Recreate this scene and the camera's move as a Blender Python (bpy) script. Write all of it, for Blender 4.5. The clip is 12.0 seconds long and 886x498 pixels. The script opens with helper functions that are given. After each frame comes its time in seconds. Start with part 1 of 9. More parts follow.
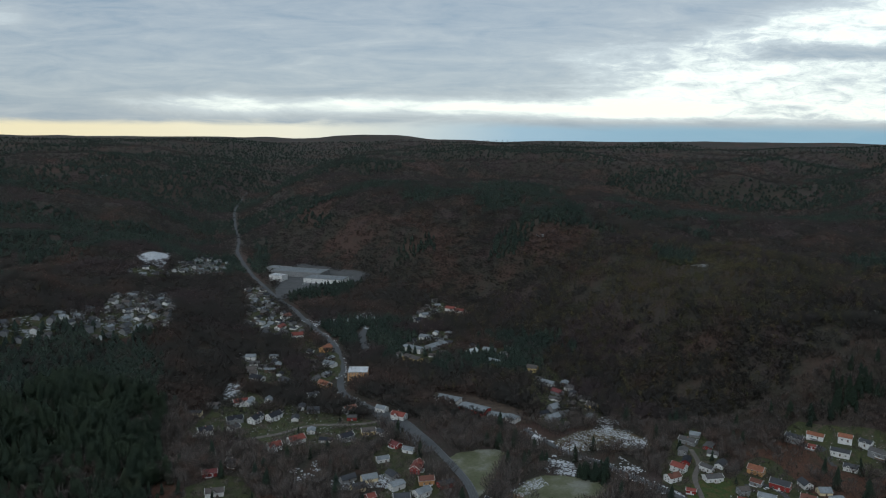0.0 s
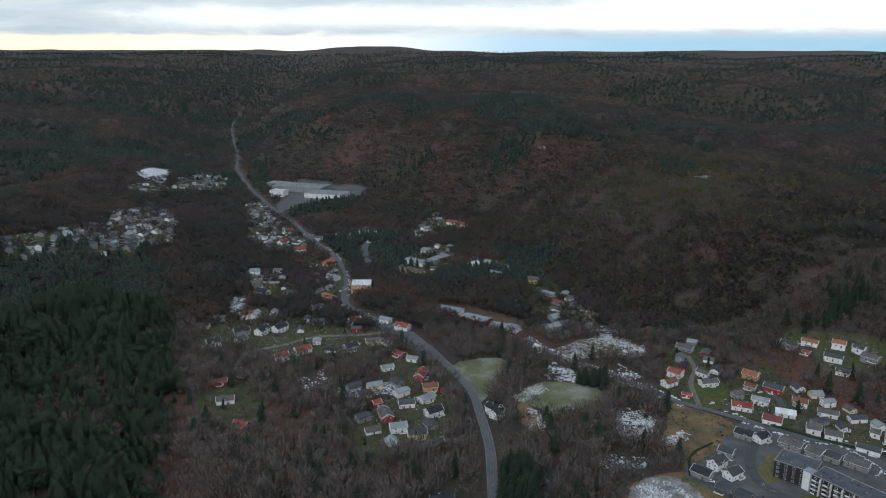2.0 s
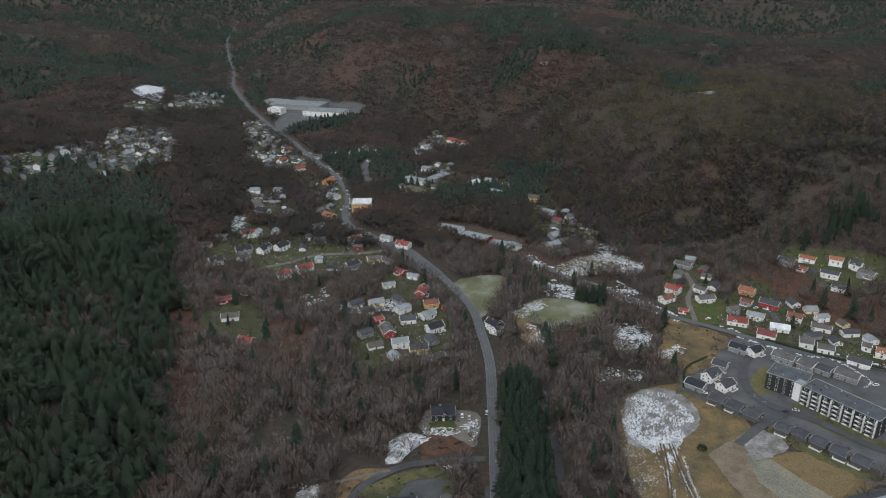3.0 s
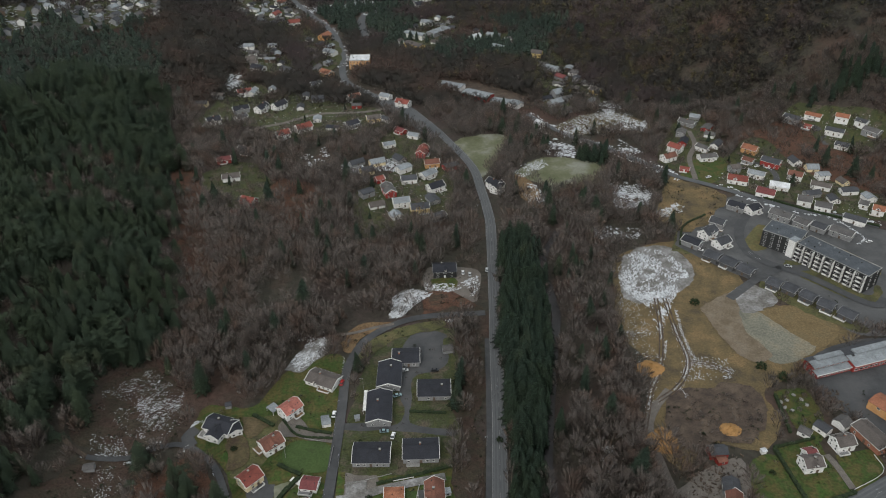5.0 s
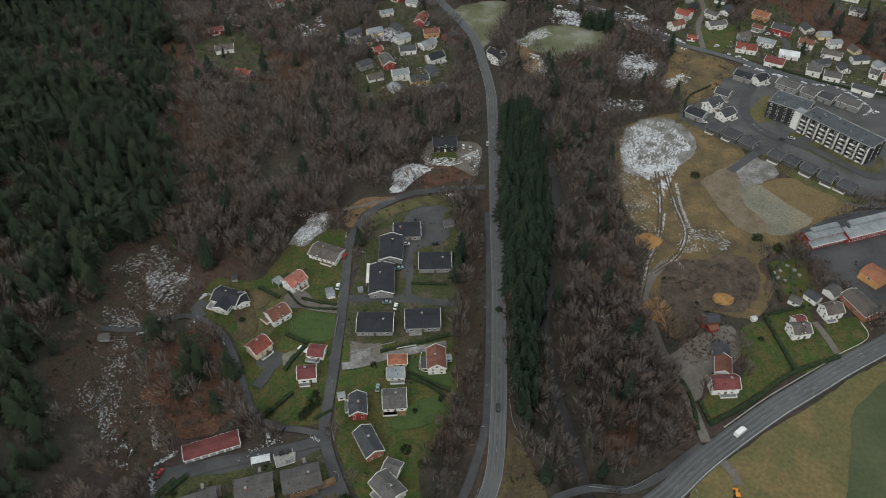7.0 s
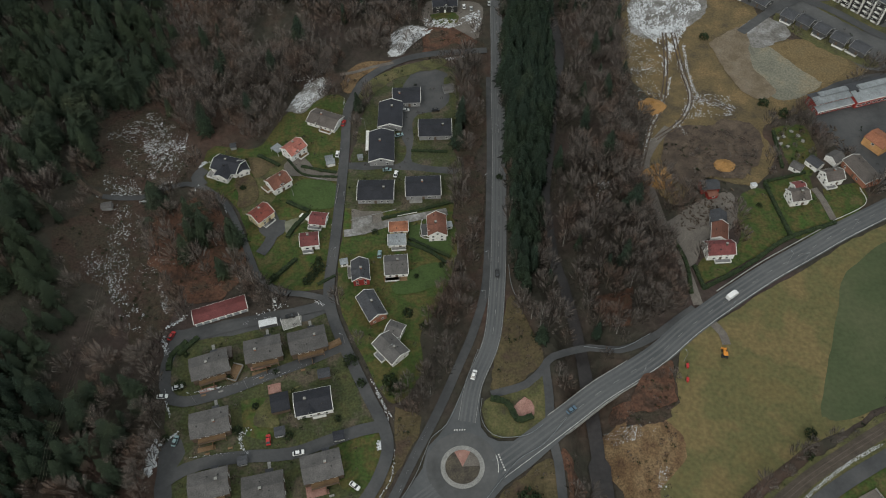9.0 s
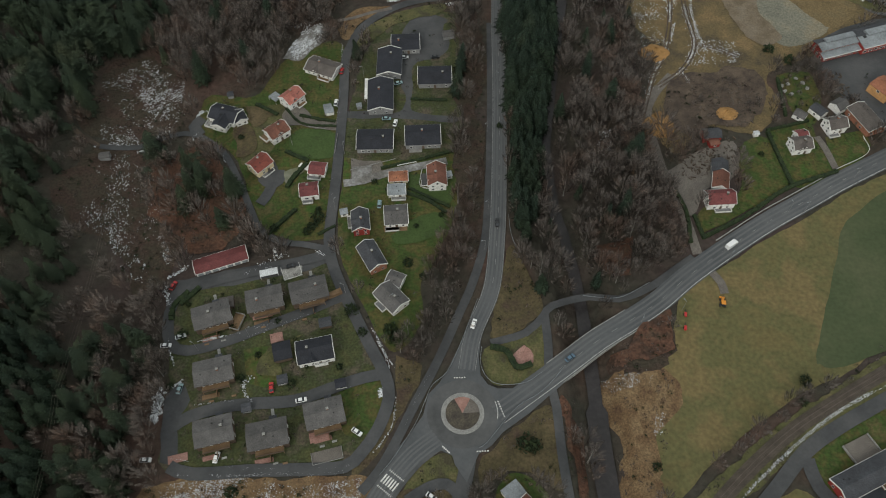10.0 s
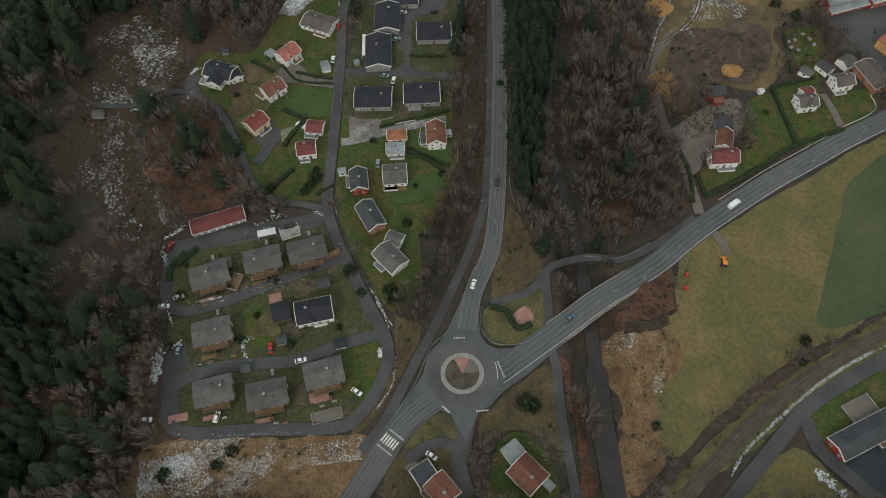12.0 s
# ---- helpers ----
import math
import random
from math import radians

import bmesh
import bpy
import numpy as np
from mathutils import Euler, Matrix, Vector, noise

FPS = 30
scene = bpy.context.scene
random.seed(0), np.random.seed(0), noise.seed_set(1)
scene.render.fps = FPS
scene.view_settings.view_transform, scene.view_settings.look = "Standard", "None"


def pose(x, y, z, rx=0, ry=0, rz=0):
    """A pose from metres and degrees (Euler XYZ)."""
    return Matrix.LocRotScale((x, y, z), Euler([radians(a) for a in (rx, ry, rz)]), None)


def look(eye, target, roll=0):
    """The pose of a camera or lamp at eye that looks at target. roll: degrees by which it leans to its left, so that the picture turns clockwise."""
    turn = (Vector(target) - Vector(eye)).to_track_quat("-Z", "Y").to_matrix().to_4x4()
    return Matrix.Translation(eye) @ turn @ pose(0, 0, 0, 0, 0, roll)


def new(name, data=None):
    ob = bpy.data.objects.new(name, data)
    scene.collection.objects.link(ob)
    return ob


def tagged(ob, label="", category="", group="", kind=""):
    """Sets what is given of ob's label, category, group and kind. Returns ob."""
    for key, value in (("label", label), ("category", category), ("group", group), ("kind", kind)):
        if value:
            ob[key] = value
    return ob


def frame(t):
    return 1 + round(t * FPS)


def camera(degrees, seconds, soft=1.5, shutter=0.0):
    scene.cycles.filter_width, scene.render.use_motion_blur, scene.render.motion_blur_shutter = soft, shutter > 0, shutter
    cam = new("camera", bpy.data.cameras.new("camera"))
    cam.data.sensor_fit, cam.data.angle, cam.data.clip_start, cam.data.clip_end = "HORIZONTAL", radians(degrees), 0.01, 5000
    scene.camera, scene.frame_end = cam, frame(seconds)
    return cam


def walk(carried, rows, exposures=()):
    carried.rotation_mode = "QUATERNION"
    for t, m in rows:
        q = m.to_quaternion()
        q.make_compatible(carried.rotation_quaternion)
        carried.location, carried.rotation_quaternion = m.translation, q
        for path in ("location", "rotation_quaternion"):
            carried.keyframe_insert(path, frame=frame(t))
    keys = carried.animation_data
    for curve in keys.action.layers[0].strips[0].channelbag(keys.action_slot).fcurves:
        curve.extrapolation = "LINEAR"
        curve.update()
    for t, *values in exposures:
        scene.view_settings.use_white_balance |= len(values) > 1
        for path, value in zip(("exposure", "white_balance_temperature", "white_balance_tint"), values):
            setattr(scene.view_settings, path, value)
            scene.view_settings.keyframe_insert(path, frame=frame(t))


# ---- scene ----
cam = camera(62.45, 12.0, 1.05)
# seconds, eye, yaw, pitch, roll
ROWS = [
    (0.0, 0.00, 0.00, 260.00, 0.000, -8.629, 0.580),
    (0.5, -0.43, -0.23, 259.55, -0.001, -9.499, 0.462),
    (1.0, -0.84, -0.50, 259.07, -0.020, -10.921, 0.314),
    (1.5, -1.01, -0.96, 258.39, -0.015, -12.827, 0.183),
    (2.0, -1.12, -1.12, 258.02, -0.005, -15.268, 0.090),
    (2.5, -1.03, -1.59, 257.69, 0.014, -18.178, -0.053),
    (3.0, -0.97, -2.00, 257.47, 0.047, -21.597, -0.106),
    (3.5, -1.30, -2.47, 257.47, 0.035, -25.084, -0.168),
    (3.7, -1.36, -2.60, 257.50, 0.040, -26.401, -0.187),
    (5.3, -1.38, -3.16, 257.99, 0.150, -33.560, -0.420),
    (5.5, -1.32, -3.24, 258.04, 0.174, -34.214, -0.459),
    (6.0, -1.20, -3.45, 258.13, 0.247, -36.453, -0.594),
    (6.5, -1.15, -3.85, 258.30, 0.263, -39.148, -0.670),
    (7.0, -1.15, -4.08, 258.35, 0.339, -42.354, -0.811),
    (7.5, -1.20, -4.14, 258.53, 0.363, -45.451, -0.863),
    (7.7, -1.20, -4.14, 258.63, 0.389, -46.596, -0.934),
    (9.3, -0.94, -3.97, 259.18, 0.740, -53.998, -1.340),
    (9.5, -0.91, -3.91, 259.23, 0.774, -54.785, -1.397),
    (10.0, -0.85, -3.74, 259.45, 0.904, -56.801, -1.549),
    (10.5, -0.87, -3.60, 259.40, 0.967, -58.265, -1.626),
    (11.0, -0.92, -3.32, 258.88, 0.969, -59.233, -1.682),
    (11.5, -1.04, -2.78, 257.89, 0.936, -59.778, -1.653),
    (12.0, -1.18, -2.36, 256.93, 0.878, -59.905, -1.566),
]
EXPOSURES = [(0.0, 0.2, 5700, 6), (1.5, 0.2, 5700, 7), (2.0, 0.8, 5750, 9), (2.5, 1.32, 5900, 10), (3.0, 1.22, 6200, 11), (3.5, 1.15, 6450, 11), (6.0, 1.1, 6550, 9), (9.5, 0.94, 6750, 7), (12.0, 0.92, 6800, 6)]
walk(cam, [(t, pose(x, y, z, 0, 0, yaw) @ pose(0, 0, 0, 90 + pitch) @ pose(0, 0, 0, 0, 0, roll)) for t, x, y, z, yaw, pitch, roll in ROWS], EXPOSURES)

# ---- sky and light ----
SUN_AZ, SUN_EL = 205.0, 34.0
world = bpy.data.worlds.new("sky")
scene.world = world
world.use_nodes = True
wn, wl = world.node_tree.nodes, world.node_tree.links
wn.clear()


def wnode(kind, **props):
    n = wn.new(kind)
    for k, v in props.items():
        n.inputs[k].default_value = v
    return n


def wmath(op, a, b=None, clamp=False):
    n = wn.new("ShaderNodeMath")
    n.operation, n.use_clamp = op, clamp
    for k, v in enumerate((a, b)):
        if v is None:
            continue
        if isinstance(v, (int, float)):
            n.inputs[k].default_value = v
        else:
            wl.new(v, n.inputs[k])
    return n.outputs[0]


def wmix(fac, a, b):
    n = wn.new("ShaderNodeMix")
    n.data_type = "RGBA"
    for k, v in ((0, fac), (6, a), (7, b)):
        if isinstance(v, (tuple, float, int)):
            n.inputs[k].default_value = v
        else:
            wl.new(v, n.inputs[k])
    return n.outputs[2]


def wramp(v, stops):
    n = wn.new("ShaderNodeValToRGB")
    while len(n.color_ramp.elements) < len(stops):
        n.color_ramp.elements.new(0.5)
    for e, (p, c) in zip(n.color_ramp.elements, stops):
        e.position, e.color = p, (*c, 1) if isinstance(c, tuple) else (c, c, c, 1)
    wl.new(v, n.inputs[0])
    return n.outputs[0]


geo = wn.new("ShaderNodeTexCoord")
sep = wn.new("ShaderNodeSeparateXYZ")
wl.new(geo.outputs["Generated"], sep.inputs[0])
dx, dy, dz = sep.outputs
up = wmath("MAXIMUM", dz, 0.0)
sun_x, sun_y = math.sin(radians(SUN_AZ)), math.cos(radians(SUN_AZ))
# bearing and elevation as slopes off the northern horizon
ahead = wmath("MAXIMUM", dy, 0.25)
u, w = wmath("DIVIDE", dx, ahead), wmath("DIVIDE", up, ahead)


def clouds(along_, across, detail, rough, seed, bend=0.3):
    n = wnode("ShaderNodeTexNoise", Detail=detail, Roughness=rough, Scale=1.0, Distortion=bend)
    flat = wn.new("ShaderNodeCombineXYZ")
    wl.new(wmath("MULTIPLY", u, along_), flat.inputs[0])
    wl.new(wmath("MULTIPLY", w, across), flat.inputs[1])
    flat.inputs[2].default_value = seed
    wl.new(flat.outputs[0], n.inputs["Vector"])
    return wmath("SUBTRACT", n.outputs[0], 0.5)


def step(v, lo, hi):
    n = wn.new("ShaderNodeMapRange")
    n.interpolation_type = "SMOOTHSTEP"
    for k, q in (("From Min", lo), ("From Max", hi)):
        if isinstance(q, (int, float)):
            n.inputs[k].default_value = q
        else:
            wl.new(q, n.inputs[k])
    wl.new(v, n.inputs["Value"])
    return n.outputs[0]


def times(*vs):
    r = vs[0]
    for v in vs[1:]:
        r = wmath("MULTIPLY", r, v)
    return r


def plus(*vs):
    r = vs[0]
    for v in vs[1:]:
        r = wmath("ADD", r, v)
    return r


def inv(v):
    return wmath("SUBTRACT", 1.0, v)


big, streak, curd = clouds(2.6, 13, 5, 0.58, 3.3), clouds(8.0, 52, 7, 0.62, 9.1, 0.8), clouds(26, 78, 7, 0.7, 1.7, 0.6)
# the low gap under the cloud sheet
sway = plus(0.040, times(big, 0.03))
gap = times(step(w, plus(sway, -0.022), sway), inv(step(w, sway, plus(sway, 0.018))), step(u, -0.52, -0.25), inv(step(u, 0.20, 0.42)))
# the sheet breaks up towards the north-east, along a slanting edge
edge = plus(0.100, times(u, 0.13), times(big, 0.05))
wedge = times(step(w, 0.018, 0.034), inv(step(w, plus(edge, -0.02), plus(edge, 0.03))), step(u, -0.02, 0.42))
lens = times(step(w, 0.104, 0.114), inv(step(w, 0.118, 0.134)), step(u, 0.36, 0.46))
north = step(dy, 0.0, 0.5)
open_ = times(north, plus(times(gap, 0.42), times(wedge, 0.46), times(lens, -0.42)))
west_gap = times(step(w, 0.13, 0.15), inv(step(w, 0.16, 0.19)), inv(step(u, -0.60, -0.50)), 0.3)
thin = plus(0.30, open_, west_gap, times(big, 0.55), times(streak, 0.62), times(curd, plus(0.16, times(wedge, 0.55))))
sheet = wramp(thin, [(0.08, (0.26, 0.315, 0.355)), (0.24, (0.37, 0.395, 0.405)), (0.42, (0.47, 0.475, 0.455)), (0.60, (0.62, 0.62, 0.575)), (0.76, (0.98, 0.95, 0.80)), (0.92, (1.2, 1.06, 0.76))])
nishita = wn.new("ShaderNodeTexSky")
nishita.sky_type, nishita.sun_disc = "NISHITA", False
nishita.sun_elevation, nishita.sun_rotation = radians(SUN_EL), radians(SUN_AZ)
scaled = wn.new("ShaderNodeVectorMath")
scaled.operation = "SCALE"
scaled.inputs["Scale"].default_value = 0.12
wl.new(nishita.outputs[0], scaled.inputs[0])
colour = wmix(0.9, scaled.outputs[0], sheet)
# yellow light along the north-western horizon, blue cloud to the north-east
rim = plus(0.024, times(streak, 0.02), times(big, 0.01))
low = inv(step(w, times(rim, 0.45), rim))
west = wramp(step(u, -0.62, 0.45), [(0.0, (1.0, 0.80, 0.44)), (0.35, (0.95, 0.84, 0.60)), (0.55, (0.66, 0.66, 0.58)), (0.75, (0.34, 0.47, 0.53)), (1.0, (0.25, 0.40, 0.47))])
colour = wmix(times(low, 0.8), colour, west)
back = wnode("ShaderNodeBackground", Strength=0.95)
wl.new(colour, back.inputs[0])
out = wn.new("ShaderNodeOutputWorld")
wl.new(back.outputs[0], out.inputs[0])

sun = new("sun", bpy.data.lights.new("sun", "SUN"))
sun.data.energy, sun.data.angle, sun.data.color = 0.66, radians(24), (1.0, 0.95, 0.88)
sun.matrix_world = look((0, 0, 0), (-sun_x, -sun_y, -math.tan(radians(SUN_EL))))

# ---- the lie of the land ----
TABLE = np.random.RandomState(7).rand(256, 256)


def vnoise(x, y):
    """Smooth value noise in 0..1 on a unit lattice."""
    x, y = np.asarray(x, float), np.asarray(y, float)
    i, j = np.floor(x).astype(int), np.floor(y).astype(int)
    u, v = x - i, y - j
    u, v = u * u * (3 - 2 * u), v * v * (3 - 2 * v)
    a, b = TABLE[i & 255, j & 255], TABLE[(i + 1) & 255, j & 255]
    c, d = TABLE[i & 255, (j + 1) & 255], TABLE[(i + 1) & 255, (j + 1) & 255]
    return (a * (1 - u) + b * u) * (1 - v) + (c * (1 - u) + d * u) * v


def fbm(x, y, octaves=4):
    return sum(vnoise(x * 2**k + 17 * k, y * 2**k - 9 * k) * 0.5**k for k in range(octaves)) / (2 - 0.5 ** (octaves - 1))


def smooth(a, b, x):
    t = np.clip((np.asarray(x, float) - a) / (b - a), 0, 1)
    return t * t * (3 - 2 * t)


def along(px, py, pts):
    """Least distance from points to a polyline."""
    best = np.full(np.shape(px), 1e9)
    for (ax, ay), (bx, by) in zip(pts[:-1], pts[1:]):
        dx, dy = bx - ax, by - ay
        if dx * dx + dy * dy < 1e-9:
            continue
        t = np.clip(((px - ax) * dx + (py - ay) * dy) / (dx * dx + dy * dy), 0, 1)
        best = np.minimum(best, np.hypot(px - ax - t * dx, py - ay - t * dy))
    return best


RIVER = [(66, -120), (57.5, 20), (55, 50), (53.5, 85), (53.5, 117), (51.5, 153), (46, 190), (44.5, 220), (49.5, 255), (56, 294), (63, 337), (61, 386), (76, 425)]
LEFT_Y, LEFT_X = [-400, 60, 160, 260, 340, 420, 600, 750, 900, 1170, 1570, 2000, 3200, 5000], [-170, -125, -135, -150, -120, -170, -215, -215, -230, -330, -520, -640, -620, -700]
RIGHT_Y, RIGHT_X = [-400, 300, 450, 560, 700, 816, 950, 1100, 1200, 1570, 2000, 3200, 5000], [600, 480, 400, 310, 185, 118, 55, 35, -110, -440, -590, -580, -660]


def height(x, y):
    """The ground's height: a flat valley between wooded hills that run out to a plateau."""
    x, y = np.asarray(x, float), np.asarray(y, float)
    wob = (fbm(x / 90, y / 90, 3) - 0.5) * 30
    dl = np.maximum(0, np.interp(y, LEFT_Y, LEFT_X) - x + wob * smooth(300, 500, y))
    dr = np.maximum(0, x - np.interp(y, RIGHT_Y, RIGHT_X) + wob)
    base = np.interp(y, [350, 800, 1200, 1600, 2500, 3300, 4300, 5000], [0, 5, 12, 22, 70, 135, 226, 250])
    left = np.interp(dl, [0, 15, 60, 140, 260, 420, 700], [0, 2, 18, 46, 60, 72, 110])
    right = np.interp(dr, [0, 20, 70, 150, 260, 380, 470, 640, 900], [0, 3, 24, 74, 120, 144, 146, 104, 112])
    # the eastern hill sinks towards the east, and the land behind it lies lower
    right = right * (1 - (1 - np.interp(x, [120, 260, 400, 520, 800], [0.90, 0.80, 0.68, 0.58, 0.52])) * smooth(90, 230, dr))
    far = np.hypot(x, y)
    near = base + np.where(dl > 0, left, right) * (1 - smooth(2400, 4000, far))
    rough = smooth(20, 160, np.maximum(dl, dr))
    near = near + rough * (1 - 0.7 * smooth(2400, 4000, far)) * ((fbm(x / 170, y / 170, 4) - 0.5) * 60 + (fbm(x / 45 + 5, y / 45, 2) - 0.5) * 10)
    d = np.maximum(dl, dr)
    roll = 1 - np.abs(2 * fbm(x / 900 + 3.1, y / 620 + 1.7, 4) - 1)
    plateau = np.interp(far, [600, 1500, 2500, 3500, 4500, 4900], [70, 98, 140, 184, 230, 246]) + (roll - 0.66) * np.interp(far, [1000, 2200, 3600, 4900], [110, 170, 110, 30])
    mix = smooth(1150, 2100, far) * smooth(60, 500, d)
    z = near * (1 - mix) + plateau * mix
    crag = 34 * np.exp(-(((x + 480) / 330) ** 4) - ((y - 4650) / 260) ** 2) + 9 * np.exp(-(((x + 1150) / 110) ** 2) - ((y - 4650) / 260) ** 2)
    z = z + crag
    bed = along(x, y, RIVER)
    return z - (3.2 + 2.6 * smooth(60, 90, y) * (1 - smooth(140, 165, y))) * (1 - smooth(5, 12, bed))


# ---- materials ----


def material(name, tones, size=6.0, rough=0.9, fine=None, bump=0.15, metal=0.0, spread=0.5, per_object=0.0, detail=5.0, grain=0.28):
    """A rough surface whose tones drift at one scale (size, metres), with grain at another."""
    m = bpy.data.materials.new(name)
    m.use_nodes = True
    n, l = m.node_tree.nodes, m.node_tree.links
    b = n["Principled BSDF"]
    b.inputs["Roughness"].default_value, b.inputs["Metallic"].default_value = rough, metal
    b.inputs["Specular IOR Level"].default_value = 0.25
    g = n.new("ShaderNodeNewGeometry")
    a = n.new("ShaderNodeTexNoise")
    a.inputs["Scale"].default_value, a.inputs["Detail"].default_value, a.inputs["Roughness"].default_value = 1 / size, detail, 0.62
    l.new(g.outputs["Position"], a.inputs["Vector"])
    r = n.new("ShaderNodeValToRGB")
    while len(r.color_ramp.elements) < len(tones):
        r.color_ramp.elements.new(0.5)
    lo, hi = 0.5 - 0.5 * spread * 0.6, 0.5 + 0.5 * spread * 0.6
    for k, (e, c) in enumerate(zip(r.color_ramp.elements, tones)):
        e.position, e.color = lo + (hi - lo) * k / max(1, len(tones) - 1), (*c, 1)
    l.new(a.outputs[0], r.inputs[0])
    f = n.new("ShaderNodeTexNoise")
    f.inputs["Scale"].default_value, f.inputs["Detail"].default_value = 1 / (fine or size / 9), 4
    l.new(g.outputs["Position"], f.inputs["Vector"])
    v = n.new("ShaderNodeHueSaturation")
    k = n.new("ShaderNodeMapRange")
    k.inputs["From Min"].default_value, k.inputs["From Max"].default_value = 0.3, 0.7
    k.inputs["To Min"].default_value, k.inputs["To Max"].default_value = 1 - grain, 1 + grain
    l.new(f.outputs[0], k.inputs["Value"])
    value = k.outputs[0]
    if per_object:
        o = n.new("ShaderNodeObjectInfo")
        s = n.new("ShaderNodeMapRange")
        s.inputs["To Min"].default_value, s.inputs["To Max"].default_value = 1 - per_object, 1 + per_object
        l.new(o.outputs["Random"], s.inputs["Value"])
        x = n.new("ShaderNodeMath")
        x.operation = "MULTIPLY"
        l.new(value, x.inputs[0])
        l.new(s.outputs[0], x.inputs[1])
        value = x.outputs[0]
    l.new(value, v.inputs["Value"])
    l.new(r.outputs[0], v.inputs["Color"])
    l.new(v.outputs[0], b.inputs["Base Color"])
    if bump:
        u = n.new("ShaderNodeBump")
        u.inputs["Strength"].default_value, u.inputs["Distance"].default_value = bump, (fine or size / 9) * 0.5
        l.new(f.outputs[0], u.inputs["Height"])
        l.new(u.outputs[0], b.inputs["Normal"])
    return m


M = {}


def define(name, *args, **kw):
    M[name] = material(name, *args, **kw)


define("forest_floor", [(0.029, 0.026, 0.024), (0.056, 0.041, 0.037), (0.040, 0.038, 0.029), (0.072, 0.045, 0.036), (0.049, 0.041, 0.040)], 110, fine=3.0, bump=0.6, grain=0.25, spread=0.8)
define("scrub", [(0.060, 0.042, 0.030), (0.075, 0.062, 0.032), (0.105, 0.080, 0.045)], 14, fine=0.9, bump=0.5)
define("bracken", [(0.030, 0.022, 0.018), (0.052, 0.034, 0.026), (0.042, 0.036, 0.025), (0.066, 0.046, 0.032)], 10, fine=0.9, bump=0.7, grain=0.4, spread=0.8)
define("russet", [(0.048, 0.030, 0.022), (0.100, 0.050, 0.033), (0.060, 0.044, 0.031)], 11, fine=1.0, bump=0.6, grain=0.4)
define("reeds", [(0.070, 0.040, 0.028), (0.125, 0.078, 0.042), (0.175, 0.120, 0.066), (0.105, 0.056, 0.036)], 8, fine=0.6, bump=0.6, grain=0.4, spread=0.8)
define("garden_mix", [(0.034, 0.027, 0.021), (0.064, 0.066, 0.027), (0.042, 0.052, 0.022), (0.086, 0.072, 0.052), (0.052, 0.042, 0.032)], 9, fine=0.9, bump=0.5, spread=0.9, grain=0.35)
define("lawn", [(0.030, 0.048, 0.014), (0.040, 0.078, 0.016), (0.078, 0.068, 0.024), (0.036, 0.064, 0.015), (0.088, 0.076, 0.032), (0.044, 0.086, 0.018)], 13, fine=1.2, bump=0.25, grain=0.3, spread=0.9)
define("bright_lawn", [(0.036, 0.052, 0.019), (0.046, 0.076, 0.023), (0.056, 0.086, 0.027)], 8, fine=0.8, bump=0.25, spread=0.9, grain=0.2)
define("lawn_dull", [(0.055, 0.050, 0.030), (0.080, 0.082, 0.034), (0.115, 0.10, 0.05)], 9, fine=0.7, bump=0.3)
define("field_brown", [(0.090, 0.086, 0.038), (0.128, 0.105, 0.046), (0.100, 0.096, 0.042), (0.150, 0.116, 0.054), (0.118, 0.102, 0.045)], 26, fine=1.6, bump=0.15, grain=0.2, spread=0.75)
define("field_green", [(0.046, 0.064, 0.030), (0.060, 0.076, 0.037), (0.075, 0.086, 0.045)], 30, fine=1.6, bump=0.1, grain=0.12)
define("field_frost", [(0.088, 0.098, 0.052), (0.125, 0.130, 0.080), (0.21, 0.215, 0.18)], 30, fine=2.0, bump=0.1, grain=0.12)
define("soil", [(0.070, 0.055, 0.036), (0.115, 0.088, 0.045), (0.165, 0.115, 0.058)], 15, fine=0.8, bump=0.6)
define("mud", [(0.045, 0.035, 0.029), (0.072, 0.054, 0.042), (0.105, 0.080, 0.060)], 7, fine=0.6, bump=0.8)
define("sand", [(0.24, 0.135, 0.05), (0.34, 0.19, 0.075)], 3, fine=0.3, bump=0.5)
define("field_tawny", [(0.105, 0.078, 0.038), (0.150, 0.110, 0.056), (0.125, 0.100, 0.055)], 9, fine=0.8, bump=0.2, spread=0.8)
define("pitch", [(0.13, 0.13, 0.105), (0.17, 0.165, 0.13), (0.21, 0.18, 0.125)], 20, fine=1.0, bump=0.1)
define("pale_earth", [(0.115, 0.092, 0.062), (0.15, 0.12, 0.085), (0.175, 0.145, 0.11)], 9, fine=0.7, bump=0.3, grain=0.2)
define("gravel", [(0.11, 0.098, 0.088), (0.155, 0.14, 0.125)], 6, fine=0.35, bump=0.4)
define("frosted_gravel", [(0.10, 0.092, 0.082), (0.17, 0.165, 0.158), (0.32, 0.325, 0.335)], 7, fine=0.9, bump=0.5, spread=0.8)
define("asphalt", [(0.060, 0.062, 0.064), (0.082, 0.084, 0.086), (0.10, 0.102, 0.104)], 16, fine=1.2, rough=0.8, bump=0.1, grain=0.07)
define("asphalt_worn", [(0.066, 0.071, 0.076), (0.083, 0.088, 0.093), (0.100, 0.104, 0.108)], 25, fine=1.0, rough=0.75, bump=0.1, grain=0.07)
define("dark_court", [(0.022, 0.027, 0.033), (0.034, 0.040, 0.047)], 8, fine=0.8, rough=0.5, bump=0.1, grain=0.1)
define("street", [(0.048, 0.050, 0.053), (0.062, 0.064, 0.067), (0.078, 0.079, 0.081)], 14, fine=1.0, rough=0.8, bump=0.12, grain=0.07)
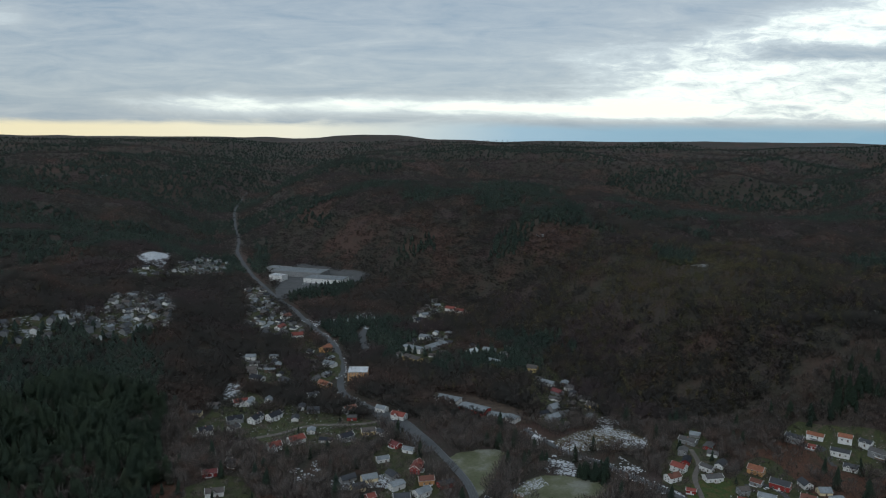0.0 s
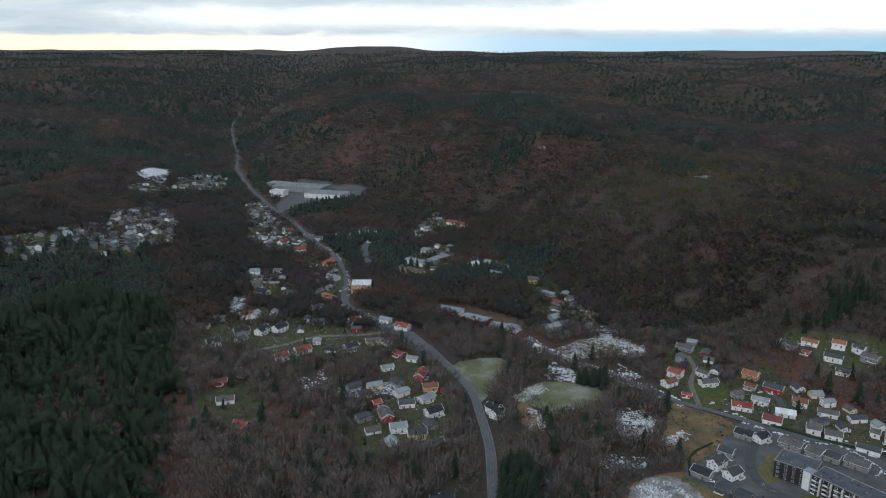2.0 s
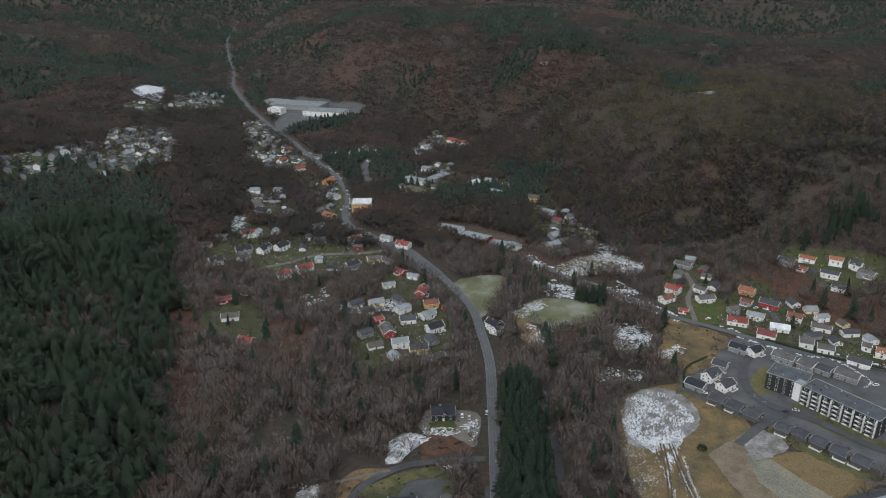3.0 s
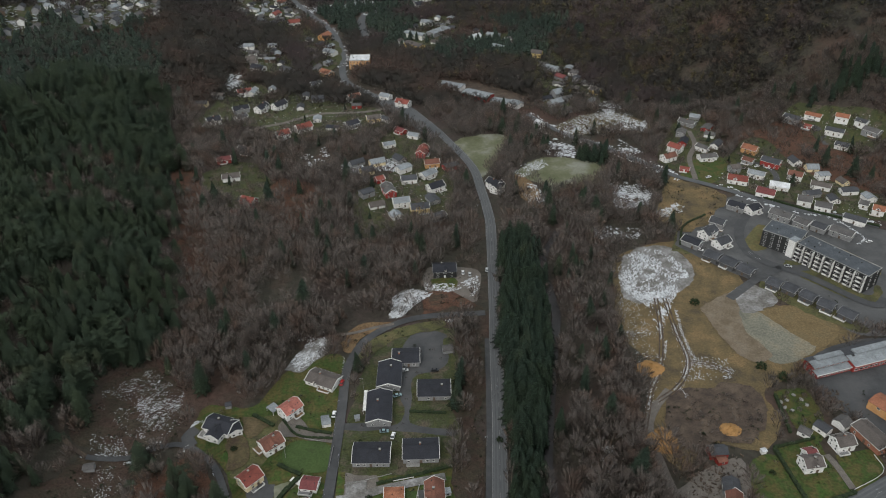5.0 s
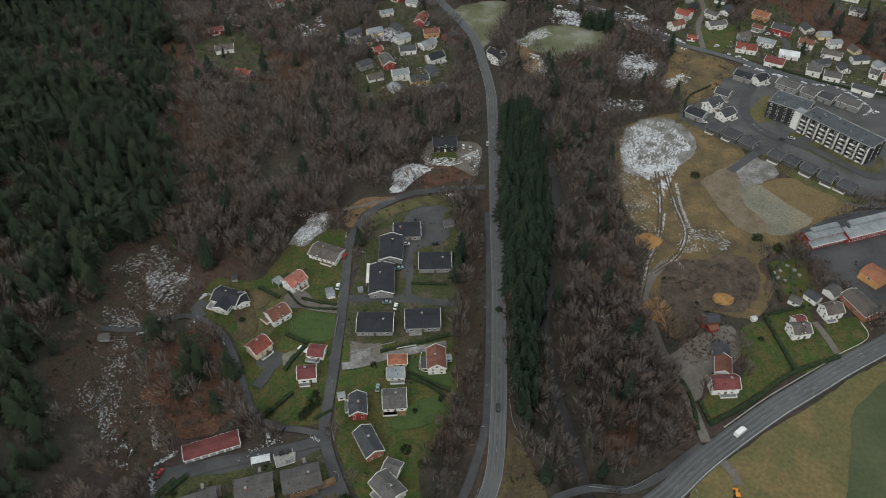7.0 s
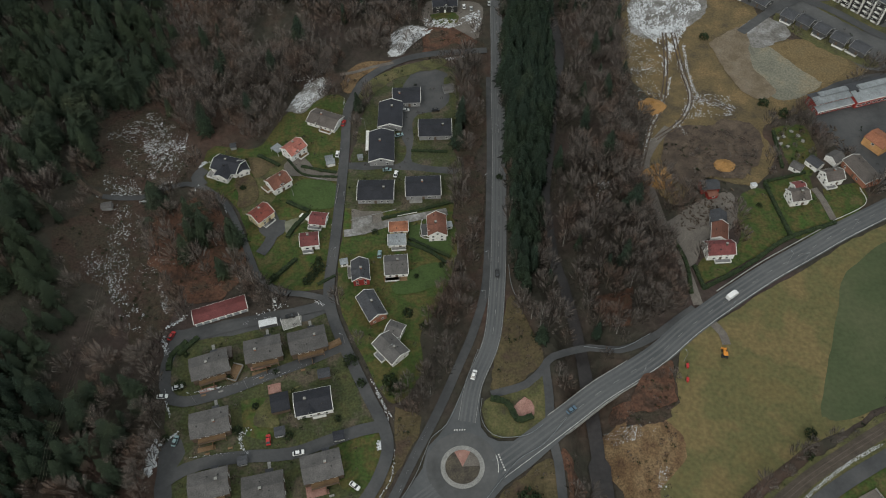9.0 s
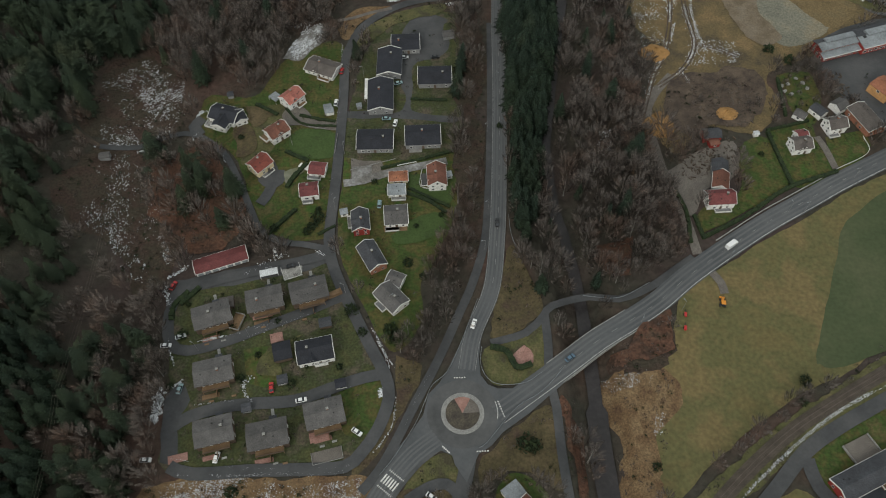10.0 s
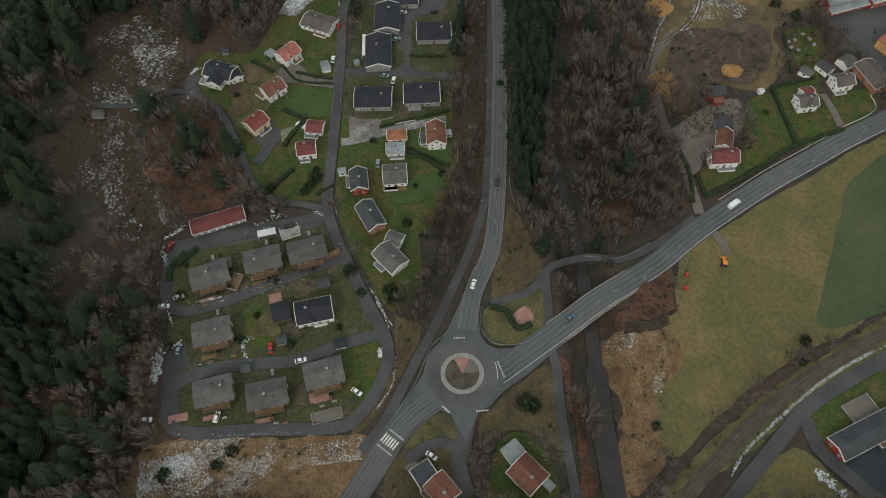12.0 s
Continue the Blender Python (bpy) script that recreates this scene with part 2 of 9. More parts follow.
define("tyre_lane", [(0.092, 0.097, 0.102), (0.116, 0.120, 0.124)], 30, fine=0.8, rough=0.75, bump=0.05, grain=0.07)
define("paving", [(0.20, 0.20, 0.195), (0.26, 0.26, 0.25)], 3, fine=0.4, bump=0.3)
define("red_paving", [(0.24, 0.13, 0.11), (0.32, 0.19, 0.16)], 3, fine=0.4, bump=0.3)
define("dark_stone", [(0.045, 0.04, 0.035), (0.09, 0.078, 0.06)], 3, fine=0.5, bump=0.7)
define("ballast", [(0.054, 0.045, 0.037), (0.086, 0.071, 0.058)], 4, fine=0.4, bump=0.6)
define("steel", [(0.11, 0.085, 0.07), (0.17, 0.14, 0.12)], 4, rough=0.55, metal=0.3, bump=0)
define("faint_line", [(0.22, 0.22, 0.22), (0.34, 0.34, 0.33)], 2.5, fine=0.3, bump=0)
define("white_line", [(0.50, 0.50, 0.49), (0.72, 0.72, 0.70)], 2.5, fine=0.3, bump=0)
define("snow", [(0.34, 0.36, 0.38), (0.62, 0.64, 0.67)], 2, fine=0.4, bump=0.4)
define("water", [(0.024, 0.022, 0.023), (0.040, 0.036, 0.037), (0.030, 0.028, 0.029), (0.050, 0.045, 0.045)], 7, rough=0.4, fine=1.5, bump=0.15, spread=0.8, grain=0.15)
define("concrete", [(0.20, 0.20, 0.19), (0.30, 0.30, 0.285)], 4, fine=0.5, bump=0.2)
define("bark", [(0.070, 0.058, 0.048), (0.12, 0.10, 0.085)], 2, fine=0.3, bump=0.5)
define("birch_bark", [(0.16, 0.15, 0.14), (0.30, 0.29, 0.275)], 1.2, fine=0.25, bump=0.4)
define("twigs", [(0.063, 0.053, 0.047), (0.108, 0.088, 0.076), (0.169, 0.147, 0.133), (0.138, 0.090, 0.068), (0.095, 0.081, 0.079)], 16, fine=2.2, bump=0, spread=0.9, grain=0.25)


def lacy(name, size=0.0, thin=0.3, thick=0.85, through_=0.36):
    """Let light through a crown's sprays; twigs finer than the eye can part cover thin to thick of each spray."""
    n, l = M[name].node_tree.nodes, M[name].node_tree.links
    b = n["Principled BSDF"]
    t, mix = n.new("ShaderNodeBsdfTranslucent"), n.new("ShaderNodeMixShader")
    l.new(b.inputs["Base Color"].links[0].from_socket, t.inputs["Color"])
    mix.inputs[0].default_value = through_
    l.new(b.outputs[0], mix.inputs[1])
    l.new(t.outputs[0], mix.inputs[2])
    if size:
        g = n.new("ShaderNodeNewGeometry")
        a = n.new("ShaderNodeTexNoise")
        a.inputs["Scale"].default_value, a.inputs["Detail"].default_value, a.inputs["Roughness"].default_value = 1 / size, 2, 0.6
        l.new(g.outputs["Position"], a.inputs["Vector"])
        c = n.new("ShaderNodeMapRange")
        for k, q in (("From Min", 0.32), ("From Max", 0.68), ("To Min", thin), ("To Max", thick)):
            c.inputs[k].default_value = q
        l.new(a.outputs[0], c.inputs["Value"])
        gap, holes = n.new("ShaderNodeBsdfTransparent"), n.new("ShaderNodeMixShader")
        l.new(c.outputs[0], holes.inputs[0])
        l.new(gap.outputs[0], holes.inputs[1])
        l.new(mix.outputs[0], holes.inputs[2])
        mix = holes
    l.new(mix.outputs[0], n["Material Output"].inputs[0])


lacy("twigs", 0.9, 0.26, 0.78)
# twigs shifted towards mauve and raised, standing in for haze over the hills
define("hazed_twigs", [(0.066, 0.058, 0.062), (0.108, 0.083, 0.080), (0.072, 0.069, 0.061), (0.135, 0.096, 0.080), (0.118, 0.104, 0.107)], 110, fine=20, bump=0, spread=0.85, grain=0.15)
lacy("hazed_twigs", 5.0, 0.35, 0.8, 0.5)
# spruce made paler and bluer, with distance haze mixed into its base colour
define("hazed_spruce", [(0.019, 0.032, 0.026), (0.035, 0.051, 0.039), (0.057, 0.070, 0.051)], 40, fine=6, bump=0, spread=0.8)
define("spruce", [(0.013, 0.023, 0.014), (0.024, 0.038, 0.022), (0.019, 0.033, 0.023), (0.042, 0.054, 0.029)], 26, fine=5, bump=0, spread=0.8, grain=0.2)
define("pine", [(0.048, 0.055, 0.026), (0.086, 0.077, 0.034), (0.123, 0.086, 0.042)], 45, fine=8, bump=0, spread=0.8, grain=0.2)
lacy("spruce", 0.8, 0.5, 1.0, 0.2)
lacy("hazed_spruce", 4.0, 0.55, 1.0, 0.2)
lacy("pine", 1.5, 0.4, 0.95, 0.25)
define("green_pine", [(0.022, 0.036, 0.021), (0.038, 0.054, 0.030), (0.030, 0.046, 0.030), (0.060, 0.068, 0.036)], 34, fine=6, bump=0, spread=0.8, grain=0.2)
lacy("green_pine", 0.9, 0.35, 0.9, 0.25)
define("hedge", [(0.014, 0.024, 0.012), (0.03, 0.045, 0.018)], 2, fine=0.4, bump=0.8)
for key, c in dict(brown_tile=(0.088, 0.077, 0.071), pink_tile=(0.33, 0.125, 0.10), rust_tile=(0.150, 0.066, 0.047), red_tile=(0.18, 0.052, 0.040), maroon_tile=(0.135, 0.042, 0.042),
                   orange_tile=(0.24, 0.10, 0.058), grey_tile=(0.086, 0.083, 0.082), dark_tile=(0.050, 0.053, 0.060), black_tile=(0.022, 0.024, 0.031), grey_sheet=(0.20, 0.22, 0.235), slate_sheet=(0.070, 0.080, 0.092), white_sheet=(0.52, 0.54, 0.56)).items():
    define(key, [tuple(v * 0.82 for v in c), c, tuple(v * 1.22 for v in c)], 5, fine=0.42, rough=0.7, bump=0.5, per_object=0.12)
for key, c in dict(white=(0.66, 0.66, 0.645), cream=(0.66, 0.56, 0.36), grey=(0.21, 0.215, 0.22), red=(0.24, 0.035, 0.03), brown=(0.10, 0.074, 0.056), brick=(0.27, 0.12, 0.08),
                   yellow=(0.58, 0.44, 0.20), orange=(0.48, 0.27, 0.12), black=(0.028, 0.029, 0.03), charcoal=(0.075, 0.077, 0.08), timber=(0.17, 0.11, 0.063), navy=(0.06, 0.08, 0.12)).items():
    define(key, [tuple(v * 0.86 for v in c), c, tuple(min(1, v * 1.1) for v in c)], 3, fine=0.25, rough=0.65, bump=0.2, per_object=0.06)


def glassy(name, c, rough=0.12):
    m = bpy.data.materials.new(name)
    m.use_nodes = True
    b = m.node_tree.nodes["Principled BSDF"]
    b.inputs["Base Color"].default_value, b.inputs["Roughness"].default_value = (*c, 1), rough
    M[name] = m


glassy("pane", (0.03, 0.035, 0.04), 0.08)
glassy("rubber", (0.02, 0.02, 0.02), 0.8)
for key, c in dict(car_white=(0.72, 0.73, 0.74), car_red=(0.40, 0.02, 0.02), car_blue=(0.08, 0.14, 0.20), car_teal=(0.20, 0.30, 0.32), car_black=(0.02, 0.02, 0.022), car_silver=(0.42, 0.44, 0.45)).items():
    glassy(key, c, 0.28)
glassy("digger_orange", (0.60, 0.22, 0.02), 0.4)


# ---- helpers of this scene ----
# open ground: cells of two metres in which no tree stands
GX0, GY0, GN, GM = -760, -40, 760, 1100
OPEN = np.zeros((GN, GM), bool)
THIN = np.zeros((GN, GM), bool)
LAYERS, SHRUBBY, PAVED, HEATHS = [], [], [], []
CELL_X, CELL_Y = np.meshgrid(GX0 + 2 * np.arange(GN) + 1, GY0 + 2 * np.arange(GM) + 1, indexing="ij")


def inside(px, py, poly):
    hit = np.zeros(np.shape(px), bool)
    for (ax, ay), (bx, by) in zip(poly, poly[1:] + poly[:1]):
        if ay != by:
            hit ^= ((ay > py) != (by > py)) & (px < (bx - ax) * (py - ay) / (by - ay) + ax)
    return hit


def clear_line(pts, width):
    xs, ys = [p[0] for p in pts], [p[1] for p in pts]
    a, b = max(0, int((min(xs) - width - GX0) // 2)), max(0, int((max(xs) + width - GX0) // 2 + 2))
    c, d = max(0, int((min(ys) - width - GY0) // 2)), max(0, int((max(ys) + width - GY0) // 2 + 2))
    if a < GN and c < GM and b > a and d > c:
        OPEN[a:b, c:d] |= along(CELL_X[a:b, c:d], CELL_Y[a:b, c:d], pts) < width


def clear_poly(poly):
    OPEN[:] |= inside(CELL_X, CELL_Y, poly)


def is_open(x, y, grid=OPEN):
    i, j = ((x - GX0) // 2).astype(int), ((y - GY0) // 2).astype(int)
    ok = (i >= 0) & (i < GN) & (j >= 0) & (j < GM)
    return ok & grid[np.clip(i, 0, GN - 1), np.clip(j, 0, GM - 1)]


def ground_at(x, y):
    return float(height(x, y))


def mesh_of(name, verts, faces, mat, smooth_shade=False):
    me = bpy.data.meshes.new(name)
    me.from_pydata([tuple(v) for v in verts], [], faces)
    me.materials.append(M[mat])
    if smooth_shade:
        me.shade_smooth()
    return me


def part(name, bm, mat, parent=None, label=""):
    """Links a bmesh as one mesh object, under a thing or part."""
    me = bpy.data.meshes.new(name)
    bm.to_mesh(me)
    bm.free()
    me.materials.append(M[mat])
    ob = new(name, me)
    ob.parent = parent
    return tagged(ob, label)


def shared(name, me, parent, m):
    ob = new(name, me)
    ob.parent, ob.matrix_basis = parent, m
    return ob


def box(bm, x0, x1, y0, y1, z0, z1):
    v = [bm.verts.new((x, y, z)) for x in (x0, x1) for y in (y0, y1) for z in (z0, z1)]
    for f in ((0, 1, 3, 2), (4, 6, 7, 5), (0, 4, 5, 1), (2, 3, 7, 6), (0, 2, 6, 4), (1, 5, 7, 3)):
        bm.faces.new([v[i] for i in f])
    return v


def box_bm(*b):
    bm = bmesh.new()
    box(bm, *b)
    return bm


def dense(pts, step):
    """A Catmull-Rom curve through the points, in even steps."""
    p = [np.array(q, float) for q in pts]
    p = [2 * p[0] - p[1]] + p + [2 * p[-1] - p[-2]]
    res = []
    for a, b, c, d in zip(p, p[1:], p[2:], p[3:]):
        n = max(2, int(np.linalg.norm(c - b) / step))
        for t in np.linspace(0, 1, n, endpoint=False):
            res.append(0.5 * (2 * b + (c - a) * t + (2 * a - 5 * b + 4 * c - d) * t * t + (3 * b - a - 3 * c + d) * t**3))
    return np.array(res + [p[-2]])


def strip(name, pts, width, mat, lift=0.25, label="", category="", clear=2.0, step=4.0, side=0.0, lanes=1, fixed=None, kind="structure"):
    """A band of road, path or paint laid on the ground along a line."""
    lift += 0.22
    c = dense(pts, step)
    d = np.gradient(c, axis=0)
    n = np.stack([-d[:, 1], d[:, 0]], 1) / np.maximum(np.linalg.norm(d, axis=1)[:, None], 1e-6)
    c = c + n * side
    rows = []
    for k in np.linspace(-0.5, 0.5, lanes + 1):
        q = c + n * width * k
        z = (height(q[:, 0], q[:, 1]) if fixed is None else np.full(len(q), fixed)) + lift
        rows.append(np.column_stack([q, z]))
    m = len(c)
    verts = np.concatenate(rows)
    faces = [(r * m + i, (r + 1) * m + i, (r + 1) * m + i + 1, r * m + i + 1)[::-1] for r in range(lanes) for i in range(m - 1)]
    ob = new(name, mesh_of(name, verts, faces, mat))
    if clear:
        PAVED.append(([tuple(q) for q in c[:: max(1, len(c) // 40)]] + [tuple(c[-1])], width / 2 + 0.8))
    if clear:
        clear_line([tuple(q) for q in c[:: max(1, len(c) // 60)]] + [tuple(c[-1])], width / 2 + clear)
    if kind:
        tagged(ob, label, category, kind=kind)
    return ob


def patch(name, poly, mat, lift=0.1, label="", category="ground", clear=True, cell=9.0, wobble=0.9):
    """A piece of ground with its own cover, draped over the terrain, with an uneven rim."""
    LAYERS.append(name)
    away = math.hypot(*poly[0])
    lift = 0.06 + 0.004 * len(LAYERS) + max(0, away - 420) * 0.0006
    if along(np.array([p[0] for p in poly]), np.array([p[1] for p in poly]), RIVER).min() < 20:
        cell, lift = 2.5, lift + 0.22
    elif mat == "field_green":
        cell, lift = 2.5, lift + 0.27
    if name.startswith(("garden", "yard", "frosty", "spoil")):
        wobble = 4.0
    elif name in ("heath", "brush", "thicket_ground", "rubble", "marsh", "clearing", "slope"):
        wobble = 6.0
    ragged_rim = mat in ("pitch", "pale_earth", "field_tawny", "russet", "bracken", "scrub", "reeds", "garden_mix", "field_frost", "frosted_gravel", "soil", "mud", "sand", "lawn_dull")
    rim = dense(poly + poly[:1], 1.3 if ragged_rim and away < 520 else 4.0)[:-1]
    if ragged_rim:
        rim = rim + np.column_stack([vnoise(rim[:, 0] / 2.2, rim[:, 1] / 2.2 + 9) - 0.5, vnoise(rim[:, 0] / 2.2 + 70, rim[:, 1] / 2.2) - 0.5]) * min(1.5, wobble)
    wave = 5 if wobble < 2 else 16
    rim = rim + np.column_stack([fbm(rim[:, 0] / wave, rim[:, 1] / wave, 2) - 0.5, fbm(rim[:, 0] / wave + 50, rim[:, 1] / wave, 2) - 0.5]) * 2 * wobble
    bm = bmesh.new()
    f = bm.faces.new([bm.verts.new((x, y, 0)) for x, y in rim])
    bmesh.ops.triangulate(bm, faces=[f])
    lo, hi = rim.min(0), rim.max(0)
    for axis in (0, 1):
        for k in np.arange(math.ceil(lo[axis] / cell) * cell, hi[axis], cell):
            at, no = [0, 0, 0], [0, 0, 0]
            at[axis], no[axis] = k, 1
            bmesh.ops.bisect_plane(bm, geom=bm.verts[:] + bm.edges[:] + bm.faces[:], plane_co=at, plane_no=no)
    xy = np.array([v.co[:2] for v in bm.verts])
    z = height(xy[:, 0], xy[:, 1]) + lift
    for v, h in zip(bm.verts, z):
        v.co.z = h
    bmesh.ops.recalc_face_normals(bm, faces=bm.faces)
    for g in bm.faces:
        if g.normal.z < 0:
            g.normal_flip()
    if name in ("clearing", "slope", "thicket_ground", "brush", "verge", "rough_ground", "embankment", "rubble", "marsh", "heath"):
        SHRUBBY.append(poly)
    if name == "heath":
        HEATHS.append(poly)
    if clear and name.startswith("garden"):
        THIN[:] |= inside(CELL_X, CELL_Y, poly)
    elif clear:
        clear_poly([tuple(p) for p in poly])
    return tagged(part(name, bm, mat), label, category, kind="structure")


# ---- the ground ----


def build_ground():
    r = np.concatenate([[0.5, 15, 30, 40], np.arange(46, 420, 5.0), np.geomspace(420, 4900, 190)])
    az = np.radians(np.concatenate([np.arange(-66, 66, 0.5), np.arange(66, 294, 6.0)]))
    rr, aa = np.meshgrid(r, az, indexing="ij")
    x, y = rr * np.sin(aa), rr * np.cos(aa)
    z = height(x, y)
    n, m = rr.shape
    i, j = np.meshgrid(np.arange(n - 1), np.arange(m), indexing="ij")
    a, b = (i * m + j).ravel(), (i * m + (j + 1) % m).ravel()
    faces = np.stack([a, b, b + m, a + m], 1)
    me = bpy.data.meshes.new("ground")
    me.vertices.add(n * m)
    me.vertices.foreach_set("co", np.stack([x, y, z], -1).ravel())
    me.loops.add(faces.size)
    me.loops.foreach_set("vertex_index", faces[:, ::-1].ravel())
    me.polygons.add(len(faces))
    me.polygons.foreach_set("loop_start", np.arange(0, faces.size, 4))
    me.update(calc_edges=True)
    me.validate()
    me.shade_smooth()
    me.materials.append(M["forest_floor"])
    tagged(new("ground", me), "brown leaf-strewn valley floor and wooded hills", "ground", kind="structure")


build_ground()


def river():
    """Dark shallow water between uneven banks."""
    c = dense(RIVER, 3.0)
    d = np.gradient(c, axis=0)
    n = np.stack([-d[:, 1], d[:, 0]], 1) / np.linalg.norm(d, axis=1)[:, None]
    v, f = [], []
    for i, (p, q) in enumerate(zip(c, n)):
        wide = 4.0 if p[1] < 97 else 1.6
        a = 0.8 * wide + 2.2 * float(vnoise(i / 4.0, 3.5))
        b = 0.8 * wide + 2.2 * float(vnoise(i / 4.0, 9.5))
        z = ground_at(*p) + 0.9
        v += [(*(p - q * a), z), (*(p + q * b), z)]
    f = [(2 * i, 2 * i + 1, 2 * i + 3, 2 * i + 2)[::-1] for i in range(len(c) - 1)]
    tagged(new("water", mesh_of("water", v, f, "water")), "dark narrow river between bare trees", "river", kind="structure")


river()

# ---- covers of the ground ----
patch("field", [(92.5, 141.5), (101.5, 148.2), (119.4, 159.2), (131.4, 167.2), (145, 174.8), (158.8, 182.4), (176, 193.2), (198, 204), (212, 206), (200, 128), (166.8, 117.6), (149.2, 107.7), (130.1, 99.6), (110.7, 87.7), (91.5, 73.7), (77.4, 61.2), (70, 68), (71, 92), (79, 112.5), (86, 124)], "field_brown", 0.1, "wide mown field of brownish grass")
patch("field", [(152.7, 144.0), (162.7, 163.1), (167.7, 174.5), (177.9, 183.1), (196, 190), (190, 130), (166.4, 116.4), (154.7, 111.9), (144.2, 109.0), (140.5, 110.9), (139.5, 114.4)], "field_green", 0.18, "dark green winter field with a frosted patch")
patch("marsh", [(56.8, 106.5), (70.6, 109.6), (83.2, 108.2), (76.7, 83.9), (71.2, 65.5), (72.3, 53.9), (58.8, 48.8), (57.9, 72.6), (55.9, 89.6)], "reeds", 0.1, "tawny reeds and dead grass by the river")
patch("thicket_ground", [(63.2, 117.3), (86.6, 128.6), (87.4, 120), (82.2, 108.2), (60.3, 109.3)], "bracken", 0.13, "dark red brambles beside the road")
patch("embankment", [(182.3, 117.4), (165.7, 114.1), (133.4, 96.2), (102.1, 76.3), (76.5, 55.8), (69.4, 48), (76.1, 47.9), (103.2, 63.2), (130, 83.2), (178.7, 106.9)], "lawn_dull", 0.12, "weedy railway embankment")
patch("lawn", [(122.2, 74.6), (134.1, 83.2), (159.6, 94.7), (165.9, 93.5), (158.4, 70.5), (130.6, 62.9), (125.2, 64.9)], "lawn", 0.14, "green lawn beside a dark house")
patch("meadow", [(93.8, 46.3), (103.3, 54.5), (115, 63.1), (121.8, 63), (131.3, 51.4), (131.6, 45.8)], "field_brown", 0.14, "dull brownish meadow")
patch("heath", [(38.8, 97.5), (44.8, 98.1), (46.5, 72.5), (47, 49.1), (41.3, 48.7), (39.6, 71.9)], "russet", 0.2, "russet river bank below the bridge", clear=False)
patch("paved_court", [(129.2, 57.7), (135.8, 60.5), (146.1, 65.6), (149.7, 62.6), (145.1, 47.9), (135.9, 47.6)], "dark_court", 0.3, "dark wet paved court beside a long house")
patch("lawn", [(11.1, 116.3), (13, 107.8), (17.7, 104.1), (30.6, 106.2), (37, 113.6), (35.4, 132.7), (28.7, 125.3), (14.8, 121.1)], "lawn_dull", 0.14, "mown grass with a small sunken terrace")
patch("verge", [(19.7, 151.8), (25.7, 167.8), (29.6, 157.1), (35.5, 143.5), (36.1, 136.2), (27.7, 127.8), (16.2, 123.5), (16.4, 138.6)], "scrub", 0.12, "rough grass verge beside the road")
patch("lawn", [(14.9, 66.2), (19.1, 70.2), (26.1, 69.7), (32.2, 64), (34.8, 55.3), (32.7, 46.9), (12.5, 47.2), (11.8, 57.5)], "lawn", 0.13, "lawn round a brown-roofed house")
patch("verge", [(21, 86.8), (36.1, 95.3), (37.2, 72), (38.5, 64), (25.1, 71.1), (13.1, 69.2), (9, 66.3), (9.3, 75.4)], "scrub", 0.11, "tawny rough grass by the roundabout")
patch("verge", [(-16.9, 70.6), (-6.9, 77.6), (0.2, 77.5), (1.4, 66.4), (-3, 64.5), (-5.9, 68.5), (-16.8, 64.6)], "lawn_dull", 0.13, "grass wedge beside the zebra crossing")
patch("garden", [(-22.8, 64.7), (-5.9, 67.5), (-1.1, 58.6), (4.5, 47.2), (-22.3, 47.5), (-24.4, 55)], "scrub", 0.13, "winter garden by a red-roofed house")
patch("verge", [(-22.5, 116.8), (-12.2, 110.8), (-21.4, 89.5), (-33, 71.8), (-36.7, 73.3), (-27.9, 86.3), (-21.6, 98.3)], "scrub", 0.12, "strip of yellowed grass between street and path")
patch("rough_ground", [(-109.7, 67.3), (-95.2, 70.5), (-61, 70.1), (-31.9, 70.4), (-30.6, 62.8), (-39.5, 47.7), (-110.8, 48.5)], "reeds", 0.12, "dead tawny grass under patchy snow")
patch("lawn", [(-83.9, 180.4), (-94, 206.9), (-102.5, 221.9), (-115.8, 232.4), (-121.1, 248.6), (-117.3, 258.8), (-96.5, 257.3), (-88.6, 272.3), (-77.6, 289.2), (-55, 293.6), (-51.6, 247.1), (-52, 212.6), (-52, 176.9), (-58.1, 171.2), (-71.4, 172.3)], "lawn", 0.12, "lawns of a row of detached houses")
patch("garden", [(-96.6, 226.9), (-94.9, 244.4), (-87.8, 253.3), (-77.7, 247.6), (-84.4, 223.2), (-93.8, 215.1), (-101.2, 221.9)], "lawn_dull", 0.17, "unmown brownish garden slope")
patch("lawn", [(-48.7, 217.5), (-24.5, 218.7), (1.3, 221.5), (2.8, 190.9), (-6.6, 160.4), (-13.1, 149.6), (-12.3, 131.4), (-23.2, 118), (-36.2, 139.5), (-45.1, 158.3), (-49.2, 178.3)], "lawn", 0.12, "lawns behind detached houses")
patch("garden", [(-47.1, 217.4), (-34.8, 217.2), (-33.2, 210.6), (-36.8, 205.8), (-46.3, 202.8)], "gravel", 0.17, "paved garden yard")
patch("lawn", [(-48.7, 244.1), (-45, 277.2), (-40.7, 293.3), (-26.9, 318.6), (4.2, 317.8), (4.2, 268.3), (1.3, 221.5), (-48.7, 217.5)], "garden_mix", 0.13, "small gardens between black-roofed houses")
patch("yard", [(-50.4, 246.3), (-41.3, 246.8), (-24.3, 244.3), (-23.8, 284.7), (-20.3, 314), (-0.3, 313.5), (-3.4, 284.2), (-16.2, 282.5), (-18, 268.8), (-19.3, 245.6), (0.5, 243.1), (0.5, 239.5), (-22.4, 239.3), (-50, 239.1)], "street", 0.22, "asphalt yard between black-roofed houses")
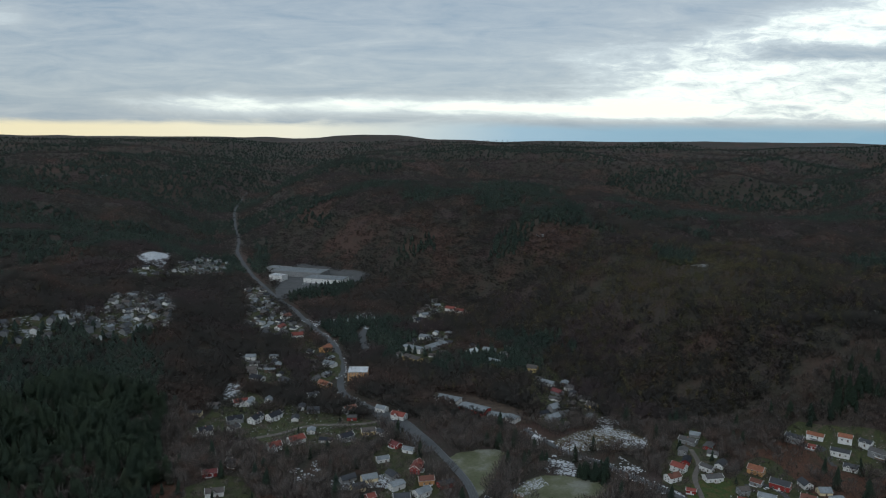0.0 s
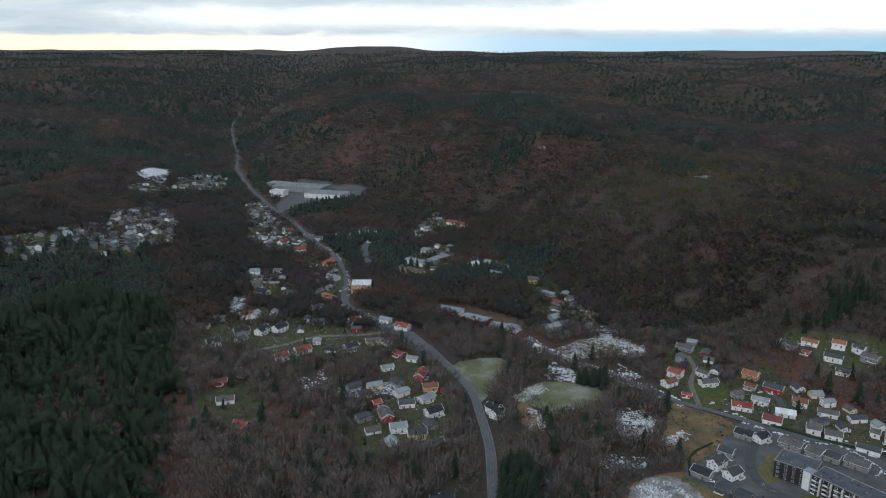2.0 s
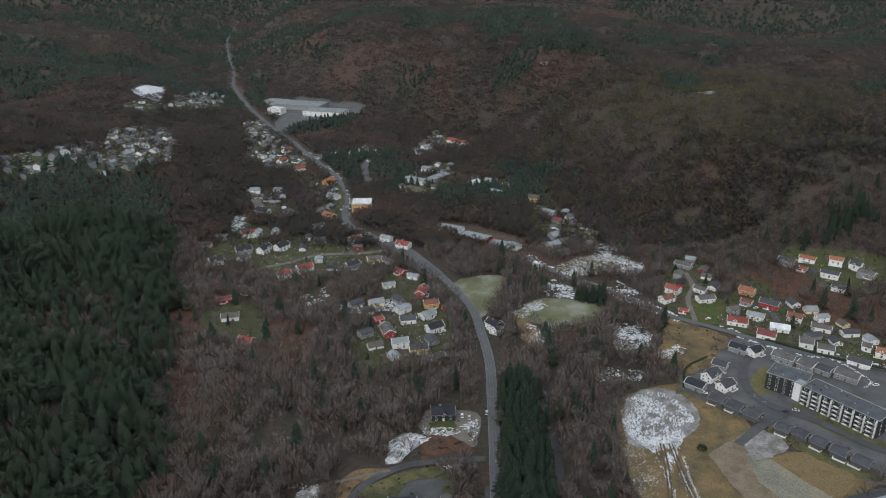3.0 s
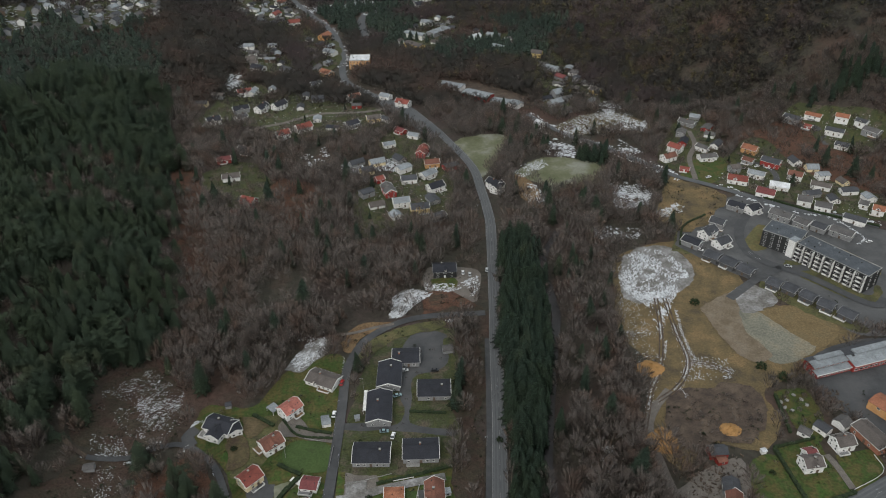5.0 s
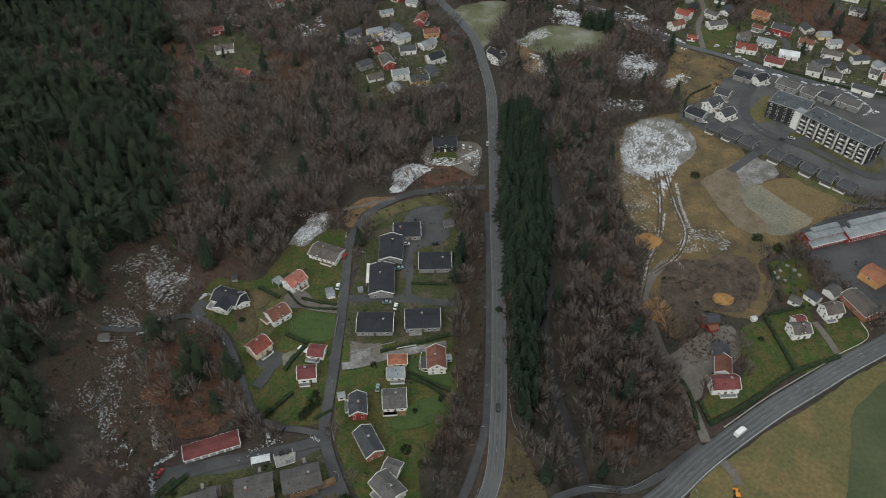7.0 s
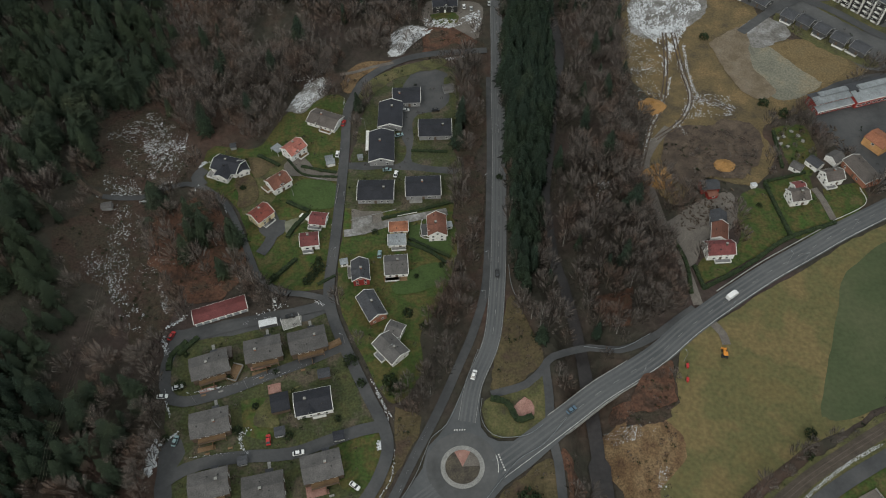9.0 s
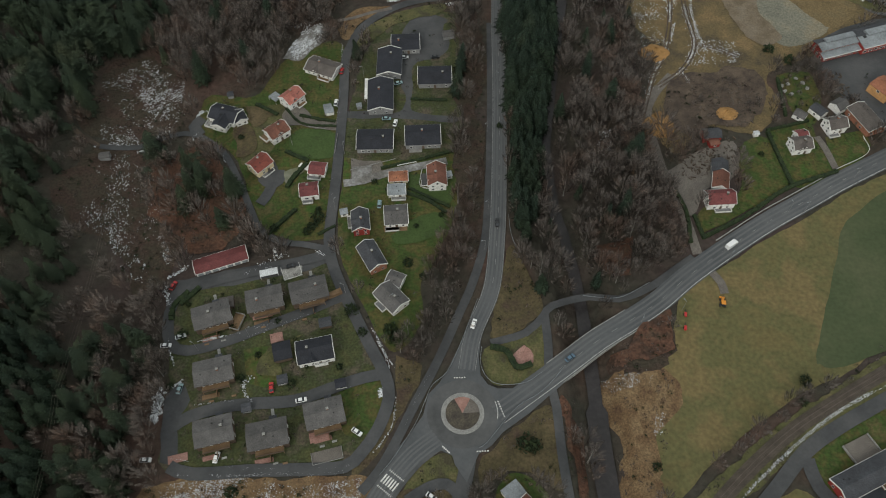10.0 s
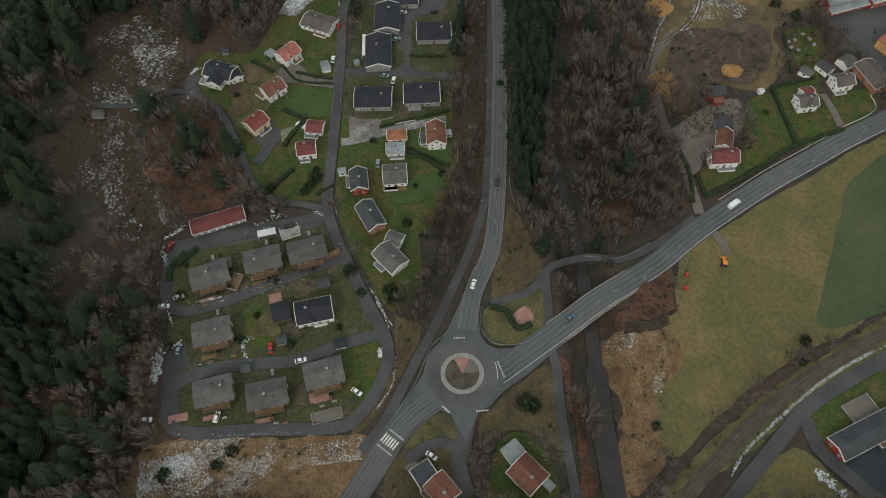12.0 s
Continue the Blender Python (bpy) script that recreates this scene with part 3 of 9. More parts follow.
patch("lawn", [(-114.7, 145.4), (-105.1, 149.8), (-85.8, 153.5), (-54.8, 159), (-42.7, 142.2), (-29, 115), (-23.3, 98.3), (-31.4, 80.6), (-41.2, 74.6), (-99.7, 73.2), (-106.6, 86.3), (-107.7, 104)], "garden_mix", 0.12, "damp gardens between rows of duplex houses")
patch("lawn", [(-81.5, 120.1), (-70.6, 121.2), (-66.8, 105.7), (-77.5, 105.9)], "lawn", 0.17, "green garden lawn")
patch("lawn", [(-43, 103.1), (-26.2, 109.8), (-23.9, 104), (-29.6, 87.4), (-39.8, 85.4)], "lawn", 0.17, "mown lawn at a street bend")
patch("parking", [(-114.7, 151.8), (-86.4, 158.2), (-57.5, 163.5), (-52.5, 159.5), (-60.4, 156.4), (-85.5, 150.8), (-107.9, 145.8), (-113.4, 138.1), (-116.6, 140.7)], "street", 0.24, "asphalt parking in front of a garage row")
patch("parking", [(-105.8, 76.8), (-109, 99.5), (-104.7, 107.4), (-99, 99.3), (-102.1, 92.7), (-99.9, 76.7)], "street", 0.24, "asphalt turning area")
patch("clearing", [(-173.9, 272.8), (-153.6, 285.8), (-133.2, 271.4), (-125.3, 241.4), (-134, 230.4), (-164.5, 226.8), (-174.7, 251.2)], "bracken", 0.14, "cleared slope with red-brown brush")
patch("clearing", [(-166.2, 219.2), (-143.3, 224.4), (-131.9, 188.8), (-116.6, 162.3), (-117.6, 150.8), (-132.8, 148.9), (-147.5, 170.4), (-162.3, 179.5), (-176.3, 194.6)], "bracken", 0.14, "cut strip of red-brown brush")
patch("building_site", [(100.5, 356.7), (111.9, 392.3), (153, 407.9), (163.7, 392.9), (179.3, 373.5), (184.9, 344.1), (220.4, 322.1), (228.5, 311.8), (192.1, 284), (159.4, 267.3), (159.3, 247.5), (144.2, 227.7), (120.9, 233.2), (103.3, 216.3), (94.2, 244.4), (106.3, 285), (95.5, 313.4)], "soil", 0.12, "bare building ground with withered grass")
patch("sports_pitch", [(164, 333), (180.3, 336.5), (199, 306), (192, 294), (172, 288), (161, 310.6)], "pitch", 0.2, "worn grey-green gravel pitch")
patch("field", [(179.1, 332.1), (200.7, 337.3), (216.8, 321.1), (216.6, 312), (199.2, 301.5)], "field_tawny", 0.2, "brown trampled field beside the pitch")
patch("rubble", [(118.7, 259.6), (142.3, 267.4), (151.1, 251.4), (143.3, 236.6), (116.6, 236.8)], "mud", 0.2, "churned mud and rubble")
patch("spoil_heap_ground", [(105.1, 368.5), (116.5, 393.6), (140.7, 403.3), (152.9, 386.5), (152.4, 367.8), (138.2, 350.5), (122.1, 339.4), (106.7, 345.2)], "frosted_gravel", 0.22, "frosted gravel spread with wheel ruts")
patch("farmyard", [(94.4, 203.3), (101, 207.9), (116.9, 219.1), (132, 223.9), (129.7, 204.2), (113.8, 195.9), (107.4, 183.8), (101.7, 183)], "gravel", 0.2, "gravel farmyard")
patch("lawn", [(106.5, 179.1), (110.7, 185.9), (128.1, 193.2), (134.3, 218.8), (149.1, 225.2), (151.5, 198.4), (129.7, 184), (107.6, 172.1)], "lawn", 0.18, "farmhouse lawn within a hedge")
patch("lawn", [(149, 229.4), (169.6, 234.5), (170.6, 226.5), (173.7, 204.3), (151.8, 196.5)], "lawn", 0.18, "hedged lawn of a white house")
patch("lawn", [(175, 225.4), (193.9, 228.4), (192.1, 215.6), (175.1, 205.5)], "lawn", 0.18, "fenced lawn beside the road")
patch("garden", [(163.7, 263.9), (177.9, 266.2), (181.5, 249.3), (171.5, 231.7), (162.9, 238.9)], "lawn", 0.18, "kitchen garden with pale boulders")
patch("school_yard", [(182.9, 264.2), (197.1, 295.8), (245.1, 303.1), (220.6, 230.6), (199.9, 231.1), (190.5, 252.8)], "street", 0.2, "asphalt school yard")
patch("estate_ground", [(149.9, 403.1), (165.9, 435.2), (204.4, 464.7), (228.7, 464.3), (296, 419.9), (315, 404.1), (274, 326.6), (230.5, 309.3), (212.4, 333.8), (192.2, 360.1), (175.5, 372.4)], "asphalt", 0.16, "asphalt streets of a new housing estate")
patch("lawn", [(146.4, 396.5), (159.1, 424.2), (184.5, 438.7), (177.7, 413.1), (158.3, 393)], "lawn_dull", 0.24, "yellowed lawn at the estate rim")
patch("lawn", [(196.8, 407.3), (214.3, 428.5), (220.1, 416), (208.3, 397.6), (196.9, 396.4)], "field_brown", 0.24, "brown lawn round the block")
patch("lawn", [(247.4, 401.7), (259.1, 394.8), (270.8, 373.5), (262.1, 366.3), (251.8, 386.4)], "field_brown", 0.24, "brown verge behind the block")
patch("lawn", [(215.1, 384.4), (224.3, 380.4), (248.4, 347.8), (259, 357.5), (258.9, 348.8), (242.6, 338.9), (213.9, 371.8)], "lawn_dull", 0.24, "narrow lawn under the balconies")
patch("lawn", [(191.3, 362.5), (206.5, 352.4), (232.7, 320.9), (230.1, 311.8), (209.8, 327.4), (189.6, 352.6)], "lawn_dull", 0.26, "grass strip behind terraced houses")
patch("lawn", [(183.6, 509.3), (199, 530.4), (221.9, 532), (218.2, 508.7), (197.9, 487.1), (181, 496.4)], "lawn", 0.25, "bright lawn in the village")
patch("gardens", [(200.7, 490.6), (232.5, 539.9), (261.6, 571.5), (284.1, 526.8), (316.8, 462.8), (302.4, 433), (260.6, 452.4), (226.4, 469.3)], "garden_mix", 0.22, "gardens and drives between village houses")
patch("gardens", [(295.4, 604.5), (310, 608), (343.7, 589.8), (370, 566.2), (362.6, 542.2), (323.5, 540.2), (310.1, 575.6)], "garden_mix", 0.25, "gardens of hillside houses")
patch("gardens", [(167.9, 526), (189.9, 578.7), (227.2, 626.2), (227.7, 561.2), (219.4, 534), (194.3, 524.5), (180.7, 506.5)], "garden_mix", 0.22, "gardens beside a lane")
patch("frosty_field", [(8.2, 563.4), (29.5, 577.7), (50, 575.1), (42.6, 528.4), (29.6, 499.1), (21.8, 523.8)], "field_frost", 0.25, "sloping meadow whitened by frost")
patch("frosty_field", [(50.5, 508.2), (77.2, 532.7), (99.9, 534.3), (124.6, 516.1), (116.1, 492.1), (81.4, 476.7), (68.6, 491.8)], "field_frost", 0.25, "pale green meadow with frost")
patch("field", [(96.3, 595.7), (124.6, 619.6), (155.6, 624), (180.2, 598.7), (169.3, 582.5), (130.3, 579.9), (105.6, 574.7)], "scrub", 0.3, "brown meadow under thin snow")
patch("gardens", [(-69.1, 469.3), (-39, 510.5), (2.6, 512.6), (2.4, 444), (-19.6, 436.6), (-38.6, 425), (-52.4, 415.2)], "garden_mix", 0.22, "gardens in the village centre")
patch("gardens", [(-56.2, 556), (-42.9, 589.2), (-23.2, 577.3), (-10.7, 524.4), (-39.5, 520.1)], "garden_mix", 0.22, "gardens beside the main road")
patch("gardens", [(-222.7, 592.5), (-216.2, 643.8), (-206.3, 711), (-143.6, 671), (-76.9, 644.7), (-49.4, 618.3), (-71.9, 587.5), (-137.6, 574), (-172, 601.3)], "garden_mix", 0.3, "gardens on a gentle rise")
patch("gardens", [(-189.6, 508.5), (-156.8, 529.1), (-123.7, 470.2), (-136, 449.3), (-173.5, 471)], "garden_mix", 0.3, "gardens round hillside houses")
patch("yard", [(-17.2, 368.9), (-7.5, 378.6), (16.7, 378.3), (20.7, 355.4), (13.5, 343), (-10, 352.4)], "gravel", 0.24, "gravel drive of a black house")
patch("lawn", [(-10.2, 365.2), (4.8, 367.4), (5.7, 357.9), (-7.3, 355.8)], "lawn", 0.3, "small oval lawn")
patch("brush", [(1.1, 346.6), (16, 340.8), (13.9, 325.7), (-13.5, 322.4), (-17.1, 334.6)], "bracken", 0.2, "wet hollow with red-brown brush")
patch("works_yard", [(-301.7, 1297.6), (-272.1, 1384.3), (-143, 1271.7), (-135.3, 1240.2), (-208.8, 1187.7), (-253, 1110)], "asphalt", 0.4, "wide yard of industrial sheds")
patch("sports_pitch", [(-481.2, 1130.3), (-470.5, 1199.7), (-496.6, 1352.6), (-443.4, 1157.1), (-452.9, 1103.6)], "snow", 0.5, "sports field under snow")
patch("gardens", [(-296.5, 1092.2), (-283.2, 1148), (-175.3, 910.2), (-121.7, 806.3), (-142.9, 776), (-184.3, 861.4), (-250.7, 936.7)], "garden_mix", 0.4, "gardens of the upper village")
patch("gardens", [(-47.1, 816.4), (-33.5, 909.4), (2.9, 935.4), (9.5, 860.4), (-17.2, 805.8)], "garden_mix", 0.4, "gardens below a wooded slope")
patch("gardens", [(-47.9, 992.6), (-21.5, 1055.8), (41.6, 1078.3), (42.7, 1038.5), (-12.4, 977.6)], "scrub", 0.4, "gardens at the forest rim")
patch("gardens", [(93.7, 805.2), (116.5, 805.1), (134.8, 736.9), (116.2, 655.6), (98, 641.3), (89.7, 711)], "garden_mix", 0.4, "gardens at the foot of the slope")
patch("works_yard", [(-9.7, 709.8), (25.2, 706.2), (78.9, 663.2), (75.9, 634.3), (18.4, 664.7)], "mud", 0.4, "yard of a red workshop")
patch("gardens", [(-231.3, 801.4), (-204.7, 827.9), (-158.4, 756.8), (-169.6, 720.7), (-201.3, 729.6)], "garden_mix", 0.4, "gardens on the western slope")
patch("terrace", [(22.6, 116.2), (27.3, 120.9), (31.3, 116), (29.9, 111.3), (25.2, 111.4)], "red_paving", 0.2, "small red paved terrace in the grass")
patch("heath", [(231.5, 548.3), (265.5, 582.8), (299.2, 598.6), (312.3, 568.7), (323.5, 540.2), (348.5, 526.6), (322.5, 472.8), (281.8, 504.7), (274.6, 531), (265.5, 569.2)], "russet", 0.2, "russet bracken slope above the village", clear=False)
patch("heath", [(-212.3, 511.9), (-191.6, 506.1), (-148.5, 376.6), (-157.1, 357.5), (-183.2, 422.9)], "russet", 0.2, "russet bracken among bare trees", clear=False)
patch("heath", [(-136.6, 500.4), (-96.2, 486.4), (-87.4, 434.1), (-111.6, 427.2)], "russet", 0.2, "russet bracken among bare trees", clear=False)
patch("heath", [(-139.7, 219.3), (-122.3, 224), (-104.9, 212), (-89.9, 185), (-92, 173.3), (-111.3, 166.4), (-127, 179.7)], "russet", 0.2, "russet birch thicket", clear=False)
patch("heath", [(62.3, 167.7), (76.8, 170.3), (77.2, 156.3), (64.9, 151)], "russet", 0.2, "russet bracken by the river", clear=False)
patch("parking", [(-71.6, 159.9), (-64.4, 161.4), (-62, 155.3), (-69.5, 153.2)], "concrete", 0.2, "pale concrete parking bay")

patch("clearing", [(168.1, 500.2), (206.1, 470.5), (202.5, 456.5), (170.4, 423.9), (154.6, 422), (146.3, 435.5), (151.9, 458.9)], "soil", 0.2, "open tawny ground of withered grass")
patch("meadow", [(47.7, 502.4), (58.8, 502.7), (69.2, 478.6), (68.2, 451.3), (55.4, 467.1)], "reeds", 0.2, "tawny dead grass below the frosty meadow")
patch("snowy_rock", [(-84.8, 283.8), (-80.8, 295.4), (-75.6, 304.6), (-66.8, 310.5), (-63.8, 298.5), (-70.9, 290.0), (-76.2, 282.3)], "frosted_gravel", 0.26, "bare rock slope under thin snow")
patch("snowy_rock", [(-33, 327), (-31.8, 348), (-21.2, 355.7), (-8.6, 350.2), (-18.7, 339.6), (-26.0, 328.6)], "frosted_gravel", 0.26, "bare rock slope under thin snow")
patch("heath", [(-17.5, 335.1), (-9.6, 349.0), (10.0, 349.4), (12.8, 337.0), (-6.4, 333.3)], "russet", 0.26, "low russet brush above the road")
patch("verge", [(-57.7, 305.2), (-49.6, 321.6), (-31.0, 323.9), (-28.0, 321.3), (-44.9, 311.6), (-53.0, 297.0)], "reeds", 0.2, "tawny grass verge above the road")
patch("verge", [(-49.4, 288.5), (-44.3, 305.0), (-25.9, 319.1), (-4.4, 325.1), (-2.4, 318.8), (-25.5, 309.9), (-39.9, 296.8)], "lawn_dull", 0.2, "dull grass verge below the road")
strip("track", [(-58.6, 312.3), (-50.6, 314.3), (-41.6, 318.3), (-30.0, 321.8)], 2.2, "gravel", 0.3, "short frosted gravel track", "road")
clear_poly([(-167, 216), (-166, 228), (-150, 230), (-137, 240), (-122, 240), (-113, 226), (-121, 221), (-131, 229), (-142, 218), (-152, 214)])
clear_poly([(102.4, 351.9), (97.3, 319.6), (94.8, 290.9), (97.6, 276.6), (114.6, 276.9), (118.2, 333.3)])
patch("frosty_ground", [(168, 348.9), (186.2, 354.1), (195.3, 342.8), (183.2, 333.8), (171.5, 332.4)], "frosted_gravel", 0.2, "grey gravel with thin frost")
patch("trampled_ground", [(146.3, 335.6), (169.6, 348.8), (166, 314.6), (172.6, 295.1), (161.5, 288.4), (152.8, 300.2)], "pale_earth", 0.2, "bare beige trampled earth beside the pitch")

patch("yard", [(-81.3, 246.6), (-75.2, 249.1), (-70.4, 241.6), (-63.5, 240.8), (-53.4, 238.4), (-53.1, 234.8), (-63.1, 235.7), (-71.3, 237.3), (-78.0, 236.7), (-82.6, 241.9)], "gravel", 0.2, "gravel court between detached houses")
patch("yard", [(-84.5, 212.7), (-76.7, 212.5), (-75.7, 203.3), (-80.5, 200.2), (-85.5, 203.5), (-87.9, 208.4)], "street", 0.2, "dark asphalt house court")
patch("lawn", [(-75.3, 231.0), (-69.8, 235.1), (-63.1, 235.0), (-54.3, 232.3), (-53.0, 221.2), (-55.1, 217.5), (-65.5, 217.0), (-72.3, 219.8), (-75.5, 225.1)], "bright_lawn", 0.2, "bright green rounded lawn with a pale edge")
patch("lawn", [(-75.2, 209.8), (-68.9, 212.4), (-66.2, 210.3), (-71.8, 202.6), (-75.0, 203.3)], "field_frost", 0.2, "frosted wedge of lawn beside a hedge")
patch("lawn", [(-26.3, 173.2), (-13.0, 183.4), (-1.9, 184.7), (-3.2, 175.7), (-14.1, 169.2), (-23.7, 169.3)], "bright_lawn", 0.2, "green lawn behind a white house")
patch("lawn", [(-18.3, 205.5), (-13.2, 206.0), (-13.1, 198.9), (0.8, 198.6), (-0.6, 189.3), (-16.9, 195.8)], "bright_lawn", 0.2, "small green lawn under a red-roofed house")
patch("lawn", [(-58.4, 126.4), (-68.1, 122.8), (-73.3, 119.2), (-75.7, 112.1), (-72.1, 109.2), (-65.6, 110.1), (-67.3, 119.1)], "lawn_dull", 0.2, "yellowed garden lawn")
patch("garden", [(-98.2, 252.6), (-86.8, 249.4), (-88.1, 242.0), (-90.8, 237.7), (-95.9, 239.6)], "scrub", 0.2, "brown unmown garden strip")
patch("garden", [(-103.0, 241.6), (-95.7, 237.8), (-92.1, 230.6), (-94.9, 222.0), (-101.3, 220.4)], "scrub", 0.2, "brown unmown garden slope")

patch("heath", [(4, 165), (12, 172), (15.5, 200), (18, 260), (19.5, 312), (8, 314), (6, 270), (4, 224), (5, 195)], "bracken", 0.2, "dark red-brown scrub beside the main road", clear=False)

patch("rubble", [(107.0, 260.2), (126.4, 269.4), (152.9, 270.7), (151.9, 246.3), (137.7, 232.4), (108.6, 230.2), (102.4, 243.8)], "mud", 0.2, "churned dark mud strewn with brushwood")
patch("thicket_ground", [(60.6, 117.7), (67.9, 121.5), (80.2, 130.0), (89.0, 136.2), (84.4, 115.3), (75.2, 111.8), (64.3, 109.9)], "russet", 0.2, "dark red bramble thicket below the road")

# ---- roads ----
MAIN_ROAD = [(5.2, 110.5), (8.2, 125.9), (16.2, 146.2), (19.9, 174.2), (21.9, 201.4), (23.2, 225), (24.7, 252.8), (26.2, 300), (27.9, 340), (29.8, 400.8), (30.3, 436.6), (26.6, 477), (20.2, 520), (-2.6, 576.9), (-20.1, 612.7), (-37, 642), (-58, 661), (-80, 682), (-98, 706), (-106, 735), (-110.1, 775.8), (-117.8, 816.7), (-128.9, 861.1), (-144.4, 897.4), (-164.9, 936.4), (-193.5, 993.5), (-220, 1050.5), (-246, 1093), (-274.3, 1147.9), (-308.3, 1217.5), (-336.3, 1274.7), (-385, 1390), (-433, 1516.8), (-464.3, 1644.9), (-518.4, 1811), (-600, 2100), (-660, 2450)]
EAST_ROAD = [(16, 92.5), (31, 103.2), (44.3, 112.9), (57, 122.3), (70, 130.3), (83, 138.9), (97.4, 150.8), (116, 163.9), (135.8, 176.8), (150, 185), (161, 191.3), (173, 198.3), (194.5, 209.5), (216, 220.5)]
WEST_ROAD = [(-6, 84), (-14.5, 77.6), (-22.8, 67.8), (-28, 59.3), (-33, 51.3), (-41, 38)]
VILLAGE_ROAD = [(74.5, 623.2), (85.1, 604.3), (105.6, 574.7), (126.5, 557.8), (145.5, 536.5), (163.4, 516.3), (176.8, 500.1), (198.3, 485.3), (221.8, 467.7), (244.1, 451), (271.1, 439.6), (295.1, 424.3)]
FOOTPATH = [(22.3, 308.6), (20.4, 252.8), (18.9, 225), (17.4, 201.5), (14.6, 171.4), (8.6, 149.2), (2.6, 134.5), (-2.8, 121.4), (-8.2, 109.5), (-14.4, 97.1), (-20.8, 83.5), (-26.8, 72.3), (-32.9, 64.8)]
strip("road", MAIN_ROAD[:33], 7.0, "asphalt_worn", 0.3, "two-lane grey asphalt main road", "road", lanes=4, clear=6.5)
strip("road", MAIN_ROAD[32:], 6.4, "asphalt_worn", 0.3, "main road running on between the woods", "road", lanes=2, clear=0.5)
strip("road", VILLAGE_ROAD, 5.5, "asphalt_worn", 0.3, "narrow grey village road", "road", clear=8)
strip("road", WEST_ROAD, 9.0, "asphalt", 0.3, "wide asphalt road with tyre-worn lanes", "road", lanes=3, clear=4)
strip("footpath", FOOTPATH, 3.6, "street", 0.26, "dark asphalt foot and cycle path", "path", clear=2)
strip("street", [(22, 331.6), (2.6, 330.1), (-16.1, 327.6), (-31.5, 320.3), (-44.7, 307.6), (-50.6, 292.6), (-52.6, 281.4), (-51.8, 254.4), (-51.6, 226), (-51.9, 196.6), (-52.4, 172.6), (-50.1, 159.8), (-44.6, 146.1), (-37.7, 131.8), (-31.5, 119.4), (-26.2, 109.3), (-24.2, 99.4), (-27.9, 87.4), (-33.3, 79), (-39.2, 73.9), (-53.2, 73.1), (-71.4, 72.9), (-93.4, 71.9), (-102, 74.7)], 4.7, "street", 0.28, "dark asphalt residential street", "road")
strip("street", [(-51.6, 164), (-63.2, 160.8), (-86, 154.9), (-104.9, 149), (-113, 142), (-113.6, 131.7), (-110.7, 123), (-103.5, 119.9), (-88.7, 123.9), (-73.9, 130.3), (-58.7, 136.7), (-44.4, 143.5)], 4.5, "street", 0.27, "looping residential street", "road")
strip("street", [(-25.7, 109.3), (-34.7, 107.6), (-47.3, 103.2), (-59.7, 98.8), (-75.5, 97.9), (-86.9, 96.5), (-98, 93.1), (-104.5, 88.4)], 4.8, "street", 0.27, "street between duplex rows", "road")
strip("lane", [(-51.3, 166.3), (-63.9, 169.3), (-73.6, 170.6), (-82.9, 177.5), (-87.6, 186.5), (-96.3, 205.3), (-105.4, 220.9), (-119.8, 232.2), (-131.7, 232.4), (-146, 225), (-162.7, 223.4)], 3, "street", 0.27, "narrow lane up the wooded slope", "road")
strip("track", [(-162.7, 223.4), (-174.8, 230.7), (-181.3, 245.2), (-186.4, 262.3)], 2.2, "mud", 0.27, "muddy forest track", "road")
strip("drive", [(-51.4, 235.6), (-62.1, 237.3), (-67.8, 242), (-72.4, 248.2), (-79.1, 247.7)], 4, "gravel", 0.26, "gravel house drive", "road")
strip("drive", [(-48.2, 201.9), (-39.3, 203.3), (-29.3, 207.3), (-14.1, 211.2), (-1.4, 214.2)], 4.2, "frosted_gravel", 0.26, "paved house drive", "road")
strip("drive", [(-84.5, 191), (-81.5, 197.1), (-80, 206.6), (-83.5, 214.8)], 5, "street", 0.26, "asphalt house drive", "road")
strip("drive", [(-118.4, 232.1), (-122, 237.8), (-118.9, 243.1)], 6, "street", 0.26, "asphalt house drive", "road")
strip("footpath", [(14.8, 121.6), (28.7, 125.8), (36.3, 133.2), (40.3, 137.8), (55.2, 141.6), (67, 140.4), (80.2, 145.4), (93.2, 154.6), (101.1, 160)], 3.2, "street", 0.26, "asphalt footpath over the river", "road", fixed=0.0)
strip("footpath", [(36.8, 133.7), (37.1, 120.8), (36.4, 106.6), (38, 95.3), (38.6, 74), (41.1, 46.8)], 3.4, "street", 0.24, "asphalt footpath under the bridge", "road")
strip("access_road", [(4.6, 81.7), (4.8, 75.4), (3, 67.3), (1.3, 59.5), (4.2, 49.1)], 5.6, "street", 0.29, "short access road", "road")
strip("drive", [(-16.8, 61.7), (-8.9, 66.5), (-2.9, 67.4), (0.6, 64.4)], 4, "street", 0.27, "house drive", "road")
strip("road", [(177.9, 104.6), (160.3, 96.7), (139, 86.1), (124.9, 77.4), (111.9, 65.1), (101.6, 55.5), (92, 46.3)], 5.2, "street", 0.28, "narrow dark lane beside the railway", "road")
strip("drive", [(124.9, 74.9), (126.2, 64.9), (134.1, 54.7), (142.9, 45.7)], 5, "street", 0.27, "asphalt drive of a dark house", "road")
strip("farm_track", [(103.2, 161.3), (102, 175.6), (99.8, 193.7), (96.7, 204.8), (95.5, 216.2), (94.5, 240.3), (100.7, 254.8), (111, 267.8)], 4.2, "gravel", 0.27, "muddy farm track", "road")
strip("drive", [(174.2, 206.2), (173, 218), (171.1, 225.5)], 3.2, "gravel", 0.27, "garden drive", "road")
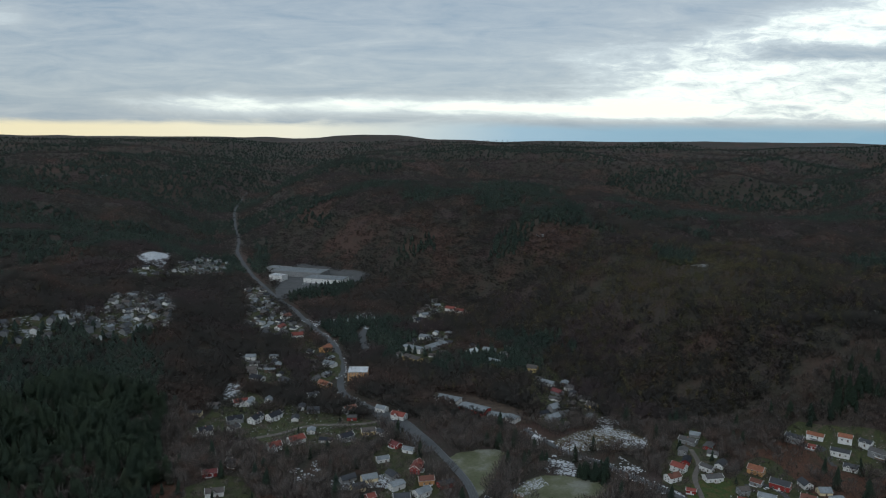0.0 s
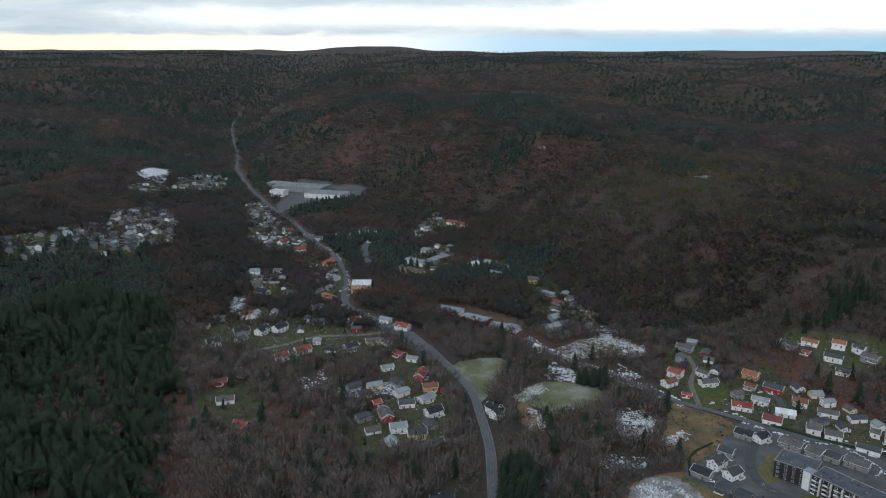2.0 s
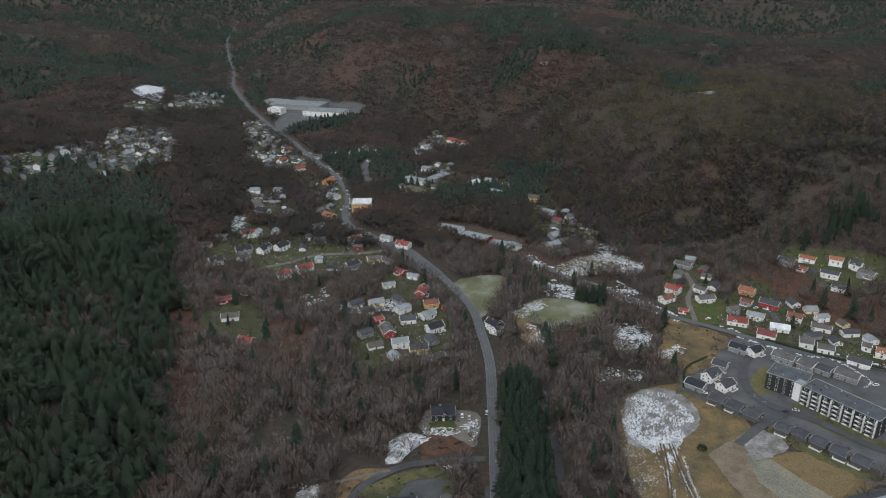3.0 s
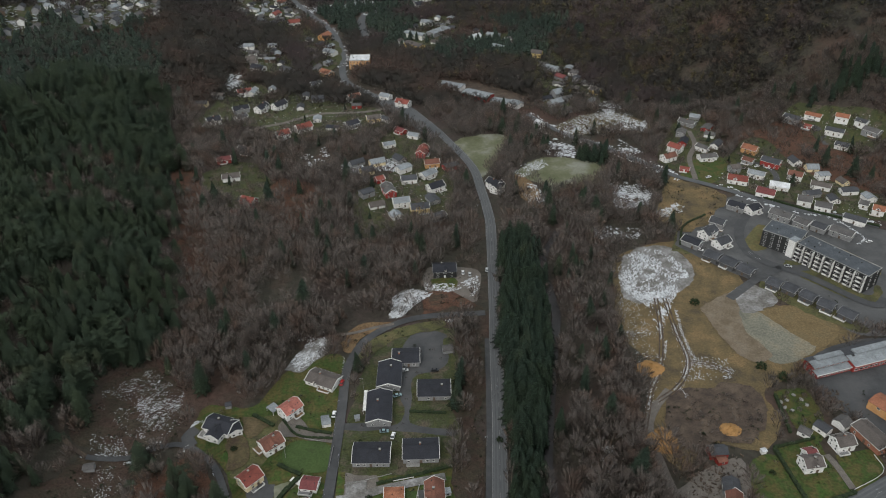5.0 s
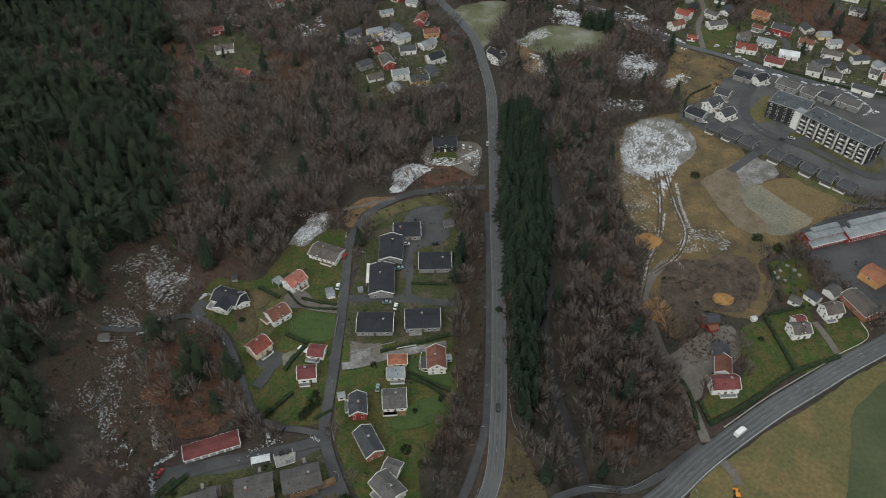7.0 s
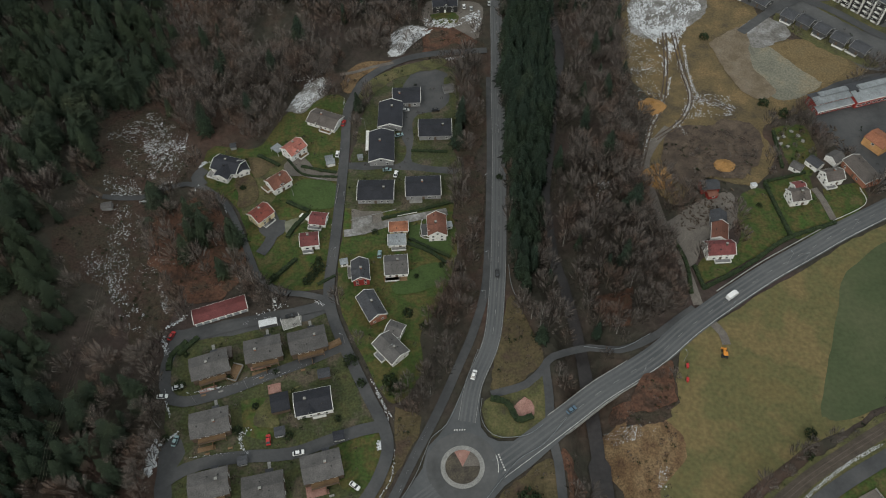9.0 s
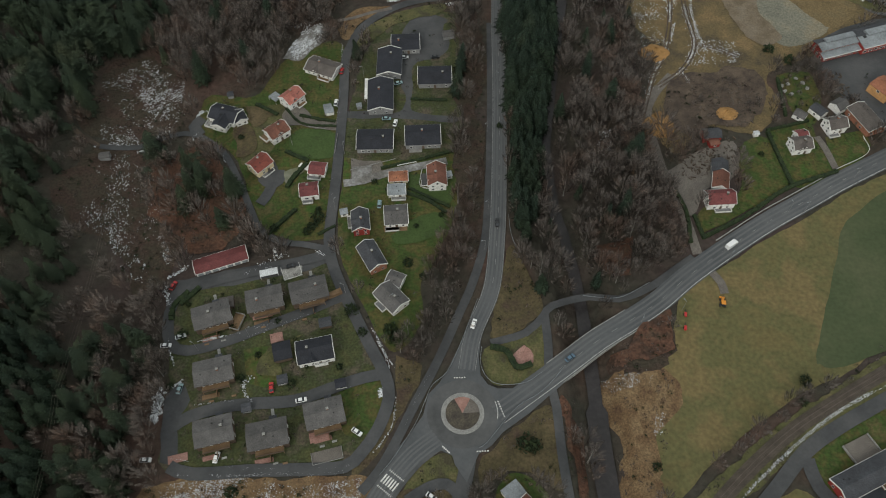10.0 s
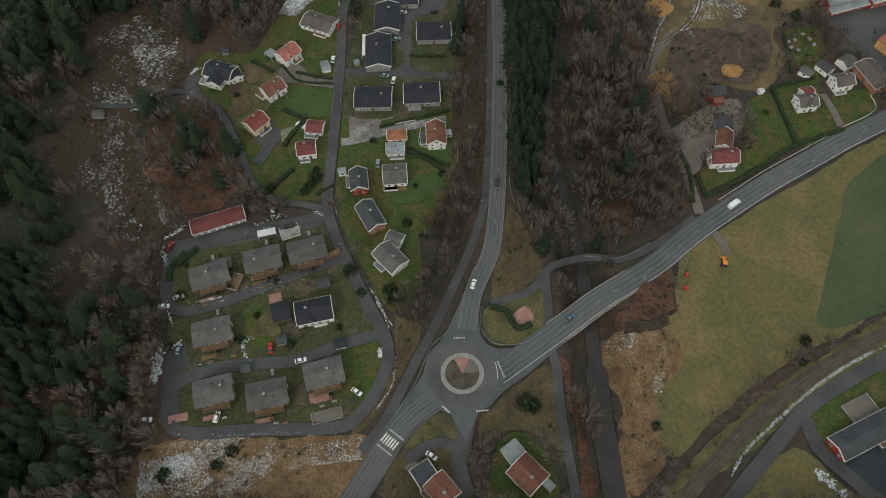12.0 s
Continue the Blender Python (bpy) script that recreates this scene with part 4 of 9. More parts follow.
strip("farm_track", [(107.1, 152.5), (109.9, 147.6), (110.4, 142.3)], 3.5, "gravel", 0.27, "field entrance", "road")
strip("track", [(123.4, 345), (118.4, 313.2), (110.7, 284.9), (102.3, 267.9), (96.5, 251.9), (91.3, 237.1)], 0.8, "mud", 0.28, "muddy wheel rut of a site track", "road", side=-0.9)
strip("track", [(123.4, 345), (118.4, 313.2), (110.7, 284.9), (102.3, 267.9), (96.5, 251.9), (91.3, 237.1)], 0.8, "mud", 0.284, "muddy wheel rut of a site track", "road", side=0.9)
strip("track", [(128.4, 344.9), (126.9, 313.1), (126.7, 289.3), (117.7, 271.9), (103.3, 259.7)], 0.8, "mud", 0.29, "muddy wheel rut of a site track", "road", side=-0.9)
strip("track", [(128.4, 344.9), (126.9, 313.1), (126.7, 289.3), (117.7, 271.9), (103.3, 259.7)], 0.8, "mud", 0.294, "muddy wheel rut of a site track", "road", side=0.9)
strip("track", [(126.7, 289.3), (136.6, 286.9), (146.4, 280.1)], 0.8, "mud", 0.27, "muddy wheel rut of a site track", "road", side=-0.9)
strip("track", [(126.7, 289.3), (136.6, 286.9), (146.4, 280.1)], 0.8, "mud", 0.274, "muddy wheel rut of a site track", "road", side=0.9)
strip("street", [(227, 459.4), (205.9, 434.6), (195.7, 412.9), (195.8, 391.1), (210.2, 376.2), (226.1, 376)], 6.5, "street", 0.27, "estate street", "road")
strip("street", [(210.2, 376.2), (190.2, 364.3), (166.7, 344.4)], 5.5, "street", 0.27, "estate street", "road")
strip("street", [(210.2, 376.2), (224.7, 363.8), (247, 337.8), (258.8, 343.2)], 6, "street", 0.28, "estate street", "road")
strip("street", [(226.7, 464.3), (252.7, 496), (248.1, 519.6), (230.6, 519.9)], 4.5, "street", 0.3, "village street", "road")
strip("street", [(315.7, 554), (318.9, 574.9), (304.9, 587.3)], 4.5, "street", 0.3, "hillside street", "road")
strip("street", [(190.3, 494.4), (195.9, 530.5), (207.6, 556.2), (210.5, 584)], 4, "gravel", 0.3, "village lane", "road")
strip("street", [(-50.6, 638.9), (-75.6, 629), (-115.9, 624.8), (-143, 605.5), (-169.5, 589.5), (-173.5, 563.7)], 4.5, "gravel", 0.3, "village street", "road")
strip("layby", [(-61.7, 663.4), (-51.0, 644.1), (-37.1, 623.0), (-21.4, 598.1), (-6.6, 574.7)], 15, "asphalt_worn", 0.55, "wide gravelly lay-by along the road", "road")
strip("street", [(-88.7, 838.2), (-102.6, 909.8), (-101.3, 949.7)], 9, "asphalt_worn", 0.4, "side road", "road")


# ---- houses: makers ----
ROOF_WORDS = dict(brown_tile="brown tiled", pink_tile="pink-red tiled", rust_tile="rust-brown tiled", red_tile="red tiled", maroon_tile="dark red", orange_tile="orange-red tiled",
                  grey_tile="grey tiled", dark_tile="dark tiled", black_tile="black", grey_sheet="pale grey sheet", slate_sheet="slate-grey sheet", white_sheet="whitish sheet")
WALL_WORDS = dict(white="white timber", cream="cream timber", grey="grey timber", red="red timber", brown="brown timber", brick="brick", yellow="yellow timber", orange="ochre timber", black="black timber", charcoal="charcoal timber", timber="raw timber", navy="blue")


def casement(with_pane):
    """A casement one metre wide and high in the xz plane, facing -y: a raised frame round a recessed pane."""
    bm = bmesh.new()
    rings = [[bm.verts.new((x * r, y, z * r)) for x, z in ((-0.5, -0.5), (0.5, -0.5), (0.5, 0.5), (-0.5, 0.5))] for r, y in ((1, 0), (1, -0.09), (0.84, -0.09), (0.84, -0.03))]
    for a, b in zip(rings, rings[1:]):
        for k in range(4):
            bm.faces.new((a[k], a[(k + 1) % 4], b[(k + 1) % 4], b[k]))
    if with_pane:
        bm.faces.new(rings[-1]).material_index = 1
    bmesh.ops.recalc_face_normals(bm, faces=bm.faces)
    me = bpy.data.meshes.new("window")
    bm.to_mesh(me)
    bm.free()
    me.materials.append(M["white"])
    me.materials.append(M["pane"])
    return me


def pane_sheet():
    bm = box_bm(-0.42, 0.42, -0.04, 0.0, -0.42, 0.42)
    me = bpy.data.meshes.new("pane")
    bm.to_mesh(me)
    bm.free()
    me.materials.append(M["pane"])
    return me


WINDOW_FRAME, WINDOW_PLAIN, WINDOW_PANE = casement(False), casement(True), pane_sheet()
DOOR_MESH = {}
HOUSES = []


def window_on(parent, x, y, z, turn, w, h, plain=False):
    if plain:
        shared("window", WINDOW_PLAIN, parent, pose(x, y, z, 0, 0, turn) @ Matrix.Diagonal((w, 1, h, 1)))
        return
    ob = shared("window", WINDOW_FRAME, parent, pose(x, y, z, 0, 0, turn) @ Matrix.Diagonal((w, 1, h, 1)))
    shared("pane", WINDOW_PANE, ob, Matrix.Identity(4))


def door_on(parent, x, y, z, turn, mat="brown"):
    if mat not in DOOR_MESH:
        bm = box_bm(-0.5, 0.5, -0.07, 0, 0, 2.05)
        box(bm, -0.58, -0.5, -0.1, 0, 0, 2.13)
        box(bm, 0.5, 0.58, -0.1, 0, 0, 2.13)
        me = bpy.data.meshes.new("door")
        bm.to_mesh(me)
        bm.free()
        me.materials.append(M[mat])
        DOOR_MESH[mat] = me
    shared("door", DOOR_MESH[mat], parent, pose(x, y, z, 0, 0, turn))


def gable_walls(L, W, eave, rise, sink):
    bm = bmesh.new()
    a, b = L / 2, W / 2
    ring = [(-a, -b), (a, -b), (a, b), (-a, b)]
    lo = [bm.verts.new((x, y, -sink)) for x, y in ring]
    hi = [bm.verts.new((x, y, eave)) for x, y in ring]
    e, w = bm.verts.new((a, 0, eave + rise)), bm.verts.new((-a, 0, eave + rise))
    bm.faces.new((lo[0], lo[1], hi[1], hi[0]))
    bm.faces.new((lo[2], lo[3], hi[3], hi[2]))
    bm.faces.new((lo[1], lo[2], hi[2], e, hi[1]))
    bm.faces.new((lo[3], lo[0], hi[0], w, hi[3]))
    return bm


def roof_slabs(L, W, eave, rise, over, thick=0.24):
    bm = bmesh.new()
    a, b, s = L / 2 + over * 0.7, W / 2 + over, rise / (W / 2)
    drop = over * s
    for k in (-1, 1):
        low, top = eave - drop + 0.02, eave + rise + 0.02
        v = [bm.verts.new(p) for p in ((-a, k * b, low), (a, k * b, low), (a, 0, top), (-a, 0, top), (-a, k * b, low + thick), (a, k * b, low + thick), (a, 0, top + thick), (-a, 0, top + thick))]
        for f in ((0, 1, 2, 3), (4, 7, 6, 5), (0, 4, 5, 1), (1, 5, 6, 2), (3, 7, 4, 0)):
            bm.faces.new([v[i] for i in f][::k])
    # ridge cap
    box(bm, -a, a, -0.14, 0.14, eave + rise + thick - 0.05, eave + rise + thick + 0.06)
    bmesh.ops.recalc_face_normals(bm, faces=bm.faces)
    return bm


def barge(L, W, eave, rise, over, end, thick=0.24):
    """The pale boards along one gable."""
    bm = bmesh.new()
    a, b, s = L / 2 + over * 0.7, W / 2 + over, rise / (W / 2)
    for k in (-1, 1):
        low, top = eave - over * s - 0.05, eave + rise - 0.05
        x0, x1 = (a - 0.08, a + 0.12) if end > 0 else (-a - 0.12, -a + 0.08)
        v = [bm.verts.new(p) for p in ((x0, k * b, low), (x1, k * b, low), (x1, 0, top), (x0, 0, top), (x0, k * b, low + thick + 0.22), (x1, k * b, low + thick + 0.22), (x1, 0, top + thick + 0.22), (x0, 0, top + thick + 0.22))]
        for f in ((0, 1, 2, 3), (4, 7, 6, 5), (0, 4, 5, 1), (1, 5, 6, 2), (2, 6, 7, 3), (3, 7, 4, 0)):
            bm.faces.new([v[i] for i in f][::k])
    bmesh.ops.recalc_face_normals(bm, faces=bm.faces)
    return bm


def gutter(L, W, eave, rise, over, k):
    s = rise / (W / 2)
    y, z = k * (W / 2 + over + 0.06), eave - over * s + 0.10
    return box_bm(-L / 2 - over * 0.7, L / 2 + over * 0.7, y - 0.07, y + 0.07, z - 0.06, z + 0.08)


def house(x, y, rot, L, W, eave, pitch, roof, wall, kind="A", extra=""):
    rnd = random.Random(int(x * 31 + y * 17))
    if kind in "ATRS":
        L, W, eave = L * 0.91, W * 0.91, eave * 0.94
    base = new("house")
    rise, over = W / 2 * math.tan(radians(pitch)), 0.5 if kind != "S" else 0.3
    corner = [ground_at(x + dx, y + dy) for dx in (-W / 2, W / 2) for dy in (-W / 2, W / 2)]
    z = float(np.mean(corner)) + 0.1
    base.matrix_basis = pose(x, y, z, 0, 0, rot)
    sort = dict(A="detached house", B="low house", R="duplex house", S="shed" if W < 8 else "outbuilding", G="garage row", T="house", F="house")[kind]
    if W >= 11 and kind == "F":
        sort = "industrial building"
    base.name = sort.replace(" ", "_")
    words = f"{WALL_WORDS[wall]} {sort} with a {ROOF_WORDS[roof]} {'low' if pitch < 20 else 'gable'} roof"
    tagged(base, words, "shed" if kind == "S" else "garage" if kind == "G" else "house", {"R": "duplex rows", "B": "black-roofed houses", "T": "village houses", "F": "far village houses"}.get(kind, "detached houses"))
    part("wall", gable_walls(L, W, eave, rise, max(1.2, z - min(corner) + 0.6)), wall, base)
    part("roof", roof_slabs(L, W, eave, rise, over), roof, base)
    trim = "white" if wall not in ("black", "charcoal") and kind not in ("R",) else "grey"
    if kind in "ATGB":
        for end in (-1, 1):
            part("bargeboard", barge(L, W, eave, rise, over, end), trim, base)
        for k in (-1, 1):
            part("gutter", gutter(L, W, eave, rise, over, k), trim if kind != "B" else "grey", base)
    if "chim" in extra:
        cx, cy = rnd.uniform(-0.25, 0.25) * L, rnd.choice((-1, 1)) * W * 0.06
        top = eave + rise + 0.9
        c = part("chimney", box_bm(cx - 0.4, cx + 0.4, cy - 0.4, cy + 0.4, eave + rise * 0.6, top), "brick" if rnd.random() < 0.5 else "dark_stone", base)
        part("chimney_cap", box_bm(cx - 0.5, cx + 0.5, cy - 0.5, cy + 0.5, top, top + 0.12), "concrete", c)
    if kind in "ABR":
        for _ in range(2):
            vx, vy = rnd.uniform(-0.4, 0.4) * L, rnd.choice((-1, 1)) * W * rnd.uniform(0.12, 0.3)
            vz = eave + rise * (1 - abs(vy) / (W / 2)) + 0.2
            part("roof_vent", box_bm(vx - 0.18, vx + 0.18, vy - 0.18, vy + 0.18, vz - 0.1, vz + 0.5), "black", base)
    if kind == "G":
        n = int(L // 3)
        for i in range(n):
            gx = -L / 2 + (i + 0.5) * L / n
            part("garage_door", box_bm(gx - 1.15, gx + 1.15, -W / 2 - 0.06, -W / 2, 0.0, 2.1), "grey_sheet", base)
        HOUSES.append((x, y, max(L, W) / 2 + 2))
        clear_poly([tuple((base.matrix_basis @ Vector((sx * (L / 2 + 2), sy * (W / 2 + 2), 0)))[:2]) for sx, sy in ((-1, -1), (1, -1), (1, 1), (-1, 1))])
        return base
    if kind in "AT" and rise > 1.8 and "plain" not in extra and rnd.random() < 0.45:
        # a cross gable over the front
        gw, gx, gt = 1.5, rnd.uniform(-0.18, 0.18) * L, eave + rise * 0.82
        bm = bmesh.new()
        f = [bm.verts.new(p) for p in ((gx - gw, -W / 2 - 0.1, eave - 0.5), (gx + gw, -W / 2 - 0.1, eave - 0.5), (gx + gw, -W / 2 - 0.1, gt - 1.0), (gx, -W / 2 - 0.1, gt), (gx - gw, -W / 2 - 0.1, gt - 1.0))]
        b = [bm.verts.new((v.co.x, -0.1, v.co.z)) for v in f]
        bm.faces.new(f)
        for k in range(5):
            bm.faces.new((f[k], b[k], b[(k + 1) % 5], f[(k + 1) % 5]))
        bmesh.ops.recalc_face_normals(bm, faces=bm.faces)
        d = part("dormer", bm, wall, base)
        bm = bmesh.new()
        for k in (-1, 1):
            v = [bm.verts.new((gx + k * u, y_, gt + 0.06 - 0.667 * u + q)) for q in (0, 0.16) for u, y_ in ((0, -W / 2 - 0.5), (gw + 0.3, -W / 2 - 0.5), (gw + 0.3, 0), (0, 0))]
            for q in ((3, 2, 1, 0), (4, 5, 6, 7), (0, 1, 5, 4), (1, 2, 6, 5)):
                bm.faces.new([v[i] for i in q])
        bmesh.ops.recalc_face_normals(bm, faces=bm.faces)
        part("dormer_roof", bm, roof, d)
        window_on(base, gx, -W / 2 - 0.1, gt - 1.1, 0, 1.1, 1.0, True)
    if kind in "AT" and rnd.random() < 0.6:
        # a veranda with white rails
        vx, vw = rnd.uniform(-0.25, 0.25) * L, rnd.uniform(2.2, 3.6)
        d = part("veranda", box_bm(vx - vw, vx + vw, -W / 2 - 2.2, -W / 2, -0.6, 0.35), rnd.choice(("timber", "grey", "paving")), base)
        bm = box_bm(vx - vw, vx + vw, -W / 2 - 2.25, -W / 2 - 2.15, 0.5, 1.25)
        for k in (-1, 1):
            box(bm, vx + k * vw - 0.05, vx + k * vw + 0.05, -W / 2 - 2.15, -W / 2 - 0.1, 0.5, 1.25)
        part("railing", bm, "white", d)
    floors = [1.45] if eave < 4 else [1.3, eave - 0.9]
    step = 2.8 if kind in "ABR" else 4.2 if kind == "T" else 6.0
    plain = kind not in "AB"
    remote = kind == "F" and math.hypot(x, y) > 640
    for side, turn in ((-1, 0), (1, 180)):
        if kind in "TF" and side > 0:
            break
        n = max(1, int((L - 1.2) // step))
        n = min(n, 3) if kind == "T" else 1 if kind == "F" else n
        for k, hz in enumerate(floors):
            for i in range(n):
                wx = (i + 0.5 - n / 2) * min(step, L / n)
                if k == 0 and side < 0 and i == n // 2 and kind != "S":
                    door_on(base, wx, -W / 2, 0.05, 0, "white" if wall in ("red", "brown", "black") else "brown")
                elif rnd.random() < (0.9 if kind != "S" else 0.4):
                    window_on(base, wx, side * W / 2, hz, turn, rnd.choice((1.1, 1.3, 1.6)), 1.2, plain)
    for end, turn in ((-1, -90), (1, 90)):
        if kind == "S" or remote or (kind == "F" and end > 0):
            break
        for hz in floors + ([eave + rise * 0.35] if rise > 2 else []):
            for wy in ((-W / 4, W / 4) if hz < eave - 0.3 else (0,)):
                window_on(base, end * L / 2, wy, hz, turn, 1.1, 1.15, plain)
    if "deck" in extra:
        d = part("deck", box_bm(-L * 0.36, L * 0.36, -W / 2 - 2.3, -W / 2, 2.2, 2.38), "timber", base, "weathered timber balcony deck")
        part("railing", box_bm(-L * 0.36, L * 0.36, -W / 2 - 2.3, -W / 2 - 2.22, 2.38, 3.3), "brown", d)
        for px in (-L * 0.35, 0, L * 0.35):
            part("post", box_bm(px - 0.08, px + 0.08, -W / 2 - 2.25, -W / 2 - 2.09, -0.8, 2.2), "timber", d)
        t = part("terrace", box_bm(-L * 0.42, L * 0.05, -W / 2 - 4.2, -W / 2 - 2.4, -0.5, 0.12), "timber" if rnd.random() < 0.5 else "red_paving", base)
    if kind == "R":
        part("porch", box_bm(L * 0.08, L * 0.24, W / 2 + 0.05, W / 2 + 2.2, -0.5, 2.5), wall, base)
        part("porch_roof", box_bm(L * 0.06, L * 0.26, W / 2 + 0.02, W / 2 + 2.5, 2.5, 2.66), "dark_tile", base)
        part("path", box_bm(L * 0.1, L * 0.18, W / 2 + 2.2, W / 2 + 6.5, -0.3, 0.22), "paving", base)
        for k in range(2):
            px, py = rnd.uniform(-0.45, 0.45) * L, -W / 2 - rnd.uniform(4.5, 6.0)
            part("planter", box_bm(px - 0.9, px + 0.9, py - 0.35, py + 0.35, -0.3, 0.5), rnd.choice(("timber", "concrete", "hedge")), base)
        part("screen", box_bm(-0.08, 0.08, -W / 2 - 4.5, -W / 2 - 0.1, -0.4, 1.9), "timber", base)
    HOUSES.append((x, y, max(L, W) / 2 + 2))
    clear_poly([tuple((base.matrix_basis @ Vector((sx * (L / 2 + 2), sy * (W / 2 + 2), 0)))[:2]) for sx, sy in ((-1, -1), (1, -1), (1, 1), (-1, 1))])
    return base


# ---- houses ----
house(-63.1, 275, -24, 17.3, 11, 2.8, 20, "brown_tile", "white", "A", "chim")
house(-76.4, 253.4, 48, 10.7, 8.5, 4.6, 30, "pink_tile", "white", "A", "chim")
house(-81.2, 231.5, 41, 10.7, 8.5, 4.4, 30, "rust_tile", "white", "A", "chim")
house(-86.6, 211.6, 48, 9.9, 8.5, 4.4, 30, "red_tile", "cream", "A", "chim")
house(-107.4, 243.4, -19, 14.8, 10, 3.4, 24, "black_tile", "white", "A", "chim")
house(-108.1, 238.5, -110, 8.9, 7.5, 3.4, 24, "black_tile", "white", "A", "")
house(-100.5, 241.3, -61, 7.4, 6, 3.2, 24, "black_tile", "white", "A", "")
house(-60.1, 209.2, -8, 8, 7, 2.6, 22, "maroon_tile", "white", "A", "")
house(-62.7, 196.3, 7, 8.6, 7.5, 4, 30, "maroon_tile", "white", "A", "chim")
house(-6, 202.7, -87, 12.6, 8.5, 4.6, 34, "rust_tile", "white", "A", "chim")
house(-23.4, 204, 3, 9, 5.5, 2.4, 15, "orange_tile", "cream", "A", "")
house(-23.9, 196.5, 3, 8.2, 6, 2.4, 12, "grey_sheet", "white", "A", "")
house(-23.7, 182.2, 4, 10.6, 10.5, 3.2, 26, "grey_tile", "white", "A", "chim")
house(-38.9, 178.6, -83, 11.2, 7.5, 4.4, 34, "dark_tile", "red", "A", "chim")
house(-33.2, 160.9, -62, 14.5, 8, 4, 32, "dark_tile", "brick", "A", "chim")
house(-24.5, 141.2, -48, 13.3, 9, 3.4, 24, "grey_tile", "white", "A", "chim")
house(-23, 150, -23, 7, 6, 3, 20, "grey_tile", "white", "A", "")
house(-34.6, 225.5, 0, 16.5, 11.5, 3.2, 20, "black_tile", "grey", "B", "chim")
house(-12.5, 227.7, 2, 16, 11.5, 3.2, 20, "black_tile", "grey", "B", "chim")
house(-33.3, 254.2, -88, 20.3, 11.5, 3.2, 20, "black_tile", "grey", "B", "chim")
house(-29.7, 277.1, -90, 18.1, 11.5, 3.2, 20, "black_tile", "grey", "B", "chim")
house(-6.9, 267.1, 1, 16.1, 11.5, 3.2, 20, "black_tile", "grey", "B", "chim")
house(-21.9, 291.6, 2, 14, 11, 3.2, 20, "black_tile", "grey", "B", "chim")
house(0.1, 298.7, 11, 6.1, 5, 2.3, 24, "grey_tile", "grey", "S", "")
house(-95.4, 133.7, 19, 15.8, 10.5, 4.6, 15, "grey_tile", "brown", "R", "chim deck")
house(-75.3, 140.6, 14, 15.5, 10.5, 4.6, 15, "grey_tile", "brown", "R", "chim deck")
house(-57.9, 144.5, 16, 16, 10.5, 4.6, 15, "grey_tile", "brown", "R", "chim deck")
house(-90.8, 109.6, 14, 15.4, 10.5, 4.6, 15, "grey_tile", "brown", "R", "chim deck")
house(-86.8, 86.3, 14, 14.9, 10.5, 4.6, 15, "grey_tile", "brown", "R", "chim deck")
house(-67.2, 84.8, 12, 15.6, 10.5, 4.6, 15, "grey_tile", "brown", "R", "chim deck")
house(-47.3, 92.5, 15, 15.2, 10.5, 4.6, 15, "grey_tile", "brown", "R", "chim deck")
house(-53.1, 118, 12, 14.9, 10, 4, 22, "black_tile", "white", "A", "chim")
house(-66, 118.4, 14, 7.4, 8, 2.6, 15, "black_tile", "brown", "S", "")
house(-96.6, 160.5, 20, 21.7, 6.5, 2.5, 12, "maroon_tile", "white", "G", "")
house(24.7, 55.8, -46, 11.5, 10, 3.6, 24, "rust_tile", "white", "A", "chim")
house(20.6, 63.1, 36, 7.1, 8, 3, 8, "grey_sheet", "white", "S", "")
house(-10.4, 56, 33, 7.5, 8, 3, 20, "dark_tile", "white", "A", "")
house(-4.5, 51, -50, 10.2, 8.5, 3.6, 28, "rust_tile", "white", "A", "chim")
house(143.6, 68.4, 24, 29.5, 9.0, 3.2, 24, "dark_tile", "red", "A", "plain")
house(117.3, 188.4, 3, 12.9, 8, 4.4, 34, "maroon_tile", "white", "A", "chim")
house(119.9, 198.1, 75, 10.3, 7, 3.6, 32, "rust_tile", "white", "A", "")
house(121.3, 206.3, 79, 7.5, 7.5, 3.4, 30, "dark_tile", "grey", "S", "")
house(121.6, 226, 3, 8.8, 6.2, 3.4, 28, "dark_tile", "red", "S", "")
house(160.5, 218.6, 8, 9.4, 7.8, 4.4, 30, "brown_tile", "white", "A", "chim")
house(162.5, 224, 14, 5.4, 6, 3.6, 28, "maroon_tile", "white", "A", "")
house(180, 230.6, 12, 9.6, 7.6, 4.4, 32, "brown_tile", "white", "A", "chim")
house(175.5, 240.2, -56, 7.4, 6, 3, 26, "dark_tile", "white", "S", "")
house(186.3, 243.4, 30, 6.9, 7, 3, 26, "grey_tile", "white", "S", "")
house(166.4, 238, -42, 6, 5, 2.6, 26, "grey_tile", "white", "S", "")
house(195.6, 234.1, -71, 17.8, 10, 4, 20, "brown_tile", "brick", "A", "")
house(210.4, 253.1, -58, 11.6, 11, 5, 14, "orange_tile", "orange", "S", "")
house(197.4, 356.3, -45, 8.5, 9, 3.6, 20, "dark_tile", "charcoal", "T", "")
house(205, 350.7, -49, 8.5, 9, 3.6, 20, "dark_tile", "charcoal", "T", "")
house(212.1, 342.9, -51, 8.8, 9, 3.6, 20, "dark_tile", "charcoal", "T", "")
house(219.2, 334.5, -47, 9.1, 9, 3.6, 20, "dark_tile", "charcoal", "T", "")
house(227.3, 325.8, -50, 9.7, 9, 3.6, 20, "dark_tile", "charcoal", "T", "")
house(169.7, 386.9, -42, 9.9, 10, 3.4, 18, "dark_tile", "charcoal", "T", "")
